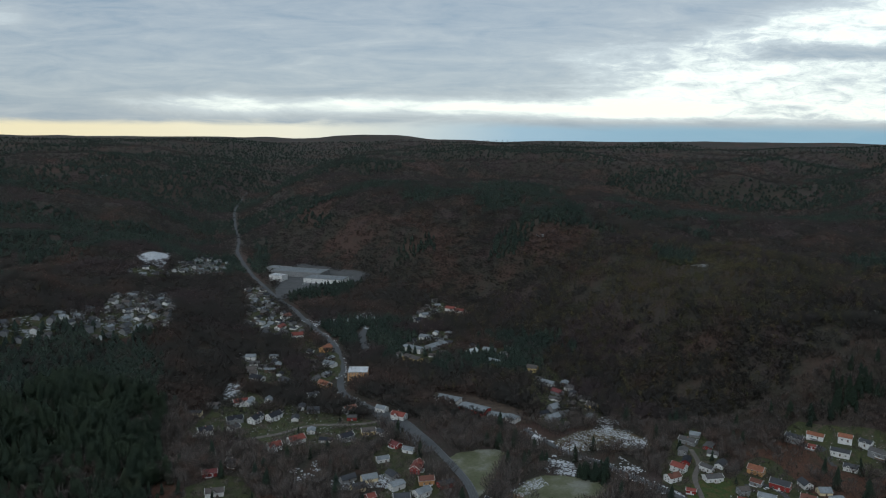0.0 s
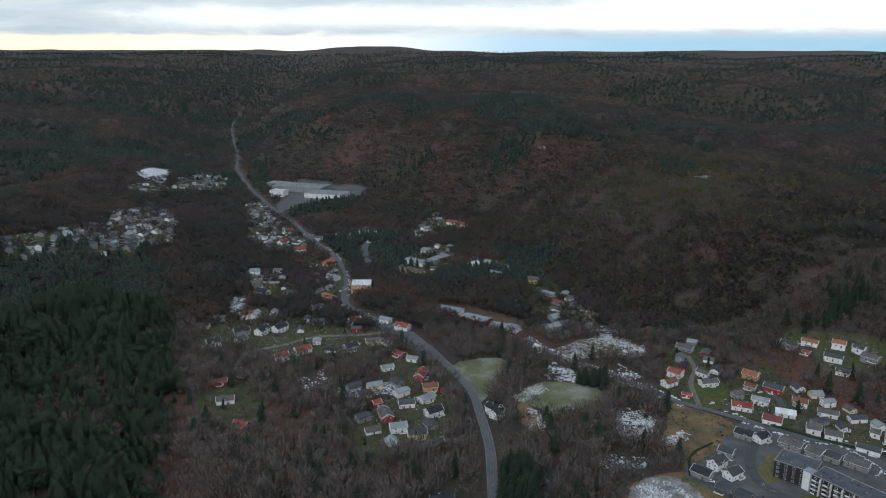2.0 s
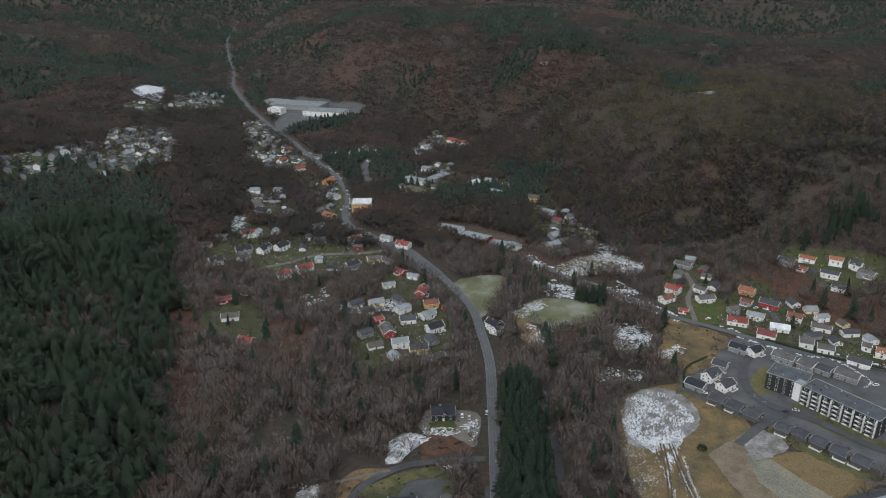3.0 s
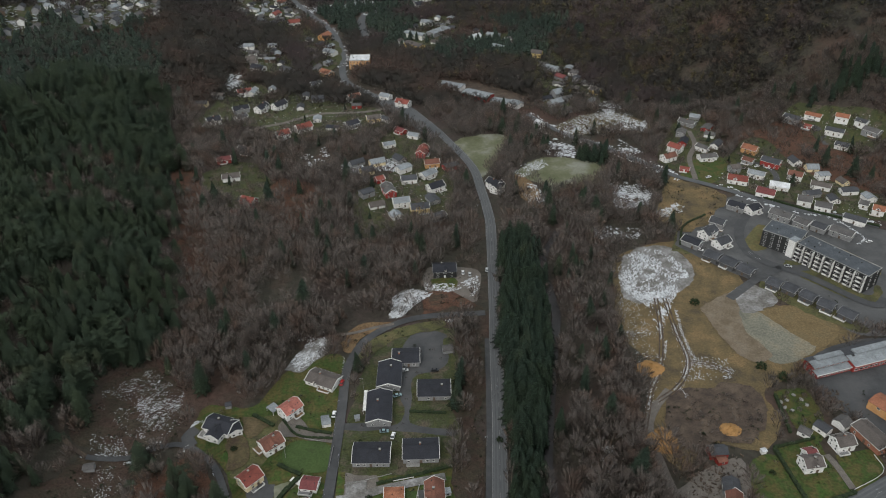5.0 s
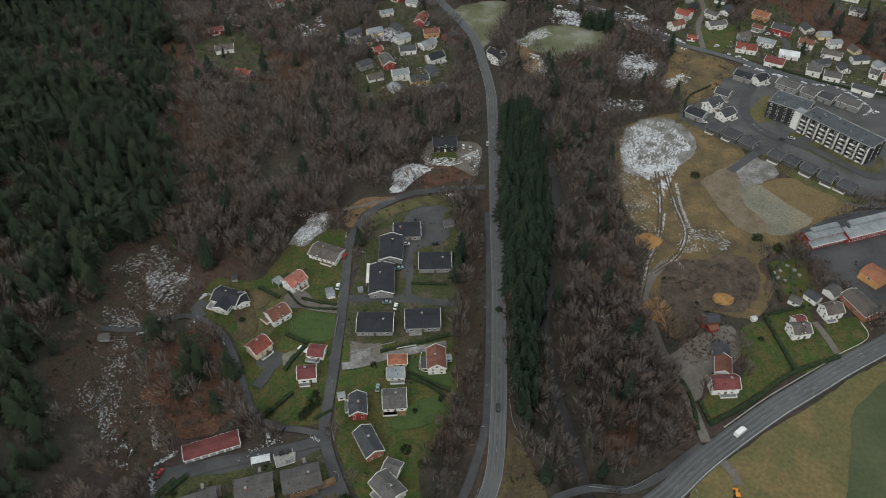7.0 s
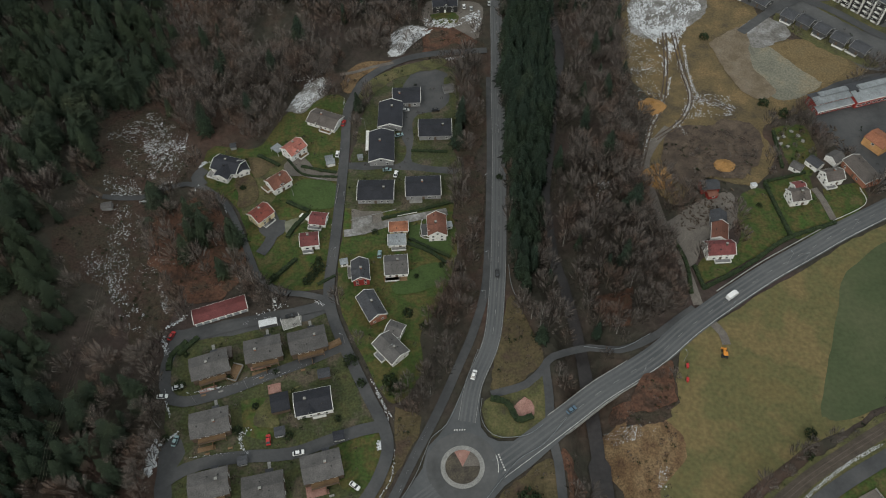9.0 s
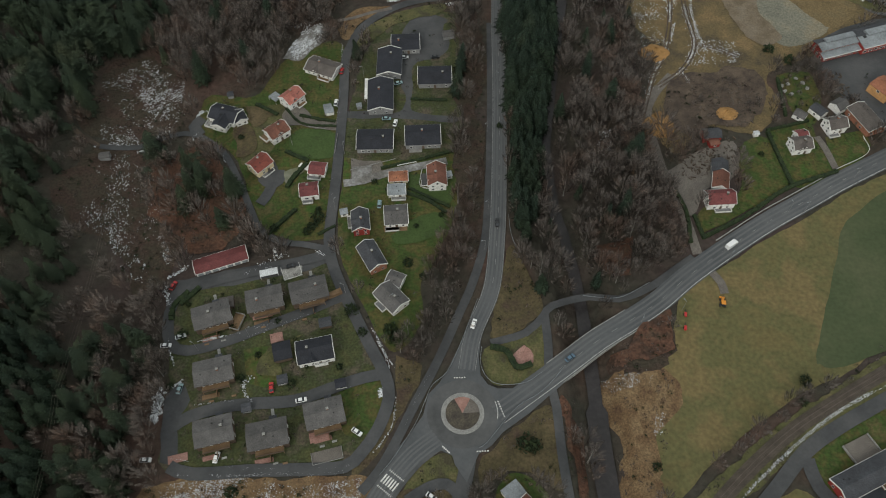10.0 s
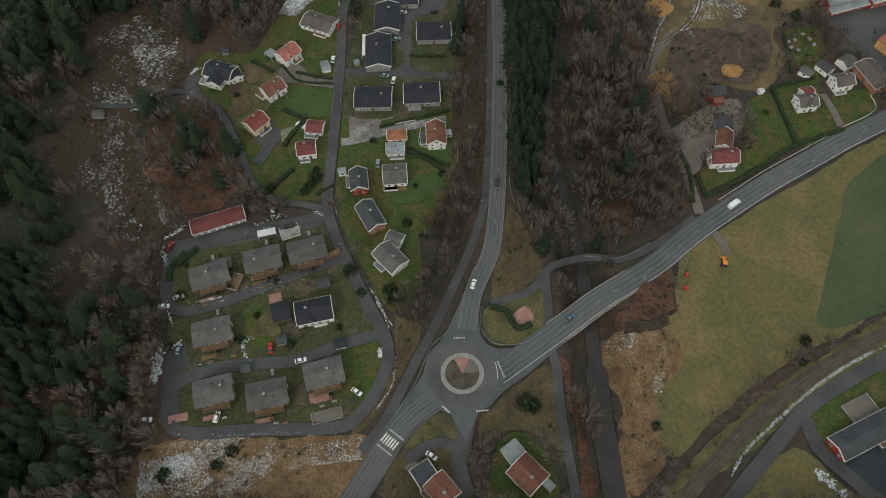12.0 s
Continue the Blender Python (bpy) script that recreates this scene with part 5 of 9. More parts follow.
house(177.8, 379.1, -47, 10.5, 10, 3.4, 18, "dark_tile", "charcoal", "T", "")
house(185.4, 370.9, -49, 9.9, 10, 3.4, 18, "dark_tile", "charcoal", "T", "")
house(161.2, 402.8, -44, 13, 9, 4, 24, "black_tile", "grey", "T", "")
house(174.7, 413.8, 39, 13.3, 8.5, 4.6, 34, "dark_tile", "white", "T", "")
house(180, 402, 33, 12.1, 8, 4.2, 30, "dark_tile", "white", "T", "")
house(185.4, 427.1, -37, 10.1, 9, 4.2, 26, "dark_tile", "grey", "T", "")
house(206, 449.2, -39, 12.9, 9, 4.2, 26, "black_tile", "grey", "T", "")
house(215.7, 445.1, 32, 11.7, 8, 4.2, 28, "black_tile", "white", "T", "")
house(232.2, 436.5, -41, 15.5, 10, 4.4, 18, "grey_tile", "grey", "T", "chim")
house(242.8, 425.7, -50, 10.8, 9, 4.4, 20, "grey_tile", "grey", "T", "")
house(252.3, 420.7, -46, 10.3, 9, 4, 20, "dark_tile", "grey", "T", "")
house(263.9, 413.1, -44, 15.5, 10, 4.4, 18, "grey_tile", "grey", "T", "")
house(220, 489.3, -22, 15.5, 9, 4, 32, "red_tile", "white", "T", "chim")
house(233.6, 468.5, -31, 13.7, 9, 4, 32, "maroon_tile", "white", "T", "chim")
house(247.8, 479.7, -22, 14.4, 9, 3.6, 26, "white_sheet", "white", "T", "")
house(265.9, 495.3, -31, 11.2, 9, 4.4, 28, "rust_tile", "white", "T", "chim")
house(237.7, 498.8, -31, 13.1, 8, 3.6, 26, "grey_sheet", "white", "T", "")
house(255.4, 516.6, -39, 15.5, 8.5, 5, 32, "dark_tile", "red", "T", "chim")
house(247.5, 541, -41, 12.9, 9, 4.6, 30, "orange_tile", "orange", "T", "chim")
house(239.8, 522.1, -42, 9.1, 7, 3.4, 26, "rust_tile", "grey", "T", "")
house(257.4, 457.5, -25, 10.1, 10, 4, 26, "grey_tile", "white", "T", "chim")
house(266.7, 448.5, -25, 11.7, 9, 4, 26, "grey_tile", "white", "T", "")
house(278.7, 479.6, -30, 14.6, 8, 3.6, 26, "brown_tile", "white", "T", "")
house(281.3, 431.1, -38, 15.5, 8, 3.4, 26, "dark_tile", "white", "T", "")
house(297.5, 451.8, -37, 6.6, 7, 3.4, 30, "grey_tile", "white", "T", "")
house(302.7, 442.3, -30, 8.1, 8, 4.4, 32, "orange_tile", "white", "T", "")
house(302.5, 594, -47, 15.5, 9, 4, 26, "dark_tile", "grey", "T", "")
house(317.6, 589.5, -38, 14.2, 7.5, 2.8, 26, "orange_tile", "white", "T", "")
house(336.4, 578.2, -32, 11.3, 8, 4.0, 28, "orange_tile", "white", "T", "chim")
house(311.1, 581.1, -40, 6.5, 5, 2.6, 26, "red_tile", "red", "T", "")
house(327.8, 568.2, -35, 15.5, 8, 4, 26, "dark_tile", "white", "T", "")
house(325, 547, -36, 11.1, 8, 4, 28, "dark_tile", "white", "T", "")
house(348.6, 568.9, -51, 10, 7.5, 3.6, 28, "dark_tile", "white", "T", "")
house(352.4, 557.3, -55, 14.5, 9, 4, 26, "grey_tile", "grey", "T", "")
house(212.1, 596.1, -38, 15.5, 9, 4, 24, "grey_tile", "grey", "T", "chim")
house(188, 544.9, -45, 12.2, 8, 4.4, 32, "red_tile", "white", "T", "chim")
house(177.8, 527.6, 27, 12.6, 8, 4.4, 32, "rust_tile", "white", "T", "chim")
house(211, 546.2, -49, 11.4, 7, 3.4, 26, "grey_tile", "white", "T", "")
house(209, 528.8, 12, 15.5, 8, 3.6, 26, "grey_tile", "white", "T", "chim")
house(185.9, 509.2, -23, 7.6, 5, 2.6, 22, "red_tile", "red", "T", "")
house(144.9, 672.7, -42, 11.2, 8, 4.6, 30, "brown_tile", "yellow", "T", "chim")
house(36.2, 484.1, -49, 11.9, 8, 4.6, 34, "black_tile", "white", "T", "chim")
house(38.2, 478.9, 56, 12.4, 7, 4.4, 34, "black_tile", "white", "T", "")
house(-32.2, 457.7, 14, 12.7, 9, 4.6, 28, "grey_sheet", "white", "T", "chim")
house(-18.7, 449.4, 12, 14.1, 9, 4.4, 30, "dark_tile", "yellow", "T", "chim")
house(-5.8, 438.2, 31, 11.8, 7, 3.4, 28, "dark_tile", "grey", "T", "")
house(-42.3, 475.2, -70, 15.5, 9, 4.4, 32, "grey_tile", "red", "T", "chim")
house(-50.5, 494, 30, 7.1, 7, 3.4, 28, "red_tile", "red", "T", "")
house(-28.1, 493.4, 11, 12.9, 8.5, 3.8, 28, "dark_tile", "white", "T", "chim")
house(-7.8, 480.2, 35, 13.6, 9, 4.4, 32, "black_tile", "white", "T", "chim")
house(-13.6, 502, 41, 14, 8, 3.6, 26, "grey_sheet", "white", "T", "")
house(-11, 519.6, 12, 12.6, 8, 4.2, 30, "rust_tile", "orange", "T", "chim")
house(-18.8, 540.1, 77, 15.5, 8.5, 4.8, 34, "red_tile", "red", "T", "chim")
house(-26.7, 573, -21, 10.2, 7, 3.4, 28, "grey_sheet", "white", "T", "")
house(-38.5, 583, -42, 10.7, 7, 3.4, 28, "maroon_tile", "red", "T", "")
house(-47, 555.6, 22, 10.8, 7, 3.4, 26, "grey_sheet", "white", "T", "")
house(-81.9, 596.3, 37, 13.6, 9, 4.4, 28, "black_tile", "grey", "T", "chim")
house(-64, 609.5, 15, 13.1, 9, 4, 26, "brown_tile", "yellow", "T", "")
house(-52.3, 608.1, -39, 10.1, 7, 3.4, 26, "dark_tile", "white", "T", "")
house(-38.9, 644, -28, 15, 9, 4.4, 32, "red_tile", "white", "T", "chim")
house(-56.3, 661.6, -31, 11.5, 8, 4, 28, "grey_sheet", "white", "T", "")
house(-86.6, 659.1, 37, 13.5, 8.5, 4.4, 30, "rust_tile", "white", "T", "chim")
house(-126.8, 691.4, 30, 11.7, 9, 4.6, 34, "dark_tile", "white", "T", "chim")
house(-141.8, 459.1, -21, 11.8, 8.5, 4.6, 34, "red_tile", "red", "T", "chim")
house(-148.9, 445.9, 19, 6, 5, 2.6, 28, "red_tile", "red", "T", "")
house(-164.2, 498.3, 14, 14.2, 9, 3.8, 26, "brown_tile", "white", "T", "chim")
house(-177.5, 528.7, 19, 11.8, 7, 3.4, 28, "maroon_tile", "red", "T", "")
house(-163.3, 545.2, -19, 13.6, 8.5, 3.8, 28, "black_tile", "grey", "T", "chim")
house(-138.4, 575.5, 34, 11.8, 8.5, 4.6, 34, "red_tile", "white", "T", "chim")
house(-123.2, 589.1, 38, 15.5, 9, 4.4, 34, "red_tile", "white", "T", "chim")
house(-205.4, 604.8, 33, 13.1, 9, 4.6, 34, "black_tile", "white", "T", "chim")
house(-187.1, 630.8, 27, 15.5, 9, 4.6, 30, "black_tile", "grey", "T", "chim")
house(-183.2, 613.7, 55, 12, 7, 3.4, 28, "dark_tile", "white", "T", "")
house(-168.8, 633.7, 69, 15.5, 8.5, 4.6, 34, "black_tile", "white", "T", "chim")
house(-153.6, 640, 56, 15.5, 8.5, 4.6, 34, "black_tile", "white", "T", "chim")
house(-193.4, 673.3, 22, 14.8, 8.5, 4.6, 32, "red_tile", "white", "T", "chim")
house(-185.9, 675, 81, 14.6, 7, 4, 30, "grey_sheet", "white", "T", "")
house(-1.4, 372, 3, 15.5, 11, 5, 24, "black_tile", "black", "T", "chim")
house(-120.9, 725.5, -40, 15.5, 9, 4.6, 32, "orange_tile", "orange", "T", "")
house(12.4, 1046.7, -30, 15, 10, 4.4, 26, "red_tile", "white", "F", "")
house(26.1, 1035.9, -27, 15, 9, 4, 26, "red_tile", "white", "F", "")
house(-34.1, 981.3, 50, 15, 9, 4.4, 30, "black_tile", "white", "F", "")
house(-24.6, 1009.6, 39, 15, 9, 4.4, 28, "grey_sheet", "white", "F", "")
house(-34.3, 849.6, -32, 26.3, 11, 6, 10, "grey_sheet", "white", "F", "")
house(-6.9, 864.3, 51, 30.5, 12, 5, 10, "grey_sheet", "grey", "F", "")
house(-33.6, 810.9, -44, 24.6, 10, 6, 14, "brown_tile", "yellow", "F", "")
house(-20.6, 899.9, -23, 15, 10, 4.4, 26, "grey_sheet", "white", "F", "")
house(35.7, 840.8, 43, 13.4, 9, 4.6, 32, "white_sheet", "white", "F", "")
house(57.2, 851.1, -25, 15, 9, 4, 20, "grey_sheet", "grey", "F", "")
house(60.4, 807.5, -38, 15, 8, 4, 24, "grey_sheet", "white", "F", "")
house(100.3, 781.2, -21, 11.7, 9, 5.4, 28, "brown_tile", "yellow", "F", "")
house(111.7, 735.7, -39, 15, 9, 4, 26, "grey_sheet", "white", "F", "")
house(117.3, 710.6, -47, 11.8, 8, 4, 26, "maroon_tile", "grey", "F", "")
house(106.9, 666.1, 36, 10.5, 9, 4.6, 34, "grey_sheet", "grey", "F", "")
house(102.5, 642.1, 39, 13.8, 8, 4.4, 34, "grey_sheet", "grey", "F", "")
house(31.2, 661.9, -33, 28, 14, 5, 12, "grey_sheet", "red", "F", "")
house(5.8, 689.3, -27, 26.6, 12, 4, 8, "grey_sheet", "white", "F", "")
house(52.2, 646.5, -27, 16.3, 11, 4, 12, "grey_sheet", "grey", "F", "")
house(65.2, 641.7, -44, 12.4, 10, 4, 12, "grey_sheet", "white", "F", "")
house(82, 593, -53, 6.6, 7, 4.4, 34, "white_sheet", "white", "F", "")
house(-194.4, 741.3, -25, 15, 9, 4.4, 30, "black_tile", "white", "F", "")
house(-162.9, 734.7, -38, 15, 9, 4.4, 30, "dark_tile", "grey", "F", "")
house(-125.8, 791.7, -31, 15, 9, 4.4, 28, "grey_sheet", "white", "F", "")
house(-139.2, 847.4, 64, 15.4, 9, 5, 32, "orange_tile", "orange", "F", "")
house(-184.5, 903.4, 21, 14.4, 9, 4.4, 32, "red_tile", "white", "F", "")
house(-213.9, 938.4, 68, 15, 9, 4.4, 32, "red_tile", "white", "F", "")
house(-218.1, 993.8, 64, 15, 9, 4.4, 32, "rust_tile", "white", "F", "")

# ---- large buildings ----


def block(name, label, x, y, rot, L, W, H, wall, roof, floors, front=True, balcony=False, step=3.2, category="building", upstand=0.4):
    """A flat-roofed building with rows of windows, and balconies on its -y side if wanted."""
    base = tagged(new(name), label, category)
    base.matrix_basis = pose(x, y, ground_at(x, y) + 0.1, 0, 0, rot)
    part("wall", box_bm(-L / 2, L / 2, -W / 2, W / 2, -1.5, H), wall, base)
    bm = box_bm(-L / 2 - 0.2, L / 2 + 0.2, -W / 2 - 0.2, W / 2 + 0.2, H, H + 0.25)
    part("roof", bm, roof, base)
    bm = bmesh.new()
    for a in ((-L / 2 - 0.2, L / 2 + 0.2, -W / 2 - 0.2, -W / 2 + 0.1), (-L / 2 - 0.2, L / 2 + 0.2, W / 2 - 0.1, W / 2 + 0.2), (-L / 2 - 0.2, -L / 2 + 0.1, -W / 2 + 0.1, W / 2 - 0.1), (L / 2 - 0.1, L / 2 + 0.2, -W / 2 + 0.1, W / 2 - 0.1)):
        box(bm, *a, H + 0.25, H + 0.25 + upstand)
    part("parapet", bm, "concrete", base)
    n, fh = int(L // step), H / floors
    for k in range(floors):
        for i in range(n):
            wx = (i + 0.5 - n / 2) * L / n
            window_on(base, wx, -W / 2, fh * (k + 0.55), 0, 1.5, min(1.6, fh * 0.5), True)
            window_on(base, wx, W / 2, fh * (k + 0.55), 180, 1.3, min(1.4, fh * 0.5), True)
        for end, turn in ((-1, -90), (1, 90)):
            for wy in (-W / 4, W / 4):
                window_on(base, end * L / 2, wy, fh * (k + 0.55), turn, 1.2, min(1.4, fh * 0.5), True)
    if balcony:
        bays = 7
        for k in range(floors):
            for i in range(bays):
                bx = (i + 0.5 - bays / 2) * L / bays
                b = part("balcony", box_bm(bx - L / bays * 0.36, bx + L / bays * 0.36, -W / 2 - 1.9, -W / 2, fh * k + 0.02, fh * k + 0.2), "concrete", base)
                part("railing", box_bm(bx - L / bays * 0.36, bx + L / bays * 0.05, -W / 2 - 1.95, -W / 2 - 1.88, fh * k + 0.2, fh * k + 1.2), "white", b)
                part("side_wall", box_bm(bx + L / bays * 0.30, bx + L / bays * 0.36, -W / 2 - 1.9, -W / 2, fh * k + 0.2, fh * (k + 1)), "white", b)
    rnd = random.Random(int(x))
    for _ in range(int(L * W / 60)):
        ux, uy = rnd.uniform(-0.45, 0.45) * L, rnd.uniform(-0.4, 0.4) * W
        part("roof_vent", box_bm(ux - 0.35, ux + 0.35, uy - 0.35, uy + 0.35, H + 0.25, H + 0.25 + rnd.uniform(0.4, 0.9)), rnd.choice(("grey", "grey_sheet", "black")), base)
    clear_poly([tuple((base.matrix_basis @ Vector((sx * (L / 2 + 3), sy * (W / 2 + 3), 0)))[:2]) for sx, sy in ((-1, -1), (1, -1), (1, 1), (-1, 1))])
    return base


apartment = block("apartment_block", "four-storey dark apartment block with white balconies and flat grey roof", 240.5, 372.5, -54.5, 46, 15, 11.4, "black", "slate_sheet", 4, balcony=True, step=4)
block("apartment_block", "dark flat-roofed apartment wing beside a white tower", 219.5, 401.5, -40, 23, 17, 11.4, "black", "slate_sheet", 4, step=4)
tower = tagged(new("stair_tower"), "white stair tower between dark apartment wings", "tower")
tower.matrix_basis = pose(221, 390.2, 0, 0, 0, -54)
part("wall", box_bm(-2.2, 2.2, -3, 3, -1, 12.8), "white", tower)
part("roof", box_bm(-2.3, 2.3, -3.1, 3.1, 12.8, 13.0), "grey_sheet", tower)
block("public_building", "three-storey ochre public building with a pale flat roof", -89.5, 755, 2, 21, 20, 9, "orange", "white_sheet", 3, step=3.4)
for bx, by, L, W, H, rot, wl_, rf in ((-255, 1290, 95, 40, 9, -16, "grey", "grey_sheet"), (-200, 1235, 70, 34, 8, -16, "white", "grey_sheet"), (-285, 1245, 26, 18, 10, -20, "white", "white_sheet"), (-300, 1320, 40, 22, 8, -20, "grey", "grey_sheet")):
    block("factory_hall", "low pale factory hall with a wide grey roof", bx, by, rot, L, W, H, wl_, rf, 2, step=9, category="factory")


def school(x, y, rot):
    """A long red school in two lengths: pale sheet roofs stepped over red clerestories, white window bands."""
    base = tagged(new("school"), "long red timber school with stepped pale grey sheet roofs", "school")
    base.matrix_basis = pose(x, y, ground_at(x, y) + 0.1, 0, 0, rot)

    def slab(name, x0, x1, y0, z0, y1, z1, mat, thick=0.22):
        bm = bmesh.new()
        v = [bm.verts.new(p) for p in ((x0, y0, z0), (x1, y0, z0), (x1, y1, z1), (x0, y1, z1), (x0, y0, z0 + thick), (x1, y0, z0 + thick), (x1, y1, z1 + thick), (x0, y1, z1 + thick))]
        for f in ((3, 2, 1, 0), (4, 5, 6, 7), (0, 1, 5, 4), (1, 2, 6, 5), (2, 3, 7, 6), (3, 0, 4, 7)):
            bm.faces.new([v[k] for k in f])
        return part(name, bm, mat, base)

    # the western length: lean-to front, clerestory, upper roof, dark rear roof
    part("wall", box_bm(0, 21.5, 0, 10.5, -1.2, 2.9), "red", base)
    part("clerestory", box_bm(0.4, 21.5, 3.2, 10.2, 2.9, 5.0), "red", base)
    slab("lean_to_roof", -0.5, 21.4, -0.7, 2.75, 3.15, 3.45, "grey_sheet")
    slab("upper_roof", -0.2, 21.4, 2.5, 4.85, 7.4, 5.75, "grey_sheet")
    slab("rear_roof", -0.2, 21.4, 7.4, 5.55, 11.2, 4.6, "dark_tile")
    part("monitor_roof", box_bm(4.5, 21.3, 6.2, 9.4, 5.7, 6.5), "grey_sheet", base)
    # the eastern length, a little higher and set forward
    part("wall", box_bm(21.5, 64, -1.5, 11, -1.2, 4.4), "red", base)
    slab("upper_roof", 21.3, 64.5, -2.2, 4.35, 5.0, 5.9, "grey_sheet")
    slab("rear_roof", 21.3, 64.5, 5.0, 5.9, 11.8, 4.6, "dark_tile")
    part("monitor_roof", box_bm(27, 64.2, 4.2, 8.0, 5.7, 6.8), "grey_sheet", base)
    part("ridge_hatch", box_bm(24.4, 25.6, 3.6, 4.8, 5.7, 6.5), "black", base)
    part("fascia", box_bm(-0.6, 21.4, -0.85, -0.7, 2.6, 2.98), "white", base)
    part("fascia", box_bm(21.3, 64.5, -2.35, -2.2, 4.2, 4.6), "white", base)
    for i in range(7):
        window_on(base, 1.9 + i * 3, 0, 1.4, 0, 2.0, 1.3)
        window_on(base, 1.9 + i * 3, 3.2, 4.2, 0, 2.2, 0.8)
    for i in range(13):
        window_on(base, 23.4 + i * 3.2, -1.5, 1.6, 0, 2.2, 1.5)
    for wy in (2.2, 5.2, 8.2):
        window_on(base, 0, wy, 1.4, -90, 1.5, 1.3)
    clear_poly([tuple((base.matrix_basis @ Vector((px, py, 0)))[:2]) for px, py in ((-4, -5), (67, -5), (67, 15), (-4, 15))])


school(187.8, 275.2, 17.2)

# far housing estates: plain houses along their streets
FAR_ROOFS = ["dark_tile", "grey_tile", "grey_sheet", "black_tile", "brown_tile", "grey_tile", "brown_tile", "dark_tile", "grey_sheet"]


def estate(poly, count, seed, turn, avoid=(), walls=("white", "grey", "white", "grey", "brown", "grey")):
    rnd, placed, count = random.Random(seed), [], int(count * 1.22)
    xs, ys = [p[0] for p in poly], [p[1] for p in poly]
    for _ in range(6000):
        if len(placed) >= count:
            break
        x, y = rnd.uniform(min(xs), max(xs)), rnd.uniform(min(ys), max(ys))
        if not bool(inside(np.array(x), np.array(y), poly)) or any(math.hypot(x - a, y - b) < 11.5 for a, b in placed) or any(math.hypot(x - a, y - b) < r + 7 for a, b, r in HOUSES):
            continue
        if any(float(along(np.array(x), np.array(y), q)) < wide + 6 for q, wide in PAVED):
            continue
        if avoid and bool(inside(np.array(x), np.array(y), avoid)):
            continue
        placed.append((x, y))
        house(round(x, 1), round(y, 1), turn + rnd.choice((0, 90)) + rnd.uniform(-9, 9), rnd.uniform(7.5, 12), rnd.uniform(6, 7.5), rnd.choice((2.6, 3.0, 3.4, 4.4)), rnd.choice((18, 22, 28, 34)), rnd.choice(FAR_ROOFS), rnd.choice(walls), "F", "")


ESTATE_A = [(-451, 729), (-426, 764), (-407, 747), (-403, 728), (-438, 699)]
ESTATE_B = [(-420, 763), (-417, 839), (-395, 818), (-416, 884), (-420, 968), (-388, 1011), (-339, 897), (-326, 843), (-350, 792), (-373, 749), (-385, 766), (-409, 745)]
ESTATE_C = [(-475, 1075), (-447, 1098), (-426, 1149), (-437, 1190), (-475, 1428), (-410, 1384), (-387, 1251), (-419, 1130), (-442, 1059)]
ESTATE_D = [(-321, 1181), (-300, 1181), (-224, 1022), (-176, 922), (-193, 895), (-229, 915), (-263, 960)]
PITCH = [(-484, 1115), (-463, 1180), (-500, 1355), (-436, 1160), (-445, 1095)]
for poly, count, seed, turn in ((ESTATE_A, 14, 3, 15), (ESTATE_B, 60, 5, -20), (ESTATE_C, 40, 8, 30), (ESTATE_D, 44, 11, 60)):
    patch("gardens", poly, "garden_mix", 0.3, "gardens and drives of a far housing estate", cell=18)
    estate(poly, count, seed, turn, PITCH)

# clusters of houses along the valley sides
HAMLETS = [
    ([(-227.6, 818.7), (-189.0, 822.2), (-157.6, 739.8), (-197.9, 731.2)], 9, 20, 0),
    ([(-49.2, 984.1), (-11.5, 1102.2), (5.3, 1057.6), (-28.6, 961.2)], 7, 21, 37),
    ([(-29.6, 913.4), (10.4, 928.5), (12.8, 848.7), (-20.4, 812.4), (-55.1, 812.7), (-45.9, 872.1)], 9, 22, 74),
    ([(35.8, 864.4), (86.4, 859.3), (78.6, 824.1), (42.6, 833.0)], 5, 23, 31),
    ([(103.5, 756.0), (128.3, 737.5), (154.4, 671.2), (135.8, 644.7), (105.4, 700.0)], 10, 24, 68),
    ([(96.3, 664.0), (117.9, 668.4), (112.4, 625.4), (91.2, 631.1)], 4, 25, 25),
    ([(-160.8, 843.6), (-125.0, 838.9), (-111.6, 757.8), (-136.0, 736.0)], 6, 26, 62),
]
for poly, count, seed, turn in HAMLETS:
    patch("gardens", poly, "garden_mix", 0.3, "small gardens among bare trees", cell=18)
    estate(poly, count, seed, turn, (), ("white", "grey", "white", "brown"))

# more houses among the village gardens
VILLAGE = [
    ([(-229.0, 641.2), (-205.2, 706.3), (-145.5, 682.5), (-76.5, 639.4), (-48.8, 607.2), (-72.1, 589.8), (-138.6, 579.7), (-178.8, 609.9)], 8, 50, 0),
    ([(-73.3, 525.6), (-40.2, 534.9), (-4.1, 612.4), (4.9, 524.1), (0.0, 445.5), (-38.9, 430.9), (-62.6, 479.4)], 9, 51, 29),
    ([(165.7, 526.1), (225.4, 619.9), (227.7, 561.2), (216.0, 530.1), (182.8, 506.5)], 5, 52, 58),
    ([(215.9, 501.2), (247.1, 529.5), (283.2, 519.0), (312.4, 460.4), (299.1, 440.7), (264.2, 461.2)], 8, 53, 7),
    ([(300.2, 602.9), (362.2, 569.2), (357.0, 551.6), (322.0, 558.3)], 5, 54, 36),
]
for poly, count, seed, turn in VILLAGE:
    estate(poly, count, seed, turn, (), ("white", "grey", "white", "cream", "red"))

# ---- roundabout and bridge ----
RX, RY = 3.2, 93.1


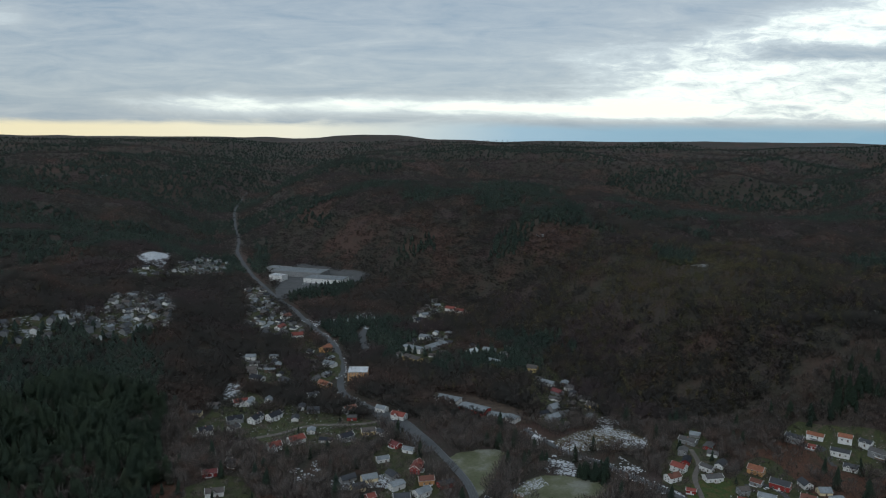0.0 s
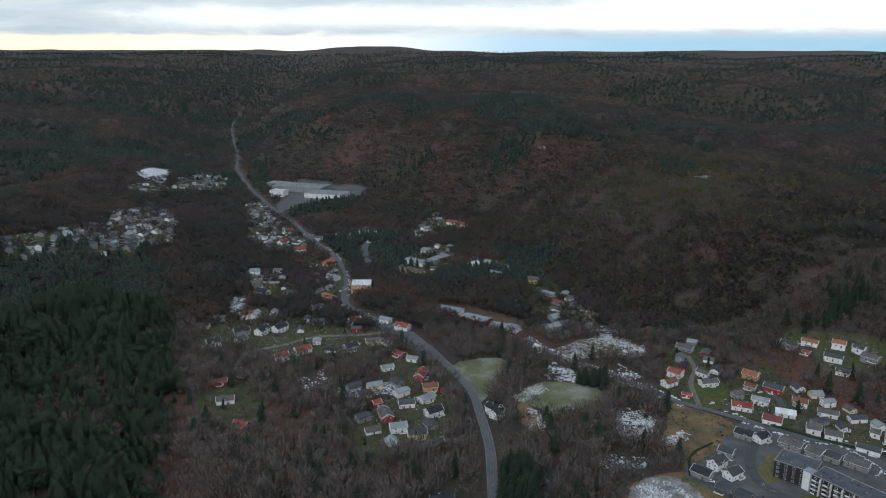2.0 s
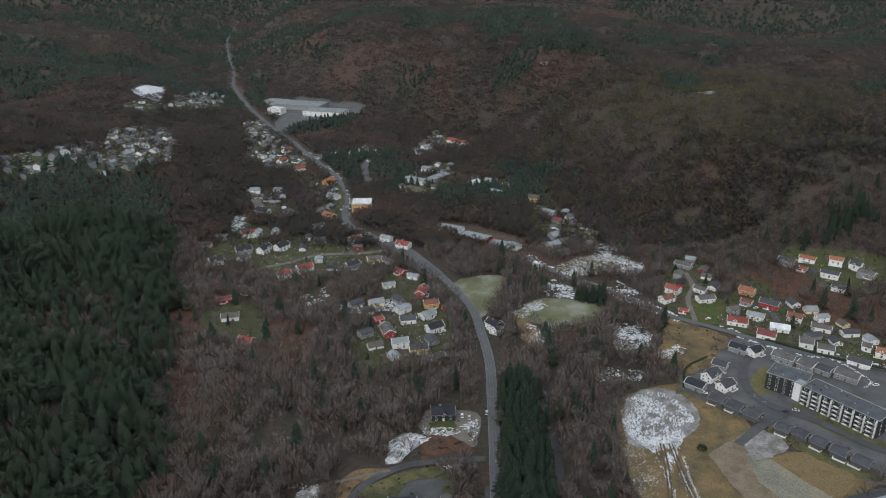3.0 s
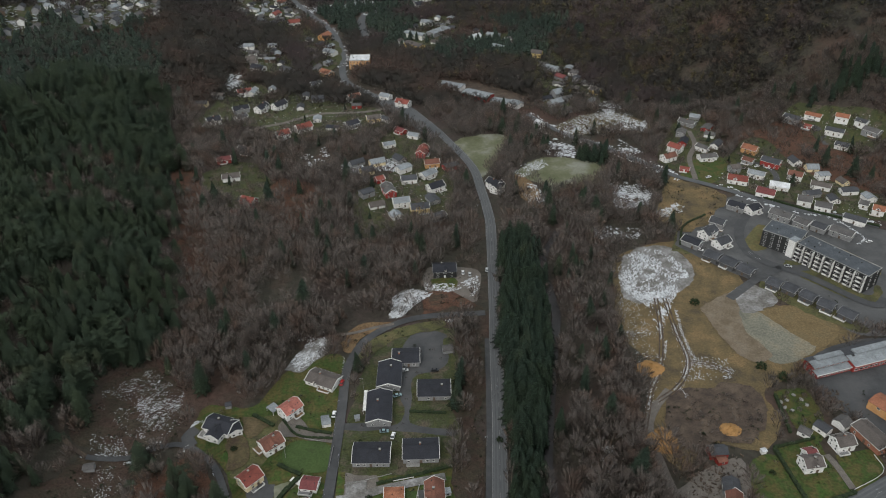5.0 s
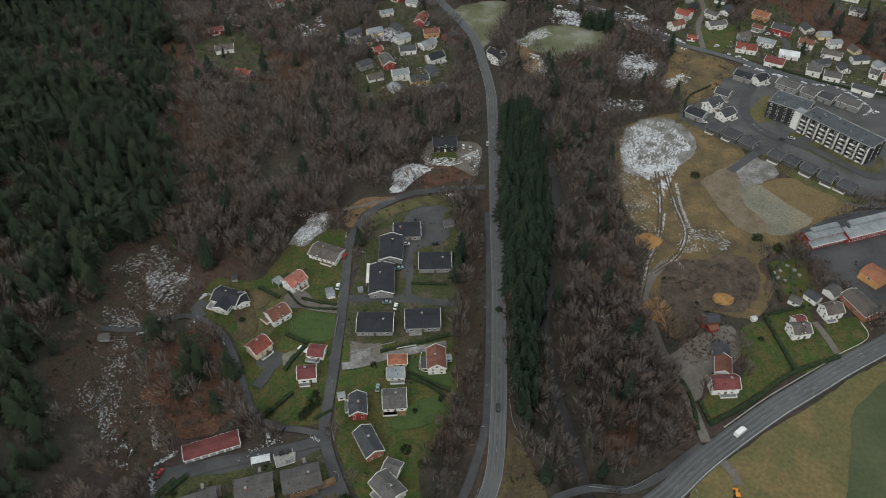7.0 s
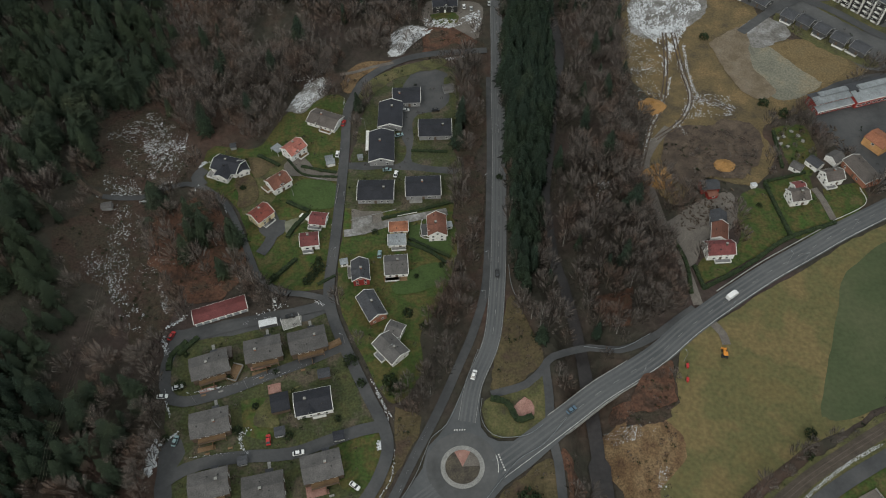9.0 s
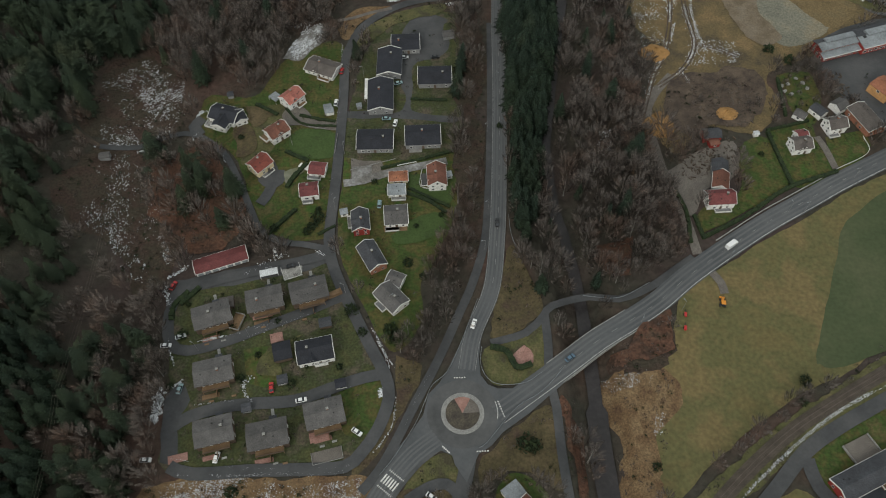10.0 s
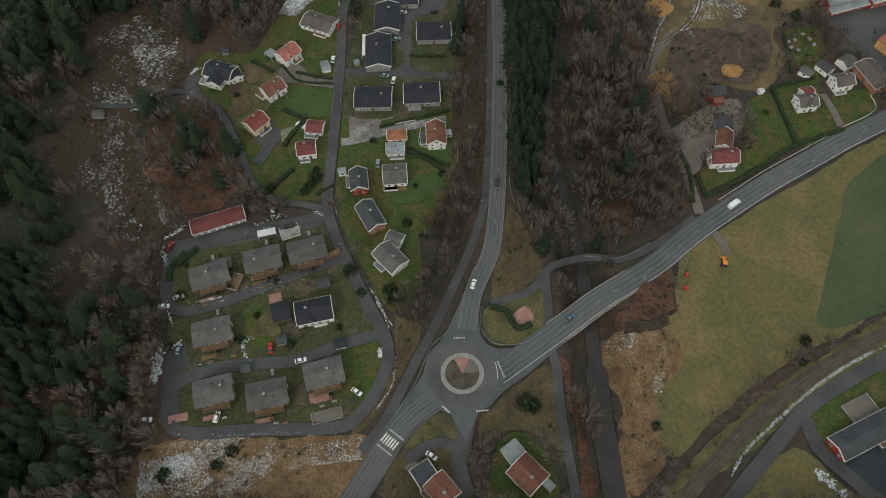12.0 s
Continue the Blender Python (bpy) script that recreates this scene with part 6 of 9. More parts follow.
def ring(name, r0, r1, z0, z1, mat, a0=0, a1=360, label="", category="", kind="structure", parent=None):
    bm = bmesh.new()
    n = max(6, int((a1 - a0) / 6))
    rows = []
    for i in range(n + 1):
        a = radians(a0 + (a1 - a0) * i / n)
        c, s = math.cos(a), math.sin(a)
        rows.append([bm.verts.new((RX + r * c, RY + r * s, z + 0.22)) for r, z in ((r0, z0), (r0, z1), (r1, z1), (r1, z0))])
    for a, b in zip(rows, rows[1:]):
        for k in range(4):
            if r0 > 0.01 or k == 1 or k == 2:
                try:
                    bm.faces.new((a[k], a[(k + 1) % 4], b[(k + 1) % 4], b[k]))
                except ValueError:
                    pass
    bmesh.ops.recalc_face_normals(bm, faces=bm.faces)
    ob = part(name, bm, mat, parent)
    return tagged(ob, label, category, kind=kind) if parent is None else ob


ring("roundabout", 6, 13.2, 0.1, 0.312, "asphalt", label="circular asphalt carriageway of a roundabout", category="road")
clear_line([(RX - 1, RY), (RX + 1, RY)], 17)
island = ring("traffic_island", 6.3, 8.0, 0.2, 0.46, "paving", label="round traffic island with a pale stone apron", category="traffic island", kind="")
ring("planting_bed", 0.02, 6.3, 0.3, 0.62, "dark_stone", 118, 362, parent=island)
ring("red_paving", 0.02, 6.3, 0.3, 0.60, "red_paving", 62, 118, parent=island)
ring("grey_paving", 0.02, 6.3, 0.3, 0.58, "gravel", 2, 62, parent=island)
for r, w in ((12.9, 0.18),):
    ring("edge_line", r, r + w, 0.30, 0.335, "white_line", -10, 20, label="worn white edge line", category="road marking")


def splay(name, pts, mat, z, label, category="road marking"):
    bm = bmesh.new()
    bm.faces.new([bm.verts.new((x, y, z + 0.22)) for x, y in pts])
    for f in bm.faces:
        f.normal_update()
        if f.normal.z < 0:
            f.normal_flip()
    return tagged(part(name, bm, mat), label, category, kind="structure")


splay("road_mouth", [(5, 125.9), (-2.5, 109.9), (-5.3, 105.3), (-9.5, 100.8), (-11.4, 92.6), (-16.1, 85.6), (-20.3, 80.6), (-24.5, 72.4), (-26.6, 67), (-18.7, 68.9), (-13.9, 73.5), (-9.3, 77.7), (-4.8, 79.3), (-0.8, 77.4), (0, 74.3), (4.2, 67.8), (6.4, 73.2), (8.7, 77.9), (13.3, 80.8), (17.8, 85.8), (28, 93), (34.7, 98.7), (44, 106.5), (38.6, 112.6), (33.3, 108.7), (27.9, 104.6), (22.3, 102.7), (16.6, 102.7), (13, 104.4), (10.4, 108.3), (10, 115.4), (11.4, 125.8)], "asphalt_worn", 0.306, "flared asphalt mouths of a roundabout", "road")

# the bridge carries the east road over the river
deck = strip("road", EAST_ROAD, 9.4, "asphalt_worn", 0.3, "asphalt road on a low concrete bridge over the river", "road", lanes=4, clear=4.5, fixed=0.0)
bridge = tagged(new("bridge"), "low concrete road bridge over the dark river", "bridge")
c = dense(EAST_ROAD, 1.0)
span = c[(c[:, 0] > 38) & (c[:, 0] < 72)]
d = np.gradient(span, axis=0)
nrm = np.stack([-d[:, 1], d[:, 0]], 1) / np.linalg.norm(d, axis=1)[:, None]
for side in (-4.85, 4.85):
    bm = bmesh.new()
    rows = [[bm.verts.new((*(p + n * (side + o)), z)) for o, z in ((-0.14, -1.4), (0.14, -1.4), (0.14, 0.66), (-0.14, 0.66))] for p, n in zip(span, nrm)]
    for a, b in zip(rows, rows[1:]):
        for k in range(4):
            bm.faces.new((a[k], a[(k + 1) % 4], b[(k + 1) % 4], b[k]))
    bm.faces.new(rows[0])
    bm.faces.new(rows[-1][::-1])
    bmesh.ops.recalc_face_normals(bm, faces=bm.faces)
    part("edge_beam", bm, "concrete", bridge)
bm = bmesh.new()
rows = [[bm.verts.new((*(p + n * o), z)) for o, z in ((-4.7, -1.0), (4.7, -1.0), (4.7, 0.45), (-4.7, 0.45))] for p, n in zip(span, nrm)]
for a, b in zip(rows, rows[1:]):
    for k in range(4):
        bm.faces.new((a[k], a[(k + 1) % 4], b[(k + 1) % 4], b[k]))
bmesh.ops.recalc_face_normals(bm, faces=bm.faces)
part("deck", bm, "concrete", bridge)

# lane wear and paint
for s in (-2.45, -0.95, 0.95, 2.45):
    strip("wheel_track", MAIN_ROAD[:16], 0.75, "tyre_lane", 0.320, "pale tyre-polished wheel track", "road marking", clear=0, side=s)
    strip("wheel_track", EAST_ROAD, 0.8, "tyre_lane", 0.322, "pale tyre-polished wheel track", "road marking", clear=0, side=s * 1.2 + 0.4, fixed=0.0)
for k, s in enumerate((-3.4, -1.9, -0.6, 1.2, 2.6)):
    strip("wheel_track", WEST_ROAD, 0.7, "tyre_lane", 0.324, "pale tyre-polished wheel track", "road marking", clear=0, side=s)
for s in (-3.2, 3.2):
    strip("edge_line", MAIN_ROAD[:18], 0.12, "faint_line", 0.33, "thin white edge line", "road marking", clear=0, side=s)
strip("edge_line", EAST_ROAD, 0.14, "white_line", 0.33, "thin white edge line", "road marking", clear=0, side=-4.1, fixed=0.0)
strip("kerb", [(112.2, 168), (133.6, 182.1), (147.6, 190.2), (158.4, 196.3), (172, 204)], 0.5, "concrete", 0.42, "pale concrete kerb beside the road", "kerb", clear=0, fixed=0.0)


def dashes(pts, first, last, length, gap, w, lift, name="centre_line", label="broken white centre line", mat="white_line"):
    c = dense(pts, 0.5)
    s = np.concatenate([[0], np.cumsum(np.linalg.norm(np.diff(c, axis=0), axis=1))])
    bm = bmesh.new()
    at = first
    while at < min(last, s[-1] - length):
        q = [np.array([np.interp(at + e, s, c[:, 0]), np.interp(at + e, s, c[:, 1])]) for e in (0, length)]
        t = (q[1] - q[0]) / length
        n = np.array([-t[1], t[0]]) * w / 2
        z = max(0.0, ground_at(*q[0]) if ground_at(*q[0]) > -0.5 else 0.0) + lift + 0.22
        bm.faces.new([bm.verts.new((*p, z)) for p in (q[0] - n, q[1] - n, q[1] + n, q[0] + n)])
        at += length + gap
    return tagged(part(name, bm, mat), label, "road marking", kind="structure")


dashes(MAIN_ROAD, 40, 620, 3, 6, 0.11, 0.336, mat="faint_line")
dashes(EAST_ROAD, 30, 230, 3, 6, 0.11, 0.337, mat="faint_line")


def zebra():
    """Broad white stripes across the western road."""
    c, a = np.array((-22.6, 67.9)), np.array((0.62, 0.785))
    n = np.array((a[1], -a[0]))
    for i in range(6):
        o = c + n * (i - 2.5) * 1.05 - n * 0.4
        q = [o - a * 1.7 - n * 0.27, o + a * 1.7 - n * 0.27, o + a * 1.7 + n * 0.27, o - a * 1.7 + n * 0.27]
        splay("crossing_stripe", [tuple(p) for p in q], "white_line", 0.345, "white zebra crossing stripe")
    for k in (-1, 1):
        for i in range(9):
            o = c + n * (i - 4) * 0.75 + a * k * 3.1
            q = [o - n * 0.22, o + n * 0.22, o + a * k * 0.8]
            splay("crossing_tooth", [tuple(p) for p in q], "white_line", 0.345, "white give-way tooth")


zebra()
for cx, cy, ax, ay, n in ((0.5, 107.2, 1, 0.02, 5), (16.5, 97.5, 0.35, -1, 7), (-4.2, 80.7, 0.6, -0.55, 5), (8.2, 78.8, 1, 0.05, 5)):
    for i in range(n):
        x, y = cx + ax * 0.95 * i, cy + ay * 0.95 * i
        splay("give_way_tooth", [(x - 0.24, y - 0.24), (x + 0.24, y - 0.24), (x + 0.24, y + 0.24), (x - 0.24, y + 0.24)], "white_line", 0.34, "white give-way mark")

# ---- railway ----
RAIL = [(200, 125), (182, 116.7), (163.6, 107.5), (141.7, 96.1), (122.3, 85), (102.9, 70.7), (83.9, 53.8), (70, 40), (50, 16)]
strip("railway_bed", RAIL, 5.2, "ballast", 0.25, "brown ballast bed of a single-track railway", "railway", clear=2)
for s in (-0.75, 0.75):
    strip("rail", RAIL, 0.16, "steel", 0.42, "rusty steel rail", "railway", clear=0, side=s)


def sleepers():
    c = dense(RAIL, 0.5)
    s = np.concatenate([[0], np.cumsum(np.linalg.norm(np.diff(c, axis=0), axis=1))])
    me = bpy.data.meshes.new("sleeper")
    bm = box_bm(-1.25, 1.25, -0.13, 0.13, 0, 0.12)
    bm.to_mesh(me)
    bm.free()
    me.materials.append(M["bark"])
    bed = bpy.data.objects["railway_bed"]
    for at in np.arange(20, min(s[-1] - 10, 200), 0.75):
        x, y = np.interp(at, s, c[:, 0]), np.interp(at, s, c[:, 1])
        x2, y2 = np.interp(at + 0.5, s, c[:, 0]), np.interp(at + 0.5, s, c[:, 1])
        shared("sleeper", me, bed, pose(x, y, ground_at(x, y) + 0.47, 0, 0, math.degrees(math.atan2(y2 - y, x2 - x)) + 90))


sleepers()

# ---- snow ----


def snow(poly, count, lo, hi, seed, label="patches of old snow on the ground", streak=None, lift=0.42):
    """Thin uneven flakes of lying snow, each a low dome of six or seven sides."""
    lo, hi, count = lo * 0.5, hi * 0.42, int(count * 3.0)
    rnd = np.random.RandomState(seed)
    xs, ys = [p[0] for p in poly], [p[1] for p in poly]
    x, y = rnd.uniform(min(xs), max(xs), count * 6), rnd.uniform(min(ys), max(ys), count * 6)
    w = inside(x, y, poly) & (fbm(x / 6 + seed, y / 6, 3) + rnd.normal(0, 0.11, len(x)) > 0.5)
    x, y = x[w][:count], y[w][:count]
    z = height(x, y) + lift + np.maximum(0, np.hypot(x, y) - 420) * 0.0006
    v, f = [], []
    for px, py, pz in zip(x, y, z):
        r, n, b = 0.5 * lo + (hi - 0.5 * lo) * rnd.rand() ** 2.0, rnd.randint(5, 8), len(v)
        turn = rnd.uniform(0, 6.28) if streak is None else radians(streak) + rnd.normal(0, 0.25)
        long = rnd.uniform(1.0, 1.8) if streak is None else rnd.uniform(1.6, 3.6)
        v.append((px, py, pz + 0.05 + 0.05 * r))
        for k in range(n):
            a, q = 2 * math.pi * k / n, r * rnd.uniform(0.55, 1.15)
            u, t = q * math.cos(a) * long, q * math.sin(a)
            v.append((px + u * math.cos(turn) - t * math.sin(turn), py + u * math.sin(turn) + t * math.cos(turn), pz))
        f += [(b, b + 1 + k, b + 1 + (k + 1) % n) for k in range(n)]
    return tagged(new("snow_patches", mesh_of("snow_patches", v, f, "snow")), label, "snow", kind="stuff")


def snow_line(pts, width, count, lo, hi, seed, label="ploughed snow along the road edge", side=0.0):
    c = dense(pts, 1.0)
    d = np.gradient(c, axis=0)
    n = np.stack([-d[:, 1], d[:, 0]], 1) / np.linalg.norm(d, axis=1)[:, None]
    rnd = np.random.RandomState(seed)
    count = int(count * 1.9)
    i = rnd.randint(len(c), size=count)
    gate = fbm(np.arange(len(c)) / 14.0 + seed, np.zeros(len(c)), 2)
    i = i[gate[i] > 0.47]
    t = np.stack([n[:, 1], -n[:, 0]], 1)
    q = c[i] + n[i] * (side + rnd.normal(0, width / 2, len(i)))[:, None] + t[i] * rnd.uniform(-1.5, 1.5, len(i))[:, None]
    z = height(q[:, 0], q[:, 1]) + 0.3
    v, f = [], []
    for (px, py), pz in zip(q, z):
        r, m, b = lo * 0.3 + (hi - lo * 0.3) * 0.6 * rnd.rand() ** 2.2, 6, len(v)
        v.append((px, py, pz + 0.2 + 0.25 * r))
        for k in range(m):
            a = 2 * math.pi * k / m
            v.append((px + r * rnd.uniform(0.6, 1.3) * math.cos(a), py + r * rnd.uniform(0.6, 1.3) * math.sin(a), pz))
        f += [(b, b + 1 + k, b + 1 + (k + 1) % m) for k in range(m)]
    if f:
        tagged(new("snow_bank", mesh_of("snow_bank", v, f, "snow")), label, "snow", kind="stuff")


for place, count, lo, hi, seed in (
    ([(-84.1, 520.9), (-66.9, 527.4), (-59.8, 506.1), (-79.9, 502.8)], 70, 0.8, 3.0, 301),
    ([(-62.2, 525.3), (-33.6, 534.8), (-31.3, 511.3), (-58.8, 509.9)], 90, 0.8, 3.0, 302),
    ([(-224.0, 728.6), (-212.5, 738.1), (-198.6, 695.5), (-211.3, 672.5)], 90, 1.0, 4.0, 303),
    ([(-206.2, 763.2), (-186.9, 771.4), (-180.5, 737.3), (-196.2, 729.6)], 70, 1.0, 4.0, 304),
    ([(82.2, 558.6), (92.9, 569.3), (110.8, 547.4), (108.5, 532.1), (90.8, 534.4)], 90, 0.8, 3.4, 305),
    ([(149.0, 602.9), (179.3, 605.9), (173.9, 582.4), (148.0, 585.2)], 90, 0.8, 3.0, 306),
    ([(123.1, 489.2), (135.2, 486.4), (150.6, 465.5), (143.7, 449.4), (120.6, 449.8)], 170, 0.6, 2.6, 307),
    ([(141.3, 562.9), (147.1, 568.2), (160.9, 541.2), (144.9, 534.4)], 50, 0.8, 3.0, 308),
    ([(139.4, 664.4), (153.6, 640.9), (157.5, 621.3), (147.0, 619.0)], 50, 0.8, 3.0, 309),
    ([(59.8, 490.7), (68.0, 487.3), (74.0, 465.9), (68.6, 455.0)], 40, 0.6, 2.4, 310),
    ([(101.3, 422.8), (113.8, 428.5), (133.7, 422.3), (127.3, 410.3), (101.1, 410.7)], 60, 0.5, 2.0, 311),
    ([(141.9, 441.7), (166.0, 458.7), (171.9, 450.6), (156.4, 436.8)], 60, 0.5, 2.2, 312),
    ([(-117.6, 536.3), (-99.7, 556.8), (-88.5, 520.9), (-107.2, 511.7)], 40, 0.8, 2.6, 313),
    ([(89.6, 646.3), (113.5, 669.2), (109.8, 641.8), (93.5, 635.6)], 40, 0.8, 3.0, 314),
):
    clear_poly(place)
    snow(place, count, lo, hi, seed, "old snow lying on rough ground")
for line_, seed in ((VILLAGE_ROAD, 330), (MAIN_ROAD[17:26], 331)):
    for side in (-4.2, 4.2):
        snow_line(line_, 2.2, 160, 0.6, 2.4, seed + int(side), side=side)

# ---- makers of small things ----


def ragged(bm, x0, x1, y0, y1, z0, z1, seed, amount=0.18, cuts=3):
    """A box with knocked-about faces, for clipped leaves."""
    v = box(bm, x0, x1, y0, y1, z0, z1)
    edges = {e for q in v for e in q.link_edges}
    bmesh.ops.subdivide_edges(bm, edges=list(edges), cuts=cuts, use_grid_fill=True)
    rnd = random.Random(seed)
    for q in bm.verts:
        q.co += Vector((rnd.uniform(-1, 1), rnd.uniform(-1, 1), rnd.uniform(-1, 0.6))) * amount


def hedge(pts, width, tall, label):
    c = dense(pts, 1.4)
    base, k = tagged(new("hedge"), label, "hedge"), 0
    base.location = (c[0][0], c[0][1], ground_at(*c[0]))
    bm = bmesh.new()
    for a, b in zip(c, c[1:]):
        k += 1
        one = bmesh.new()
        L = float(np.linalg.norm(b - a))
        ragged(one, -L * 0.56, L * 0.56, -width / 2, width / 2, 0, tall * random.Random(k).uniform(0.85, 1.1), k, 0.2, 2)
        m = (a + b) / 2
        one.transform(pose(m[0] - c[0][0], m[1] - c[0][1], ground_at(*m) + 0.05 - base.location.z, 0, 0, math.degrees(math.atan2(b[1] - a[1], b[0] - a[0]))))
        tmp = bpy.data.meshes.new("tmp")
        one.to_mesh(tmp)
        one.free()
        bm.from_mesh(tmp)
        bpy.data.meshes.remove(tmp)
    part("leaves", bm, "hedge", base)
    clear_line([tuple(q) for q in pts], 2.5)


def fence(pts, label, mat):
    c = dense(pts, 2.0)
    base = tagged(new("guard_rail" if "rail" in label else "fence"), label, "fence")
    base.location = (c[0][0], c[0][1], ground_at(*c[0]))
    for i, (a, b) in enumerate(zip(c, c[1:])):
        L, m = float(np.linalg.norm(b - a)), (a + b) / 2
        z = max(0.0, ground_at(*m)) - base.location.z + 0.25
        at = pose(m[0] - c[0][0], m[1] - c[0][1], z, 0, 0, math.degrees(math.atan2(b[1] - a[1], b[0] - a[0])))
        bm = box_bm(-L / 2 - 0.02, L / 2 + 0.02, -0.06, 0.06, 0.5, 0.85)
        bm.transform(at)
        part("rail", bm, mat, base)
        if i % 2 == 0:
            bm = box_bm(-L / 2 - 0.06, -L / 2 + 0.06, 0.06, 0.16, -0.8, 0.8)
            bm.transform(at)
            part("post", bm, mat, base)


def car_kit(paint):
    """Body, glass and wheels of a small saloon, along x."""
    bm = box_bm(-2.15, 2.15, -0.88, 0.88, 0.28, 0.86)
    bmesh.ops.bevel(bm, geom=bm.edges[:], offset=0.16, segments=2, affect="EDGES")
    body = bpy.data.meshes.new("body")
    n = len(bm.faces)
    v = [bm.verts.new(p) for p in ((-1.0, -0.62, 1.44), (0.45, -0.62, 1.44), (0.45, 0.62, 1.44), (-1.0, 0.62, 1.44), (-1.0, -0.62, 1.38), (0.45, -0.62, 1.38), (0.45, 0.62, 1.38), (-1.0, 0.62, 1.38))]
    for f in ((0, 1, 2, 3), (4, 7, 6, 5), (0, 4, 5, 1), (1, 5, 6, 2), (2, 6, 7, 3), (3, 7, 4, 0)):
        bm.faces.new([v[i] for i in f])
    bm.to_mesh(body)
    bm.free()
    body.materials.append(M[paint])
    bm = bmesh.new()
    lo = [bm.verts.new(p) for p in ((-1.75, -0.78, 0.85), (1.15, -0.78, 0.85), (1.15, 0.78, 0.85), (-1.75, 0.78, 0.85))]
    hi = [bm.verts.new(p) for p in ((-1.05, -0.62, 1.39), (0.5, -0.62, 1.39), (0.5, 0.62, 1.39), (-1.05, 0.62, 1.39))]
    bm.faces.new(hi)
    for i in range(4):
        bm.faces.new((lo[i], lo[(i + 1) % 4], hi[(i + 1) % 4], hi[i]))
    glass = bpy.data.meshes.new("glazing")
    bm.to_mesh(glass)
    bm.free()
    glass.materials.append(M["pane"])
    bm = bmesh.new()
    bmesh.ops.create_cone(bm, cap_ends=True, segments=14, radius1=0.32, radius2=0.32, depth=0.22, matrix=Matrix.Rotation(radians(90), 4, "X"))
    wheel = bpy.data.meshes.new("wheel")
    bm.to_mesh(wheel)
    bm.free()
    wheel.materials.append(M["rubber"])
    return body, glass, wheel


CAR_KITS = {}


def car(x, y, rot, colour):
    if colour not in CAR_KITS:
        CAR_KITS[colour] = car_kit("car_" + colour)
    body, glass, wheel = CAR_KITS[colour]
    base = tagged(new("car"), f"small {colour} car standing on the asphalt", "car", "parked cars")
    z = max(0.0, ground_at(x, y))
    base.matrix_basis = pose(x, y, z + 0.5, 0, 0, rot)
    shared("body", body, base, Matrix.Identity(4))
    shared("glazing", glass, base, Matrix.Identity(4))
    for wx in (-1.35, 1.35):
        for wy in (-0.8, 0.8):
            shared("wheel", wheel, base, pose(wx, wy, 0.32))


def van(x, y, rot):
    base = tagged(new("delivery_van"), "white delivery van on the bridge road", "van")
    base.matrix_basis = pose(x, y, 0.5, 0, 0, rot)
    bm = box_bm(-3.2, 1.5, -1.05, 1.05, 0.4, 2.7)
    bmesh.ops.bevel(bm, geom=bm.edges[:], offset=0.12, segments=2, affect="EDGES")
    part("body", bm, "car_white", base)
    bm = box_bm(1.45, 2.9, -1.0, 1.0, 0.4, 1.5)
    bmesh.ops.bevel(bm, geom=bm.edges[:], offset=0.2, segments=2, affect="EDGES")
    part("bonnet", bm, "car_white", base)
    bm = bmesh.new()
    q = [bm.verts.new(p) for p in ((1.5, -0.95, 2.45), (1.5, 0.95, 2.45), (2.35, 0.95, 1.5), (2.35, -0.95, 1.5))]
    bm.faces.new(q)
    part("windscreen", bm, "pane", base)
    wheel = CAR_KITS["white"][2]
    for wx in (-2.1, 1.9):
        for wy in (-0.95, 0.95):
            shared("wheel", wheel, base, pose(wx, wy, 0.34))


def terrace(x, y, rot, L, W, mat, label, rail=None, tall=0.35):
    """A raised floor or flat roof beside a house, with rails or low walls on three sides where it has them."""
    base = tagged(new("carport" if "roof" in label or "pergola" in label else "terrace"), label, "terrace")
    base.matrix_basis = pose(x, y, ground_at(x, y) + 0.1, 0, 0, rot)
    if tall > 1.7:
        part("roof", box_bm(-L / 2, L / 2, -W / 2, W / 2, tall, tall + 0.15), mat, base)
        for px in (-L / 2 + 0.15, L / 2 - 0.15):
            for py in (-W / 2 + 0.15, W / 2 - 0.15):
                part("post", box_bm(px - 0.07, px + 0.07, py - 0.07, py + 0.07, -0.6, tall), rail or "timber", base)
    else:
        part("floor", box_bm(-L / 2, L / 2, -W / 2, W / 2, -0.6, tall), mat, base)
        if rail:
            up = tall + (0.9 if tall > 0.55 else 0.3)
            for b in ((-L / 2, L / 2, -W / 2 - 0.1, -W / 2 + 0.04), (-L / 2 - 0.1, -L / 2 + 0.04, -W / 2 + 0.04, W / 2), (L / 2 - 0.04, L / 2 + 0.1, -W / 2 + 0.04, W / 2)):
                part("rail", box_bm(*b, tall - 0.1, up), rail, base)


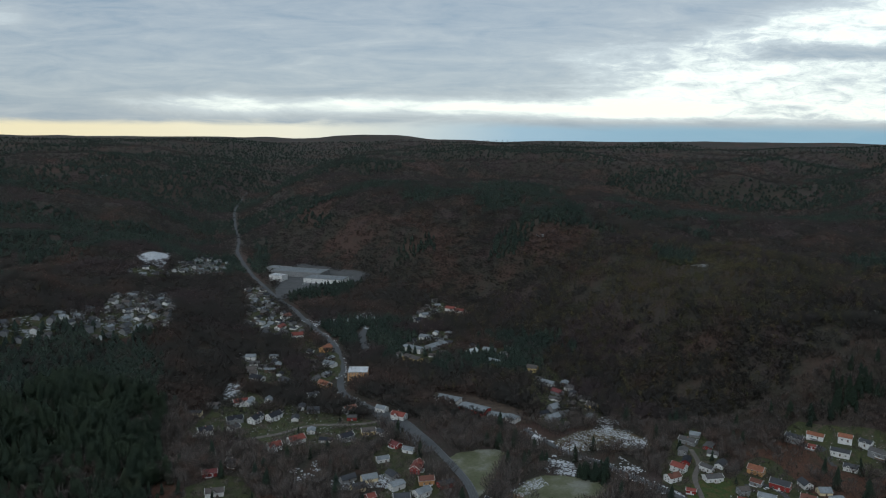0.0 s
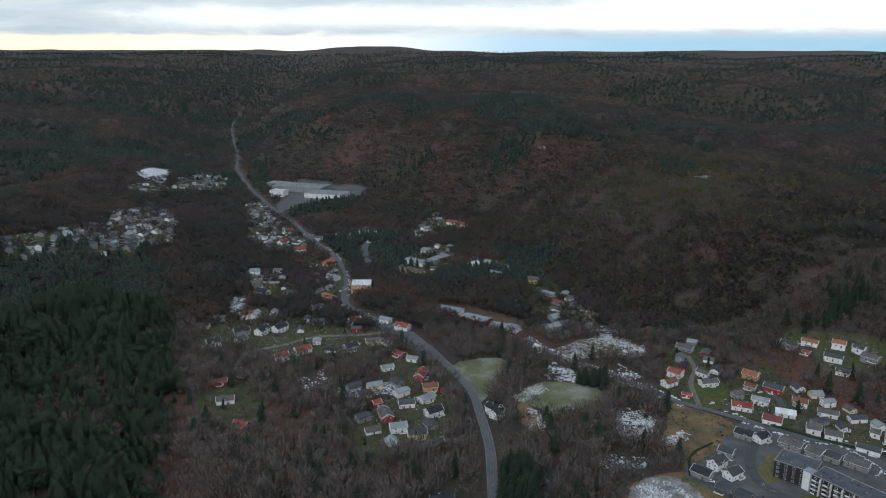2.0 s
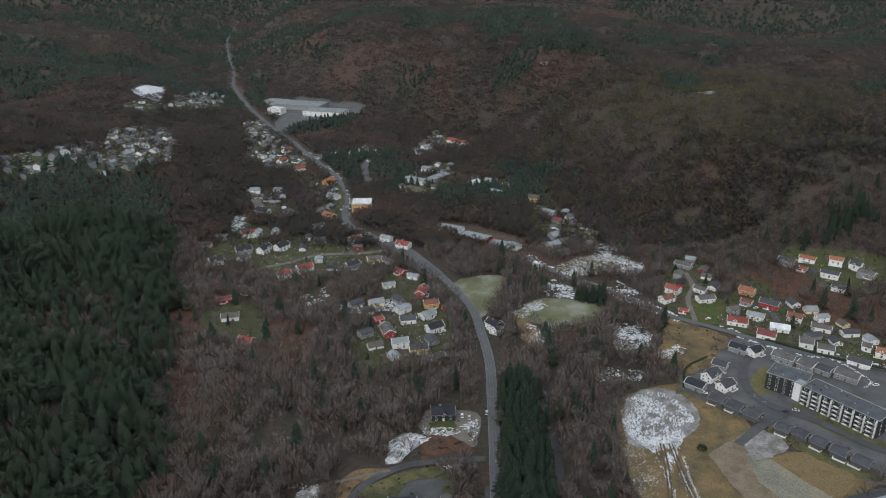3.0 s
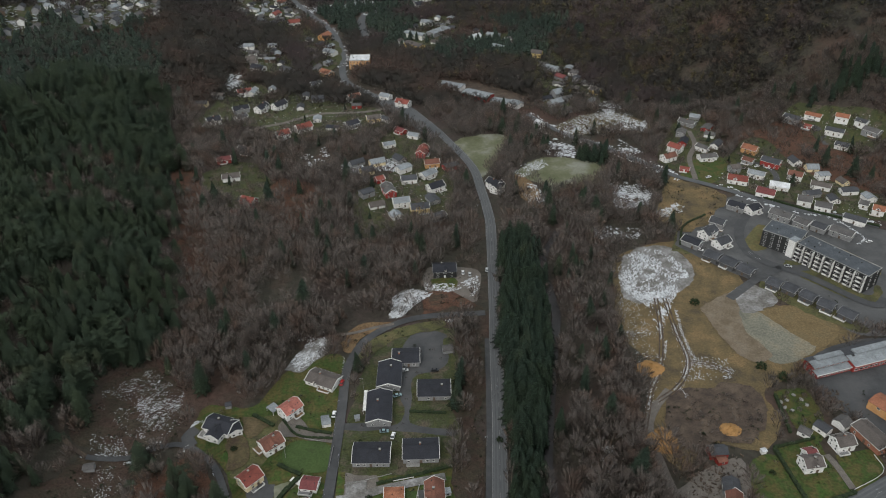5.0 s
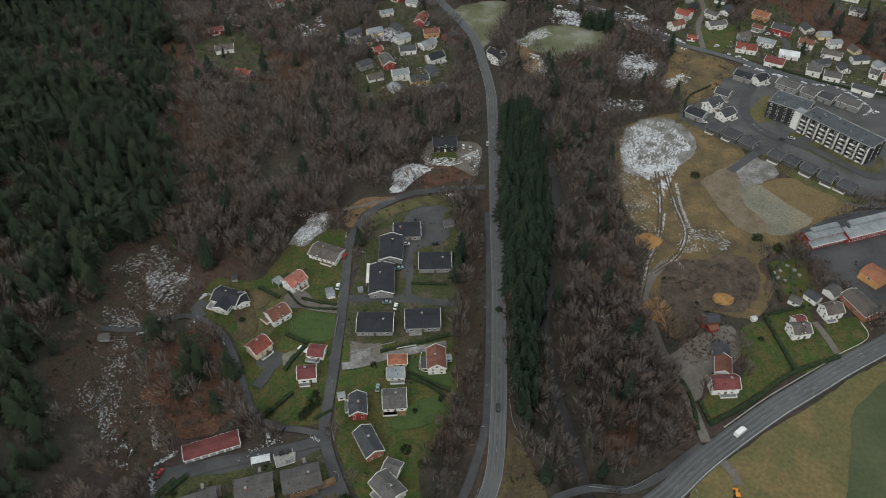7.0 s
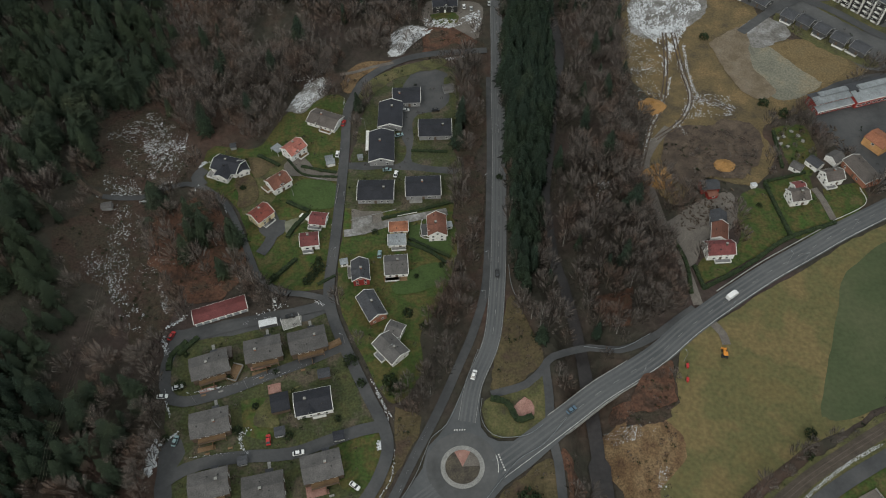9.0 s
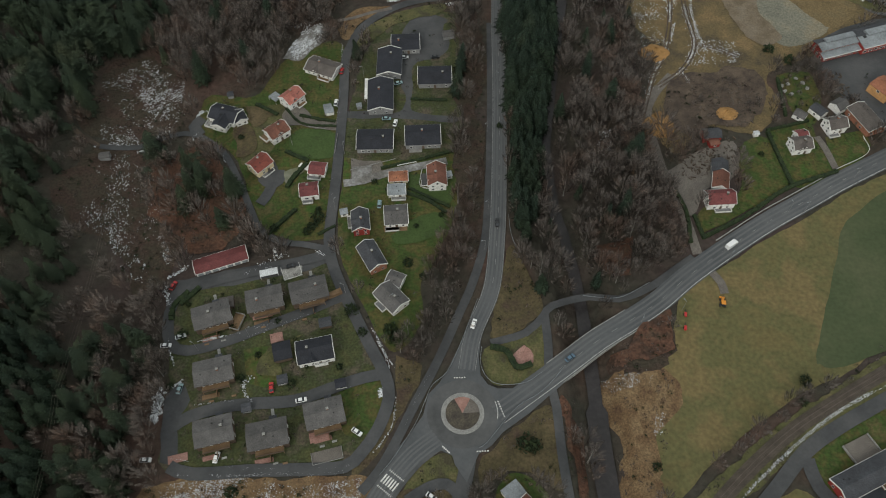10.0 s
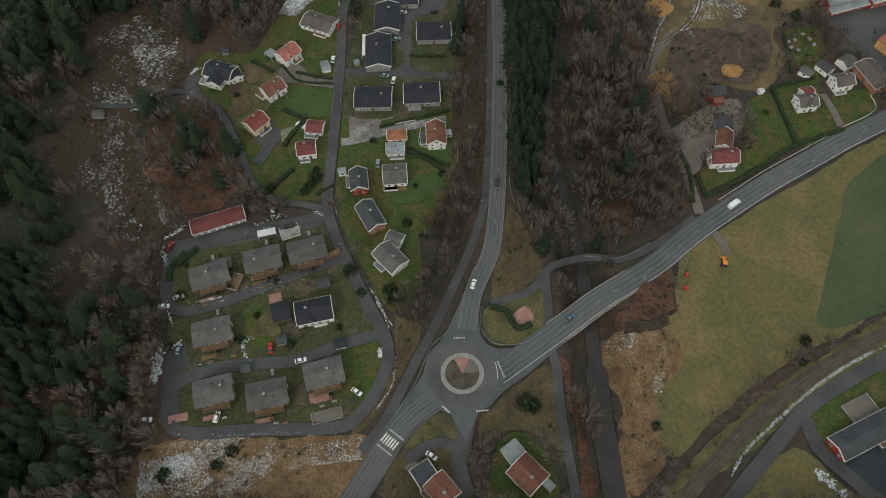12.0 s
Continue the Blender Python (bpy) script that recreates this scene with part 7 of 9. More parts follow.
def heap(x, y, r, h):
    bm = bmesh.new()
    rows, n = [], 22
    for k in range(7):
        q = k / 6
        rows.append([bm.verts.new((r * q * math.cos(a) * (0.85 + 0.3 * float(vnoise(math.cos(a) * 2 + x, math.sin(a) * 2 + y))), r * q * math.sin(a) * (0.7 + 0.3 * float(vnoise(math.cos(a) * 2 + 9, math.sin(a) * 2 + x))),
                                   h * (1 - q) ** 1.1 * (0.75 + 0.5 * float(vnoise(a * 2 + x, q * 4))) - (0.4 if k == 6 else 0))) for a in np.linspace(0, 2 * math.pi, n, endpoint=False)])
    for a, b in zip(rows, rows[1:]):
        for i in range(n):
            bm.faces.new((a[i], b[i], b[(i + 1) % n], a[(i + 1) % n]))
    bmesh.ops.remove_doubles(bm, verts=bm.verts, dist=0.01)
    bmesh.ops.recalc_face_normals(bm, faces=bm.faces)
    ob = tagged(part("sand_mound", bm, "sand"), "orange sand mound on the building ground", "mound")
    ob.location = (x, y, ground_at(x, y) + 0.25)


def debris(poly, count, seed, label="splintered wood, stones and rubbish on churned ground"):
    """Loose planks and stones strewn over the ground."""
    rnd = np.random.RandomState(seed)
    xs, ys = [p[0] for p in poly], [p[1] for p in poly]
    x, y = rnd.uniform(min(xs), max(xs), count * 3), rnd.uniform(min(ys), max(ys), count * 3)
    w = inside(x, y, poly)
    x, y = x[w][:count], y[w][:count]
    for mat, pick in (("bark", 0), ("dark_stone", 1), ("mud", 2)):
        bm = bmesh.new()
        for k, (px, py) in enumerate(zip(x, y)):
            if k % 3 == pick:
                one = bmesh.new()
                L = rnd.uniform(0.4, 2.6) if pick != 1 else rnd.uniform(0.3, 0.9)
                q = box(one, -L / 2, L / 2, -rnd.uniform(0.1, 0.3), rnd.uniform(0.1, 0.35), -0.2, rnd.uniform(0.15, 0.5))
                m = pose(px, py, ground_at(px, py) + 0.35, rnd.uniform(-12, 12), rnd.uniform(-14, 14), rnd.uniform(0, 180))
                v = [bm.verts.new(m @ c.co) for c in q]
                for f in ((0, 1, 3, 2), (4, 6, 7, 5), (0, 4, 5, 1), (2, 3, 7, 6), (0, 2, 6, 4), (1, 5, 7, 3)):
                    bm.faces.new([v[i] for i in f])
                one.free()
        tagged(part("debris", bm, mat), label, "debris", kind="stuff")


def boulder(x, y, r):
    bm = bmesh.new()
    bmesh.ops.create_icosphere(bm, subdivisions=2, radius=r)
    for v in bm.verts:
        v.co *= 0.8 + 0.4 * noise.noise(v.co * 0.9 + Vector((x, y, 0)))
        v.co.z *= 0.6
    ob = tagged(part("boulder", bm, "concrete"), "pale boulder on a garden lawn", "boulder", "garden boulders")
    ob.location = (x, y, ground_at(x, y) + 0.4)


def street_lamp(x, y):
    base = tagged(new("street_lamp"), "slim grey street lamp beside the road", "street lamp", "street lamps")
    base.matrix_basis = pose(x, y, max(0.0, ground_at(x, y)), 0, 0, (x * 13) % 360)
    bm = bmesh.new()
    bmesh.ops.create_cone(bm, cap_ends=True, segments=8, radius1=0.08, radius2=0.04, depth=7.6, matrix=Matrix.Translation((0, 0, 3.8)))
    p = part("pole", bm, "grey", base)
    part("arm", box_bm(-0.05, 1.4, -0.04, 0.04, 7.5, 7.6), "grey", base)
    part("lantern", box_bm(1.0, 1.75, -0.16, 0.16, 7.42, 7.56), "grey_sheet", base)


def power_line(poles):
    for x, y in poles:
        base = tagged(new("power_pole"), "wooden power pole in a forest clearing", "pole", "power poles")
        base.location = (x, y, ground_at(x, y))
        bm = bmesh.new()
        bmesh.ops.create_cone(bm, cap_ends=True, segments=8, radius1=0.16, radius2=0.11, depth=11.6, matrix=Matrix.Translation((0, 0, 5.2)))
        part("pole", bm, "bark", base)
        part("crossarm", box_bm(-1.3, 1.3, -0.08, 0.08, 10.4, 10.6), "bark", base)
    for s in (-1.1, 0.0, 1.1):
        cu = bpy.data.curves.new("cable", "CURVE")
        cu.dimensions, cu.bevel_depth = "3D", 0.03
        cu.materials.append(M["steel"])
        pts = []
        for (ax, ay), (bx, by) in zip(poles, poles[1:]):
            za, zb = ground_at(ax, ay) + 10.7, ground_at(bx, by) + 10.7
            pts += [(ax + s + (bx - ax) * t, ay + (by - ay) * t, za + (zb - za) * t - 8 * t * (1 - t)) for t in np.linspace(0, 1, 10)]
        sp = cu.splines.new("POLY")
        sp.points.add(len(pts) - 1)
        for q, p in zip(sp.points, pts):
            q.co = (*p, 1)
        tagged(new("power_cable", cu), "thin sagging power cable over the forest", "cable", "power cables")
    clear_line(poles, 3.2)


def digger(x, y, rot):
    base = tagged(new("tractor"), "orange tractor standing on the field", "tractor")
    base.matrix_basis = pose(x, y, ground_at(x, y) + 0.15, 0, 0, rot)
    for n, b, m in (("bonnet", (0.2, 2.2, -0.5, 0.5, 0.8, 1.6), "digger_orange"), ("chassis", (-1.6, 2.0, -0.45, 0.45, 0.5, 0.9), "rubber"), ("cab", (-1.5, 0.2, -0.8, 0.8, 0.9, 2.4), "pane"), ("roof", (-1.6, 0.3, -0.9, 0.9, 2.4, 2.6), "digger_orange"), ("bucket", (2.4, 3.1, -1.1, 1.1, 0.1, 0.8), "digger_orange")):
        bm = box_bm(*b)
        bmesh.ops.bevel(bm, geom=bm.edges[:], offset=0.08, segments=1, affect="EDGES")
        part(n, bm, m, base)
    wheel = CAR_KITS["white"][2]
    for wx, wy, s in ((-1.0, -0.95, 2.3), (-1.0, 0.95, 2.3), (1.6, -0.85, 1.5), (1.6, 0.85, 1.5)):
        shared("wheel", wheel, base, pose(wx, wy, 0.32 * s) @ Matrix.Scale(s, 4))


def implement(x, y, rot):
    base = tagged(new("farm_implement"), "small red farm implement on the field edge", "implement")
    base.matrix_basis = pose(x, y, ground_at(x, y) + 0.15, 0, 0, rot)
    part("frame", box_bm(-1.2, 1.2, -0.15, 0.15, 0.5, 0.75), "car_red", base)
    part("hopper", box_bm(-0.9, 0.9, -0.5, 0.5, 0.75, 1.2), "car_red", base)
    part("drawbar", box_bm(1.2, 2.6, -0.08, 0.08, 0.45, 0.6), "rubber", base)
    for wy in (-0.6, 0.6):
        shared("wheel", CAR_KITS["white"][2], base, pose(0, wy, 0.32))


def bush_mesh(seed):
    rnd = np.random.RandomState(seed)
    v, f = [], []
    for _ in range(170):
        d = rnd.normal(size=3)
        d[2] = abs(d[2])
        d = d / np.linalg.norm(d) * rnd.uniform(0.55, 1.0)
        q = d[None] + rnd.normal(size=(3, 3)) * 0.16
        f.append((len(v), len(v) + 1, len(v) + 2))
        v += [tuple(p) for p in q]
    return mesh_of("leaves", v, f, "hedge")


BUSH_MESHES = [bush_mesh(s) for s in range(4)]


def bush(x, y, r):
    base = tagged(new("evergreen_bush"), "dark evergreen shrub in a garden", "bush", "garden shrubs")
    base.matrix_basis = pose(x, y, ground_at(x, y), 0, 0, (x * 29) % 360) @ Matrix.Diagonal((r, r, r * 1.1, 1))
    shared("leaves", BUSH_MESHES[int(abs(x) * 3) % 4], base, Matrix.Identity(4))



snow([(-171.3, 263.5), (-153.3, 283.9), (-132.5, 267.5), (-127, 243.3), (-135.1, 236.3), (-149.9, 238), (-168.2, 253.5)], 520, 0.12, 0.55, 1, "snow lying between brush on the cleared slope", streak=30)
snow([(-153.7, 263.5), (-133.2, 263.7), (-127.8, 245.1), (-147.5, 239)], 240, 0.15, 0.6, 2, "snow lying between brush on the cleared slope", streak=30)
snow([(-165.7, 237.3), (-153.6, 237.6), (-143.7, 226.1), (-154, 221.8), (-163.9, 228.8)], 120, 0.2, 0.8, 3, "patches of old snow on the ground")
snow([(-163.6, 219.1), (-148.6, 220.1), (-139.4, 173.4), (-154.8, 175.3), (-162.4, 184.9), (-156.2, 194.9)], 330, 0.12, 0.7, 4, "snow along a cut strip")
snow([(-148.3, 179.2), (-133.8, 165.4), (-122.1, 154.1), (-122.2, 148.5), (-136.1, 154.2), (-146.3, 170.5)], 230, 0.12, 0.65, 5, "snow along a cut strip")
snow([(-146, 215), (-136, 212), (-126, 190), (-130, 172), (-139, 170)], 110, 0.1, 0.5, 409, "thin snow between brush")
snow([(-132.2, 181.3), (-125.2, 176.8), (-117.8, 162.3), (-119.6, 159.6), (-128.3, 173.9)], 110, 0.2, 0.7, 6, "patches of old snow on the ground")
snow([(-110.4, 65.7), (-95.1, 69.5), (-73.1, 70.3), (-56.7, 67.1), (-32.9, 69.8), (-32.5, 61.9), (-56, 59.2), (-70.7, 51.8), (-81.8, 48.2), (-108.9, 48.5)], 2700, 0.10, 0.46, 7, "patchy snow over dead grass")
snow([(-109.6, 61.8), (-94.4, 65.5), (-83, 55.7), (-91.5, 48.3), (-108.9, 48.5)], 1200, 0.12, 0.5, 8, "patchy snow over dead grass")
snow([(-98.5, 314.7), (-89.8, 315.7), (-75.8, 313.0), (-66.2, 321.5), (-65.7, 316.5), (-75.1, 306.5), (-88.7, 307.5)], 110, 0.3, 0.9, 401, "snow between trees on a slope")
snow([(-33, 327), (-31.8, 348), (-21.2, 355.7), (-8.6, 350.2), (-18.7, 339.6), (-26.0, 328.6)], 300, 0.4, 1.5, 402, "snow on bare rock", streak=50)
snow([(-14.7, 361.9), (-13.9, 354.7), (1.8, 352.0), (10.3, 356.9), (14.0, 345.1), (19.7, 357.0), (19.0, 369.3), (8, 361)], 190, 0.3, 1.1, 403, "snow round a gravel drive", streak=10)
snow_line([(0.5, 325.1), (8, 326.4), (17.4, 327.8)], 1.6, 110, 0.4, 1.2, 404)
snow_line([(-163.0, 223.9), (-152.4, 224.1), (-141.4, 228.7), (-136.6, 233.8), (-127.9, 237.6)], 0.8, 260, 0.3, 1.0, 405)
snow_line([(-156.0, 217.2), (-144.7, 222.4), (-139, 226)], 1.2, 120, 0.3, 1.0, 406)
snow([(107.7, 379.6), (105.0, 359.5), (108.3, 348.1), (116.9, 336.9), (133.9, 344.0), (138, 352), (120, 346), (111, 356), (112, 378)], 330, 0.3, 1.0, 407, "trodden snow round a gravel spread", streak=110)
snow([(102.4, 351.9), (99.3, 319.6), (99.8, 287.9), (105.6, 270.6), (114.6, 299.9), (118.2, 333.3)], 200, 0.2, 0.7, 408, "patches of old snow on the ground")
snow([(-81.8, 288.1), (-75.6, 298.3), (-67.9, 310.9), (-63, 304.3), (-70.5, 289.9), (-78.4, 282)], 200, 0.3, 1, 9, "snow on bare rock")
snow([(-83.5, 289), (-75.1, 308.8), (-65.3, 310.9), (-65.4, 301.8), (-77.3, 286.7)], 220, 0.4, 1.2, 10, "snow on bare rock")
snow([(-31.9, 331.4), (-21.3, 351.3), (-14.8, 348.6), (-17.9, 338.5), (-27.1, 328.9)], 160, 0.3, 1, 11, "snow on bare rock")
snow([(68.2, 230.4), (76.2, 231.9), (75.8, 218.3), (69, 215.1)], 90, 0.3, 0.9, 12, "patches of old snow on the ground")
snow([(55.9, 107.7), (68.3, 108.4), (77.2, 110.6), (73.9, 103.3), (59.5, 101.8)], 130, 0.15, 0.5, 13, "patches of old snow on the ground")
snow([(74.4, 92.6), (78.1, 92.5), (75.1, 83.9), (72.1, 84)], 50, 0.15, 0.5, 14, "patches of old snow on the ground")
snow([(106.2, 368.5), (118.3, 393.5), (136.2, 400), (148.5, 383.4), (149.6, 367.9), (134.8, 350.5), (119.4, 342.2), (107.8, 350.8)], 700, 0.3, 1.4, 15, "snow over spread gravel", streak=75)
snow([(118, 350.7), (138.9, 353.3), (126, 328.5), (117.5, 313.2), (116.3, 328.6)], 200, 0.3, 1.2, 16, "snow in the wheel ruts", streak=100)
snow([(101.1, 350.9), (117.5, 334), (108.3, 294.1), (101.8, 291.8), (95.5, 313.4)], 160, 0.2, 0.7, 17, "patches of old snow on the ground")
snow([(123.4, 293.9), (152.9, 291.2), (145, 275.8), (121.2, 274)], 160, 0.2, 0.8, 18, "patches of old snow on the ground")
snow([(121.1, 489.3), (136.4, 491.7), (149.5, 465.6), (132.2, 451.3), (121, 455.5)], 200, 0.5, 1.6, 19, "patches of old snow on the ground")
snow([(97.9, 425.1), (120, 429.9), (119.5, 417.6), (99, 408.7)], 90, 0.4, 1.2, 20, "patches of old snow on the ground")
snow([(140.4, 443.3), (167.7, 457.1), (169, 446.7), (144.9, 437.1)], 110, 0.4, 1.4, 21, "patches of old snow on the ground")
snow([(78.3, 564.2), (105.6, 558.2), (104.4, 534.2), (82.2, 537.7)], 150, 0.5, 1.6, 22, "patches of old snow on the ground")
snow([(95.2, 586.3), (122, 619.6), (153.8, 627.8), (177.2, 596.4), (169.8, 584.8), (135.4, 609.4), (105.6, 574.7)], 300, 0.4, 1.8, 23, "snow on a brown meadow")
snow([(-80, 525.7), (-66.6, 525.5), (-57.3, 492.5), (-73.5, 483.9)], 160, 0.4, 1.4, 24, "patches of old snow on the ground")
snow([(-61.2, 525.4), (-40.2, 534.9), (-35, 520), (-56.7, 513.7)], 120, 0.4, 1.4, 25, "patches of old snow on the ground")
snow([(56, 519.8), (76.6, 527.7), (82.1, 517.8), (63.8, 508.3)], 60, 0.6, 1.8, 26, "frost on the meadow")
snow([(56.1, 473.1), (69.8, 483), (72.8, 461.9), (63.9, 448.4)], 90, 0.3, 1.1, 27, "patches of old snow on the ground")
snow([(-230, 695), (-217, 733.4), (-203.5, 698.7), (-218.2, 668.7)], 90, 0.6, 2, 28, "patches of old snow on the ground")
snow([(-204.2, 754.7), (-171.7, 771.1), (-152.9, 728.6), (-186.8, 726.2)], 90, 0.6, 2.2, 29, "patches of old snow on the ground")
snow([(-216.4, 592), (-212, 622.8), (-211.7, 592.7)], 30, 0.6, 1.8, 30, "patches of old snow on the ground")
snow([(-14, 346.8), (-29.8, 326.2), (-19.2, 352.5)], 60, 0.4, 1.2, 31, "patches of old snow on the ground")
snow([(-128.3, 1008.3), (-78.6, 1039.7), (-66.7, 977.9), (-110.3, 949.8)], 260, 1.2, 3.2, 32, "snow-covered works yard")
snow([(-179.3, 978.6), (-127.3, 999.1), (-127.8, 969.6), (-167.9, 955.7)], 110, 1, 2.6, 33, "patches of old snow on the ground")
snow([(-238.5, 830.4), (-193.6, 806.7), (-203.4, 792.3), (-226.8, 809.2)], 60, 0.8, 2.4, 34, "patches of old snow on the ground")
snow([(-271, 1321.4), (-152.8, 1269.2), (-173.4, 1200), (-240.4, 1208.7)], 60, 1.5, 4, 35, "snow in the factory yard")
snow([(-95.2, 949.7), (-83.9, 949.6), (-81.8, 860.9), (-90.8, 860.9)], 50, 1, 2.5, 36, "patches of old snow on the ground")
snow([(134, 648.3), (159.8, 655.4), (173.5, 600.8), (138.1, 600.9)], 160, 0.6, 2, 37, "patches of old snow on the ground")
snow([(-227.6, 818.7), (-189, 822.2), (-157.6, 739.8), (-197.9, 731.2)], 126, 0.8, 2.4, 38, "snow in small gardens", streak=10)
snow([(-49.2, 984.1), (-11.5, 1102.2), (5.3, 1057.6), (-28.6, 961.2)], 98, 0.8, 2.4, 39, "snow in small gardens", streak=10)
snow([(-29.6, 913.4), (10.4, 928.5), (12.8, 848.7), (-20.4, 812.4), (-55.1, 812.7), (-45.9, 872.1)], 126, 0.8, 2.4, 40, "snow in small gardens", streak=10)
snow([(35.8, 864.4), (86.4, 859.3), (78.6, 824.1), (42.6, 833)], 70, 0.8, 2.4, 41, "snow in small gardens", streak=10)
snow([(103.5, 756), (128.3, 737.5), (154.4, 671.2), (135.8, 644.7), (105.4, 700)], 140, 0.8, 2.4, 42, "snow in small gardens", streak=10)
snow([(96.3, 664), (117.9, 668.4), (112.4, 625.4), (91.2, 631.1)], 56, 0.8, 2.4, 43, "snow in small gardens", streak=10)
snow([(-160.8, 843.6), (-125, 838.9), (-111.6, 757.8), (-136, 736)], 84, 0.8, 2.4, 44, "snow in small gardens", streak=10)
snow([(123.7, 480.5), (148.5, 488.8), (152.9, 471.4), (135.3, 447.3), (120.2, 451.5)], 420, 0.4, 1.5, 45, "patches of old snow on the ground")
snow([(96.3, 595.7), (124.6, 619.6), (155.6, 624), (180.2, 598.7), (169.3, 582.5), (130.3, 579.9), (105.6, 574.7)], 380, 0.4, 1.4, 46, "thin snow in strips on a brown meadow", streak=-20)
snow([(50.5, 508.2), (77.2, 532.7), (82.1, 517.8), (58.5, 498.5)], 160, 0.4, 1.4, 47, "frost on the meadow")
snow_line([(-108.5, 106.0), (-103.0, 107.1)], 1.4, 112, 0.5, 1.1, 400, "crusts of ploughed snow beside the street")
snow_line([(-111.0, 101.4), (-111.3, 94.3), (-111.0, 86.7), (-111.9, 83.9)], 1.6, 240, 0.5, 1.2, 401, "crusts of ploughed snow beside the street")
snow_line([(-104.6, 73.0), (-100.9, 71.8), (-91.7, 71.2), (-81.6, 71.1), (-67.5, 71.4)], 0.7, 144, 0.25, 0.7, 402, "crusts of ploughed snow beside the street")
snow_line([(-101.9, 124.5), (-89.8, 126.1), (-83.3, 127.8)], 0.5, 96, 0.25, 0.6, 403, "crusts of ploughed snow beside the street")
snow_line([(-77.9, 129.9), (-70.3, 132.4), (-63.7, 134.6)], 0.6, 96, 0.25, 0.6, 404, "crusts of ploughed snow beside the street")
snow_line([(-117.0, 150.7), (-116.9, 145.3), (-114.3, 131.0)], 0.8, 128, 0.3, 0.8, 405, "crusts of ploughed snow beside the street")
snow_line([(-116.7, 152.0), (-113.8, 156.7), (-109.9, 161.6)], 1.2, 144, 0.4, 1.0, 406, "crusts of ploughed snow beside the street")
snow_line([(-56.5, 165.0), (-53.5, 163.5), (-50.9, 161.2)], 0.8, 64, 0.4, 0.9, 407, "crusts of ploughed snow beside the street")
snow_line([(-123.2, 237.7), (-120.9, 246.4), (-118.9, 247.5)], 1.0, 96, 0.4, 1.0, 408, "crusts of ploughed snow beside the street")
snow_line([(-105.0, 218.8), (-102.1, 208.7), (-99.6, 200.5)], 0.5, 64, 0.2, 0.6, 409, "crusts of ploughed snow beside the street")
snow_line([(-163.6, 224.9), (-156.8, 224.3), (-148.3, 225.8), (-136.4, 231.6)], 0.6, 176, 0.25, 0.7, 410, "crusts of ploughed snow beside the street")
snow_line([(-43.3, 102.4), (-35.3, 111.5)], 0.5, 48, 0.2, 0.6, 411, "crusts of ploughed snow beside the street")
snow([(122.7, 55.0), (126.3, 55.0), (126.3, 57.4), (122.7, 57.4)], 9, 0.4, 1.5, 500, "heap of ploughed snow beside a drive")
snow([(124.1, 52.9), (127.7, 52.9), (127.7, 55.3), (124.1, 55.3)], 9, 0.4, 1.5, 501, "heap of ploughed snow beside a drive")
snow([(126.2, 50.8), (129.8, 50.8), (129.8, 53.2), (126.2, 53.2)], 9, 0.4, 1.5, 502, "heap of ploughed snow beside a drive")
snow([(128.7, 47.6), (132.3, 47.6), (132.3, 50.0), (128.7, 50.0)], 9, 0.4, 1.5, 503, "heap of ploughed snow beside a drive")
snow_line([(-110.5, 103.3), (-111.1, 96.5), (-111.1, 88.8), (-111.7, 83.9)], 1.6, 260, 0.5, 1.2, 520, "snow bank heaped along the turning area")
snow_line([(-101.6, 72.6), (-92.4, 71.5), (-77.2, 71.3), (-65.2, 71.6), (-55.1, 71.9)], 0.5, 150, 0.2, 0.6, 521, "crusts of ploughed snow beside the street")
snow_line([(-100.6, 77.4), (-77.6, 74), (-49.2, 73.4), (-38.8, 75.3)], 0.35, 110, 0.2, 0.55, 48, "thin ploughed snow along the street edge")
snow_line([(-100.6, 97.4), (-83, 99.1), (-70.3, 99), (-59.6, 97.7), (-38.8, 104.2)], 0.35, 110, 0.2, 0.55, 49, "thin ploughed snow along the street edge")
snow_line([(-98.9, 124.3), (-82.5, 127.5), (-59.5, 135.7)], 0.35, 110, 0.2, 0.55, 50, "thin ploughed snow along the street edge")
snow_line([(-37.9, 145.2), (-33.3, 129.2), (-23.2, 112.8)], 0.35, 110, 0.2, 0.55, 51, "thin ploughed snow along the street edge")
snow_line([(-112.9, 135.5), (-111.6, 123), (-108.1, 114.5)], 0.35, 110, 0.2, 0.55, 52, "thin ploughed snow along the street edge")
snow_line([(-49.2, 73), (-33.2, 75.9), (-23.4, 87.3), (-21.6, 98.3)], 0.35, 110, 0.2, 0.55, 53, "thin ploughed snow along the street edge")
snow_line([(162.2, 103), (140.7, 92.3), (125.9, 82.8), (113.5, 73.7), (101.4, 63.8), (96.2, 57.5)], 0.4, 420, 0.15, 0.42, 54, "snow along the lane edge")
snow_line([(161.9, 102.1), (140.5, 91.5), (125.7, 82), (113.3, 72.8), (101.2, 63), (96, 56.7)], 0.3, 300, 0.15, 0.4, 55, "snow along the lane edge")
snow([(-28.5, 103.4), (-25.6, 103.8), (-25, 100.6), (-28, 99.7)], 90, 0.3, 0.9, 56, "heap of ploughed snow")
snow([(-451.3, 729.2), (-426.4, 764.4), (-407.2, 746.7), (-403.3, 728.5), (-438.3, 698.9)], 150, 1, 3.6, 57, "snow between far houses", streak=8)
snow([(-420, 762.6), (-416.8, 839.1), (-395, 818.4), (-417.2, 885.8), (-421.6, 972.6), (-388.8, 1013.6), (-338.8, 896.8), (-326.4, 842.9), (-349.6, 791.6), (-373, 748.6), (-385, 766.3), (-409.2, 744.8)], 520, 1, 3.6, 58, "snow between far houses", streak=8)
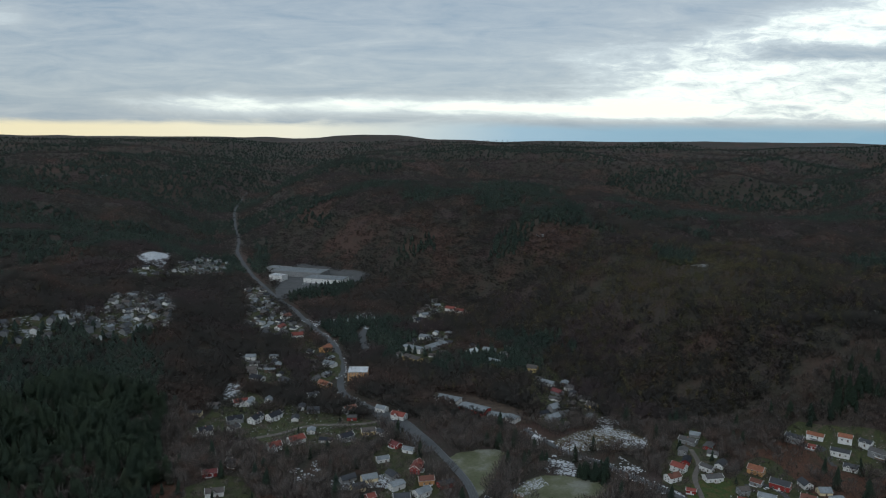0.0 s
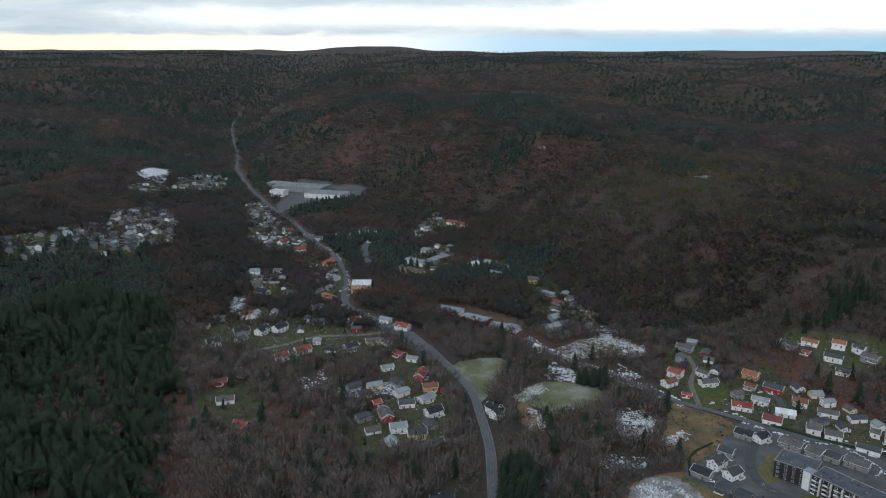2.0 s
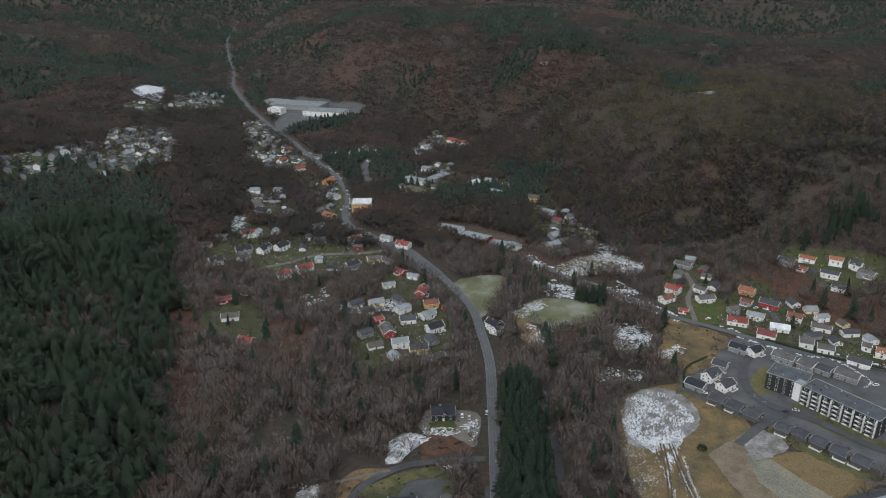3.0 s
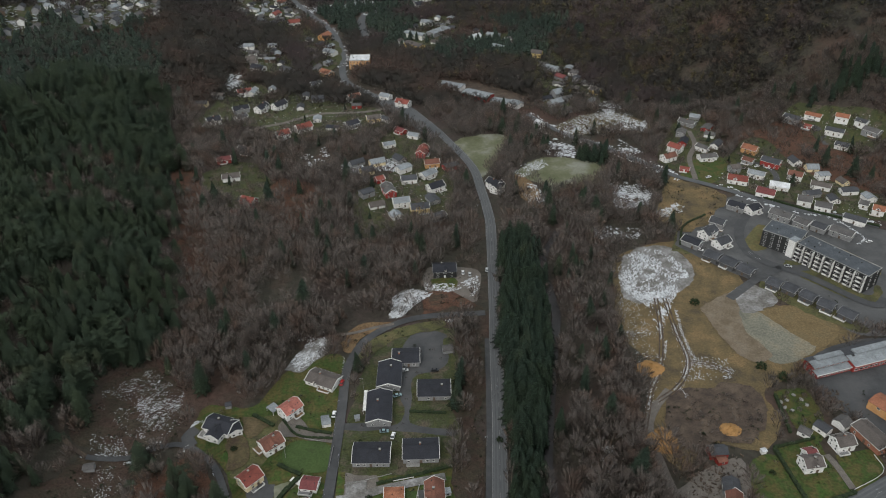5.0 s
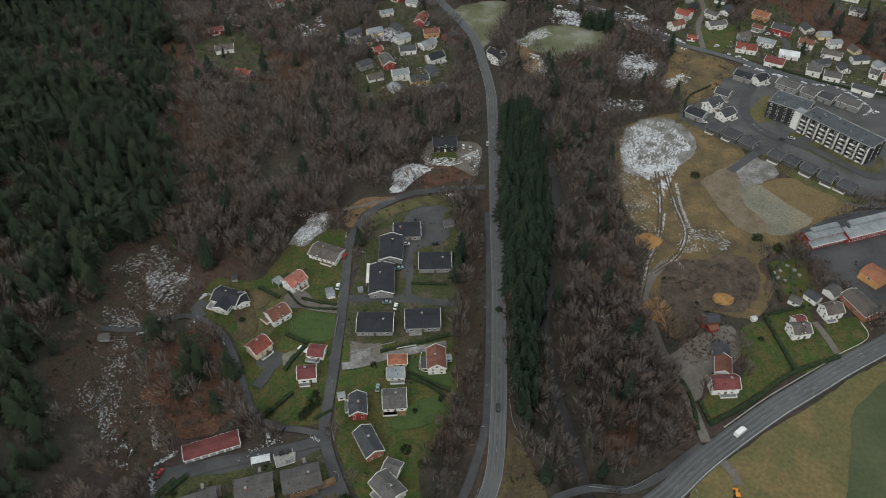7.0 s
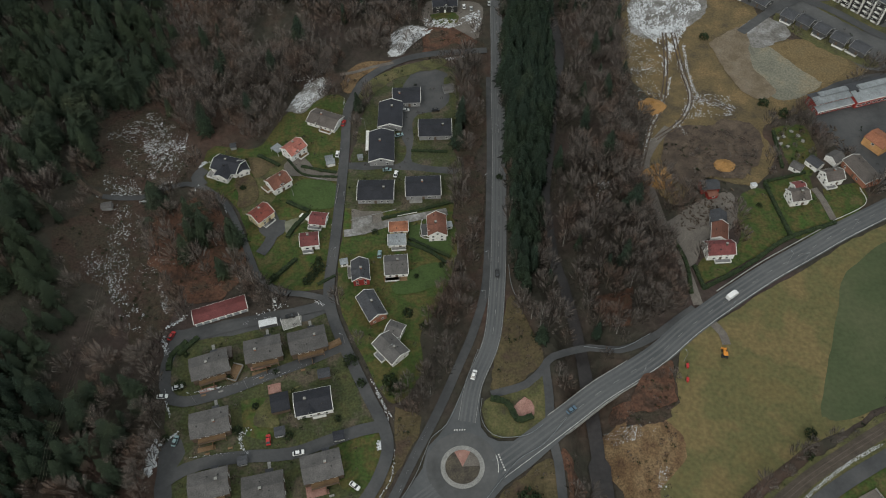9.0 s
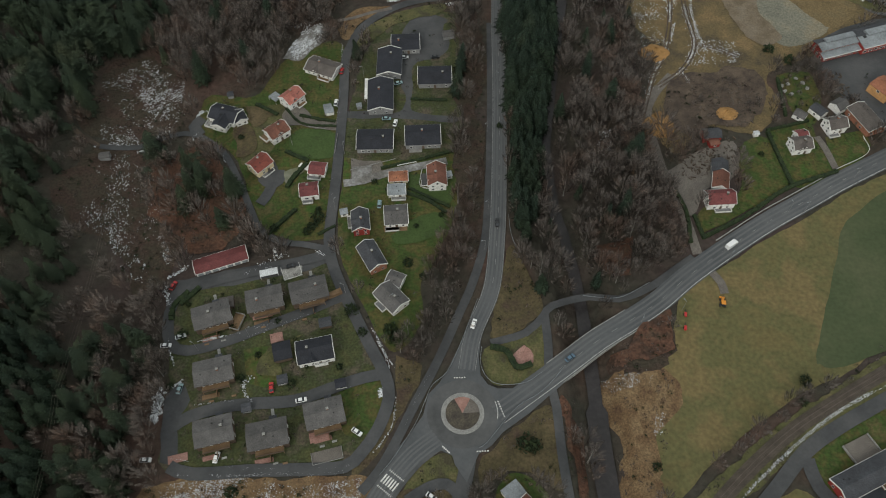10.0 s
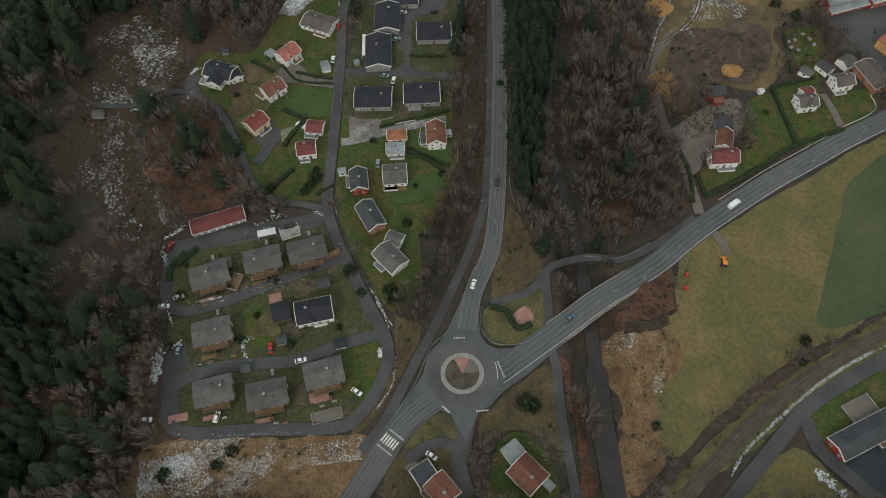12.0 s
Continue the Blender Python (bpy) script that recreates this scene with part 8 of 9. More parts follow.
snow([(-477.1, 1079.5), (-448, 1100.7), (-427.1, 1150.4), (-438.3, 1191.9), (-474.7, 1428.5), (-409.6, 1384.1), (-387.4, 1251), (-420, 1131.7), (-444.4, 1064.1)], 420, 1, 3.6, 59, "snow between far houses", streak=8)
snow([(-321.4, 1181.2), (-300.4, 1181), (-224.2, 1021.8), (-175.8, 922.5), (-192.6, 895), (-229, 915.3), (-263, 960.5)], 420, 1, 3.6, 60, "snow between far houses", streak=8)
snow([(-182.4, 985.5), (-129.5, 996.6), (-109.4, 1033.1), (-75.9, 1014.1), (-72.5, 961.6), (-101.1, 942.8), (-122.4, 967.7), (-171.1, 962.6)], 900, 1.2, 3.4, 61, "snow-covered works yard")
snow([(-240, 829.9), (-197.8, 801.7), (-188.5, 787.4), (-222.9, 799)], 120, 1, 3, 62, "patches of old snow on the ground")
snow([(-212.5, 768.1), (-169.4, 787.2), (-159.3, 748.9), (-203.8, 743.8)], 150, 0.8, 2.4, 63, "patches of old snow on the ground")
snow([(-1020.9, 2173.6), (-1006.4, 2204.5), (-995.6, 2179.9), (-1014.2, 2162.3)], 60, 2, 5, 64, "snow in a clearing of the far woods")
snow([(505.2, 1452.5), (555, 1528.2), (521, 1430.6), (496.5, 1423.3)], 60, 2, 5, 65, "snow in a clearing of the far woods")
snow([(337.1, 980), (346.7, 938.1), (341.7, 923.7), (324.4, 936)], 60, 2, 5, 66, "snow in a clearing of the far woods")
snow([(426, 709.7), (436.6, 709), (432, 700.7), (424.1, 704.1)], 60, 2, 5, 67, "snow in a clearing of the far woods")
snow([(150, 1163.3), (160.3, 1159.9), (159.8, 1155.2), (150.5, 1159.1)], 60, 2, 5, 68, "snow in a clearing of the far woods")
snow([(205.9, 496.8), (250.6, 539.6), (282.9, 523.9), (313.6, 462.8), (301.1, 436.9), (261.9, 455.5)], 120, 0.4, 1.3, 69, "snow lying in gardens")
snow([(296.1, 604), (309.7, 606.4), (362.7, 570.6), (357, 551.6), (328.7, 552.4)], 100, 0.4, 1.3, 70, "snow lying in gardens")
snow([(-67.9, 469.3), (-39, 510.5), (2.6, 512.6), (0, 445.5), (-38.9, 430.9)], 100, 0.4, 1.3, 71, "snow lying in gardens")
snow([(-220.1, 597.1), (-216.2, 643.8), (-143.6, 671), (-76.9, 644.7), (-72.4, 592.1), (-138.6, 579.7)], 220, 0.4, 1.3, 72, "snow lying in gardens")
snow_line([(123.4, 345), (118.4, 313.2), (110.7, 284.9), (102.3, 267.9), (96.5, 251.9)], 1.6, 520, 0.2, 0.6, 73, "snow in the ruts of a site track")
snow_line([(126, 344.9), (120.9, 313.1), (115.6, 294)], 1, 240, 0.2, 0.6, 74, "snow in the ruts of a site track")
snow_line([(128.4, 344.9), (126.9, 313.1), (126.7, 289.3), (117.7, 271.9), (103.3, 259.7)], 1.8, 620, 0.2, 0.6, 75, "snow in the ruts of a site track")
snow_line([(133.4, 344.8), (130.3, 313), (130.4, 291.5)], 1, 240, 0.2, 0.6, 76, "snow in the ruts of a site track")
snow_line([(126.7, 289.3), (136.6, 286.9), (146.4, 280.1)], 4, 200, 0.2, 0.6, 77, "snow in the ruts of a site track")
snow_line([(116.3, 271.9), (118.8, 262.8)], 1, 80, 0.2, 0.5, 78, "snow in the ruts of a site track")
snow_line([(-113.2, 136.8), (-118.1, 151.3), (-110.2, 159.4), (-107, 161.6)], 1.2, 160, 0.3, 0.8, 79, "ploughed snow along the road edge")
snow_line([(-109.9, 102.9), (-109.7, 97.3), (-110.7, 90.7), (-111.6, 84.2)], 1, 150, 0.4, 0.9, 80, "snow bank heaped along the turning area")
snow_line([(-109.3, 103.6), (-103.9, 106.7)], 1, 50, 0.4, 0.9, 81, "ploughed snow along the road edge")
snow_line([(-105.8, 73.3), (-95.4, 71.6), (-71.2, 71.7), (-49.1, 71.4), (-37.1, 72.5)], 0.6, 160, 0.2, 0.5, 82, "ploughed snow along the road edge")
snow_line([(-103.4, 119.2), (-88.5, 122.6), (-73.7, 128.6), (-58.6, 135.2)], 0.6, 90, 0.2, 0.5, 83, "ploughed snow along the road edge")
snow_line([(-68, 97.1), (-76.8, 99.9), (-79.6, 105.4), (-77.8, 108.2)], 0.8, 80, 0.3, 0.7, 84, "ploughed snow along the road edge")
snow_line([(-55, 293.6), (-54.1, 269.6), (-53.8, 239.9)], 0.5, 70, 0.2, 0.5, 85, "ploughed snow along the road edge")
snow_line([(-53.6, 229.4), (-53.6, 202.9), (-53, 184.4)], 0.5, 60, 0.2, 0.5, 86, "ploughed snow along the road edge")
snow_line([(-33.6, 131.7), (-27.6, 120.5), (-24.5, 112.1)], 0.5, 70, 0.2, 0.5, 87, "ploughed snow along the road edge")
snow_line([(-86, 154.9), (-70.6, 164.3), (-61.1, 164.7)], 1.5, 60, 0.3, 0.7, 88, "ploughed snow along the road edge")
snow_line([(-163.7, 223.1), (-146.4, 227), (-133.4, 234.5)], 0.5, 120, 0.25, 0.5, 89, "snow along the lane")
snow_line([(162.1, 102.5), (140.5, 91.7), (125.7, 82.2), (113.4, 73), (101.3, 63.2), (93.5, 53.7)], 0.7, 260, 0.15, 0.4, 90, "snow along the lane edge")
snow_line([(123, 56.2), (127.5, 51.4), (131.9, 46.8)], 1, 40, 0.5, 1.1, 91, "ploughed snow along the road edge")
snow_line([(-8.9, 109.5), (-14.2, 98.2), (-19.2, 85.1)], 0.3, 70, 0.15, 0.35, 92, "ploughed snow along the road edge")
snow_line([(-76.9, 157.5), (-71.2, 158.2)], 1.2, 40, 0.5, 1, 93, "ploughed snow along the road edge")
snow_line([(-75.4, 144), (-69.7, 144.7)], 0.8, 25, 0.4, 0.8, 94, "ploughed snow along the road edge")
snow_line([(-118.5, 237.8), (-120.9, 230.8)], 0.8, 20, 0.4, 0.9, 95, "ploughed snow along the road edge")
snow_line([(197.1, 405.9), (195.8, 391.1), (199.5, 385.9)], 1, 50, 0.3, 0.8, 96, "ploughed snow along the road edge")
snow_line([(270.4, 433.6), (277.8, 411.6), (269.4, 401.4)], 1.2, 70, 0.4, 1, 97, "ploughed snow along the road edge")
snow_line([(85.5, 608), (106.1, 578.1), (127.1, 561), (146.1, 539.5), (164.1, 519.2)], 1.4, 160, 0.4, 1, 98, "ploughed snow along the road edge")

# ---- rubble ----
debris([(118.7, 259.6), (142.3, 267.4), (152.4, 251.4), (143.4, 233), (115.6, 233.2)], 230, 1)
debris([(104.9, 216.1), (118.2, 225.9), (133.7, 225.6), (130.5, 210.6), (113.9, 202.9), (104.6, 199.9)], 130, 2)
debris([(95.1, 303.6), (111.4, 294), (102.3, 267.9), (93.5, 280.7)], 90, 3)
debris([(185.6, 264.2), (194.8, 267.8), (195.8, 252.7), (185.8, 245.6)], 60, 4)
# ---- hedges, fences, posts ----
hedge([(148.9, 228.7), (151.9, 197.1)], 1.6, 1.6, "clipped dark green hedge")
hedge([(149.1, 229.7), (169.8, 235.2)], 1.2, 1.4, "clipped dark green hedge")
hedge([(107.6, 169.8), (129.2, 181.6), (149.5, 195.3), (174.2, 204.3)], 1.6, 1.5, "clipped dark green hedge")
hedge([(107.5, 169.2), (105.5, 181.5)], 1.5, 1.4, "clipped dark green hedge")
hedge([(98.6, 198.4), (102.4, 183), (101.2, 167)], 1.5, 1.6, "clipped dark green hedge")
hedge([(160.2, 238.9), (162.6, 263.9)], 1.3, 1.5, "clipped dark green hedge")
hedge([(14.7, 119.9), (20.6, 118.1), (23.1, 113.3), (25.1, 110.9), (30, 112.5)], 2.2, 1.6, "dark evergreen hedge round a terrace")
hedge([(-31.4, 210.2), (-14.2, 215.1), (1.3, 219.8)], 1.2, 1.3, "clipped dark green hedge")
hedge([(-18.5, 198.5), (-0.4, 187.9)], 1.2, 1.2, "clipped dark green hedge")
hedge([(-68.1, 187.7), (-78.9, 174.5)], 1.6, 1.6, "clipped dark green hedge")
hedge([(-79.2, 248.4), (-70.2, 238.5), (-54.1, 236.4)], 1, 1.1, "clipped dark green hedge")
hedge([(-110.2, 140.6), (-103.7, 148.4)], 2, 1.4, "clipped dark green hedge")
hedge([(-18.6, 253.7), (-1, 252.6)], 1.2, 1.2, "clipped dark green hedge")
hedge([(-57.1, 174.1), (-50.2, 178.4)], 1.2, 1.2, "clipped dark green hedge")
hedge([(153.6, 403.1), (162.4, 426.3), (181.3, 441.1)], 1.2, 1.3, "clipped dark green hedge")
hedge([(231.3, 465.9), (257.7, 445.3), (295.1, 424.3)], 1.6, 1.6, "dark hedge beside the village road")
fence([(172.9, 204.9), (191.4, 215), (192.4, 225)], "low white picket fence round a lawn", "white")
fence([(25.1, 182.9), (25.7, 172.6), (27.5, 166)], "pale steel guard rail", "grey_sheet")
fence([(11.2, 119.9), (10.5, 112.8), (12.9, 106.9), (17.7, 104.1), (27.3, 104.9), (33.6, 108.9)], "pale steel guard rail", "grey_sheet")
fence([(10.4, 141.3), (2.5, 120.1), (-2.5, 109.4), (-7.9, 104.4), (-10.6, 98.1), (-14.1, 89.4), (-21.1, 77.8), (-26.5, 70.7)], "pale steel guard rail", "grey_sheet")
fence([(42.9, 111.5), (33.5, 101.6), (23.6, 95.4), (15.9, 86.8), (11.5, 81.6), (9, 80.1)], "pale steel guard rail", "grey_sheet")
fence([(53, 141.9), (67.1, 140.9), (80.6, 147.6)], "grey railing beside the footbridge path", "grey_sheet")
fence([(-12.8, 209.2), (-13.5, 199.6), (-7.5, 197.6)], "low white garden wall beside a house", "white")
fence([(-15.4, 213.5), (-24.3, 211.4)], "short white fence beside a drive", "white")

hedge([(-72.0, 243.9), (-63.6, 241.5), (-54.8, 239.5)], 1.4, 1.2, "brown leafless hedge along a drive")
hedge([(-76.4, 221.3), (-69.4, 217.4), (-65.3, 215.6)], 1.6, 1.3, "brown leafless hedge round a lawn")
hedge([(-65.9, 213.6), (-70.9, 205.8), (-73.4, 200.0)], 1.8, 1.6, "dark green hedge between gardens")
hedge([(-94.2, 251.8), (-83.0, 244.8)], 1.6, 1.4, "dark clipped hedge behind a house")
hedge([(-20.7, 196.5), (-9.3, 191.0), (-1.9, 184.7)], 1.4, 1.2, "brown hedge between lawns")
hedge([(-112.5, 133.5), (-112.6, 140.0), (-108.0, 146.5)], 2.0, 1.5, "dark green hedge round a parking bend")
fence([(-75.5, 231.0), (-73.6, 224.7)], "white garden rail beside a lawn", "concrete")
fence([(-67.2, 236.5), (-59.0, 234.6)], "white garden rail beside a lawn", "concrete")
fence([(-52.9, 231.6), (-53.4, 219.5)], "pale edging rail along a street", "concrete")
fence([(-45.4, 209.3), (-25.0, 215.5)], "pale wire rail beside a drive", "concrete")

# ---- terraces and courts beside the houses ----
terrace(-50.2, 143.3, 26, 11, 2.6, "timber", "orange-brown timber terrace beside a duplex", "timber", 1.2)
terrace(-85.9, 132.2, 75, 7, 4.2, "timber", "tan timber terrace with a pale rail", "concrete", 0.8)
terrace(-76.3, 135.4, 14, 8, 3, "red_paving", "dull red paved terrace before a duplex", None, 0.35)
terrace(-49.2, 85.2, 14, 7, 4, "red_paving", "red paved terrace before a duplex", None, 0.35)
terrace(-99.3, 77.6, 14, 7, 3, "red_paving", "dark red paved terrace before a duplex", None, 0.35)
terrace(-86.1, 82.6, 14, 6, 4.5, "timber", "timber porch with a pale rail", "concrete", 1.3)
terrace(-75.8, 154.5, 14, 7.5, 3.2, "white_sheet", "white flat carport roof over low walls", "white", 1.8)
terrace(-66.7, 155.7, 20, 7.5, 6.5, "concrete", "pale concrete parking bay with low white walls", "white", 0.3)
terrace(-69.4, 125.2, 14, 5, 4, "red_paving", "faded red paved garden court", None, 0.35)
terrace(-45.7, 78.0, 14, 11, 4.5, "gravel", "stone-edged garden beds before a house", "concrete", 0.25)
terrace(-40.2, 208.3, 4, 9, 7, "frosted_gravel", "frosted stone patio behind a hedge", None, 0.35)
terrace(-40.6, 259.4, -88, 14, 1.6, "white", "long white pergola along a black-roofed house", "white", 2.2)
terrace(-15.9, 221.2, 2, 6, 3, "paving", "grey paved patio behind a black-roofed house", None, 0.35)
terrace(-33.5, 221.5, 0, 6, 2.2, "white", "white terrace roof on a black-roofed house", "white", 2.3)
terrace(-10.1, 203.4, 4, 6, 7, "asphalt", "dark terrace within a low white wall", "white", 0.5)
terrace(-86.2, 229.5, 48, 4.2, 5, "timber", "orange timber terrace beside a rust-roofed house", "white", 1.2)
terrace(-84.8, 254.7, 48, 4.6, 5.5, "grey_sheet", "pale sheet roof of a lean-to annex", "white", 2.4)
terrace(-23.9, 176.7, 4, 10, 3, "timber", "brown timber terrace before a white house", None, 0.35)
terrace(-67.0, 212.1, 60, 2.5, 5, "white", "white outside stair beside a red-roofed house", None, 0.35)
terrace(-114.1, 238.7, -20, 5, 4, "concrete", "pale terrace of a black-roofed house", "white", 0.6)
terrace(-104.6, 244.3, -20, 4, 3.5, "grey", "raised terrace with white rails", "white", 1.4)
terrace(-50.7, 114.0, 14, 5, 2.4, "white", "white curved porch of a black-roofed house", "white", 1.0)
terrace(193.0, 244.1, 20, 9, 8, "mud", "round brown play court edged with pale kerbs", "concrete", 0.3)

terrace(145.0, 77.7, 24, 11, 8, "gravel", "grey terrace with pale rails beside a long house", "concrete", 0.6)
terrace(30.9, 53.0, -46, 6, 3.2, "grey_sheet", "glazed lean-to roof of a brown-roofed house", "white", 2.2)
terrace(21.7, 54.1, 44, 3, 2.6, "grey", "small porch of a brown-roofed house", "white", 0.7)
terrace(-13.2, 57.1, -55, 9, 4.5, "gravel", "grey paved drive beside a dark garage", None, 0.35)

# ---- small things ----
car(-55.1, 251.5, 85, "white")
car(-30.1, 240.5, 2, "teal")
car(-25.8, 237.6, 80, "white")
car(-25.1, 264.3, 20, "teal")
car(-25, 273.6, 70, "white")
car(-22.4, 282.7, 5, "silver")
car(-6.6, 282.7, 0, "black")
car(-31.4, 189.4, 88, "teal")
car(-74.5, 165, 100, "white")
car(-114.7, 149.1, 70, "red")
car(-112.3, 122, 2, "white")
car(-103.4, 103.9, 80, "teal")
car(-68.7, 103.9, 100, "red")
car(-56.9, 98.8, 12, "white")
car(-35.4, 86.4, -35, "white")
car(-85.2, 77.6, 80, "white")
car(-110.5, 76.9, 0, "white")
car(-8.1, 62.9, -35, "white")
car(-67.1, 157.9, 15, "black")
car(8.4, 129.8, 72, "white")
car(44.9, 114.6, 36, "blue")
car(20, 178.6, 88, "black")
car(-53.8, 273.5, 80, "red")
car(-107.2, 125.9, 20, "silver")
van(118.1, 165.4, 35)
car(10.1, 371.6, 90, "white")
car(14.3, 369.7, 90, "silver")
car(25.1, 374.5, 88, "silver")
car(242.8, 432.5, -30, "white")
car(252.5, 424.9, -30, "silver")
car(164.6, 396.2, -30, "white")
car(214, 376.8, -20, "silver")
car(278.3, 404.7, 10, "white")
car(244.3, 514.8, 20, "white")
car(200.8, 496.9, 25, "white")
car(-107.4, 757.3, 80, "silver")
heap(105.5, 284.1, 8, 3)
heap(98.4, 233.4, 9, 2.5)
heap(132.6, 241, 6, 2.5)
heap(101, 238.8, 5, 2)
house(-57.9, 245.4, 12, 4.5, 3.5, 2.2, 14, "grey_sheet", "white", "S", "")
house(-46.7, 184.9, 12, 3.5, 3, 2.2, 14, "grey_sheet", "white", "S", "")
house(-43.6, 248.7, 12, 2.5, 2.5, 2, 14, "grey_sheet", "grey", "S", "")
house(-42.5, 104.9, 12, 4.2, 3.5, 2.2, 14, "black_tile", "white", "S", "")
house(-64.7, 106.8, 12, 4, 3.5, 2.2, 14, "dark_tile", "grey", "S", "")
house(-76.9, 95.7, 12, 3.5, 3, 2.2, 14, "dark_tile", "grey", "S", "")
house(-50.4, 130.7, 12, 5, 4, 2.3, 14, "dark_tile", "brown", "S", "")
house(-107.5, 257.5, 12, 3, 3, 2.1, 14, "dark_tile", "grey", "S", "")
house(-158.8, 217.2, 12, 5, 3.5, 2.2, 14, "grey_tile", "grey", "S", "")
house(122.1, 221.7, 12, 5, 4, 2.3, 14, "rust_tile", "red", "S", "")
house(-0.7, 205.1, 12, 3, 3, 2.1, 14, "grey_sheet", "white", "S", "")
house(-58.8, 247.9, 12, 4, 3, 2.2, 14, "grey_sheet", "white", "S", "")
house(-91, 140.3, 12, 6, 5, 2.2, 14, "brown_tile", "brown", "S", "")
house(143.1, 227.1, 12, 2.5, 2, 1.8, 14, "white_sheet", "white", "S", "")
boulder(166.8, 260, 1.3)
boulder(171.8, 263.7, 1.3)
boulder(174.3, 260.6, 1.3)
boulder(167, 253.3, 1.3)
boulder(175.5, 256.8, 1.3)
boulder(164.2, 255.2, 1.3)
boulder(163.8, 259, 1.3)
street_lamp(23.4, 264.8)
street_lamp(17.7, 231.4)
street_lamp(16.5, 186.1)
street_lamp(14.2, 165.1)
street_lamp(31.6, 278.6)
street_lamp(-24.9, 139.3)
street_lamp(91.7, 134.9)
street_lamp(74.5, 129.6)
street_lamp(114.5, 157)
street_lamp(146.3, 182.2)
street_lamp(153.6, 182.7)
street_lamp(180.6, 200.6)
street_lamp(-42.4, 269.3)
street_lamp(-48.8, 219.1)
street_lamp(-50.8, 187.3)
street_lamp(-43.4, 144.8)
street_lamp(-99.1, 119.6)
street_lamp(-80, 125.5)
street_lamp(26.3, 415.4)
street_lamp(21.8, 445.2)
street_lamp(27.6, 381.9)
POLES = [(-145.6, 188.5), (-143.3, 97), (-140.2, 49.9)]
power_line(POLES)
digger(108.3, 137.7, 80)
implement(92.6, 132.8, 80)
implement(91.4, 126.8, 75)
bush(-57.8, 183, 3.2)
bush(-59.9, 178.5, 2.6)
bush(-106.9, 126.6, 2.4)
bush(-56.7, 113.8, 2)
bush(-40.6, 136.9, 3)
bush(-22.2, 124.1, 3.4)
bush(-24.5, 127.8, 3)
bush(25.8, 81.4, 3.6)
bush(28.8, 80.3, 3)
bush(-61.4, 105.6, 2)
bush(-81.1, 108.2, 2)
bush(-107.5, 105.1, 1.8)
bush(-75.7, 117.6, 1.6)
bush(-62.1, 175.6, 2.2)
bush(-76.8, 177.4, 2.4)
bush(-98.4, 230.3, 1.8)
bush(-58.2, 187.5, 1.6)
bush(-38, 176.7, 1.8)
bush(-4.1, 183.5, 1.6)
bush(-15, 177.7, 1.4)
bush(-34.2, 202.6, 1.6)
bush(23.9, 234.8, 2)
bush(-78.4, 65.3, 2.6)
bush(-82.7, 60.5, 2.4)
bush(-100.9, 57.4, 3)
bush(129.3, 96.2, 2)
bush(132.3, 104.1, 2.6)
bush(71.3, 72.6, 2)
bush(143, 215.3, 1.5)
bush(-18.4, 159.2, 2.4)
bush(-11.3, 152.3, 2.2)
bush(-35.6, 126.8, 2.2)
bush(-43.6, 112.4, 1.6)
bush(-69.6, 132.3, 1.6)
bush(-87.3, 130, 1.6)
bush(-107, 140.6, 1.4)
bush(163.4, 284.4, 3)
bush(171.4, 276.4, 3.2)
bush(144.8, 340.2, 3)
bush(-82.9, 653, 4)
bush(188, 584.4, 4.5)
bush(238.1, 572, 4)

# ---- trees ----


def bare_shape(sprays, limbs, seed, crown=0.34, wide=0.10, low=0.28, trunk=True):
    """A leafless tree, one high: a tapered trunk and limbs under a dome of fanned, upswept sprays of twigs."""
    rnd = np.random.RandomState(seed)
    v, f = [], []

    def spike(root, tip, w):
        side = np.cross(tip - root, rnd.normal(size=3))
        side = side / (np.linalg.norm(side) + 1e-9) * w
        n = len(v)
        v.extend([tuple(root - side * 0.5), tuple(root + side * 0.5), tuple(tip)])
        f.append((n, n + 1, n + 2))

    if trunk:
        for k in range(2):
            spike(np.array((0.0, 0.0, -0.05)), np.array((rnd.normal() * 0.02, rnd.normal() * 0.02, 0.85)), 0.035)
    lumps = rnd.uniform(0.78, 1.15, 5)
    mid, tall = low + (1 - low) * 0.40, (1 - low) * 0.60
    for k in range(limbs):
        a, e = rnd.uniform(0, 6.28), rnd.uniform(0.5, 1.2)
        tip = np.array((math.cos(a) * math.cos(e) * crown, math.sin(a) * math.cos(e) * crown, mid + tall * math.sin(e) * 0.95))
        spike(np.array((0, 0, rnd.uniform(0.2, 0.45))), tip, 0.02)
    for k in range(sprays):
        a = 2.39996 * k + rnd.uniform(-0.4, 0.4)
        e = math.asin(np.clip(-0.30 + 1.28 * (k + 0.5) / sprays + rnd.normal() * 0.08, -0.4, 0.99))
        r = lumps[int(a / 6.2832 * 5) % 5] * rnd.uniform(0.8, 1.05)
        tip = np.array((math.cos(a) * math.cos(e) * crown * r, math.sin(a) * math.cos(e) * crown * r, mid + tall * math.sin(e) * min(r, 1.04)))
        root = np.array((tip[0] * 0.35, tip[1] * 0.35, max(0.12, tip[2] - rnd.uniform(0.26, 0.40))))
        way = tip - root
        side = np.cross(way, rnd.normal(size=3))
        side *= wide * rnd.uniform(0.5, 1.1) / (np.linalg.norm(side) + 1e-9)
        belly, n = root + way * rnd.uniform(0.5, 0.75), len(v)
        v.extend([tuple(root), tuple(belly - side * 0.5), tuple(tip), tuple(belly + side * 0.5)])
        f.extend([(n, n + 1, n + 2), (n, n + 2, n + 3)])
    return np.array(v), np.array(f)


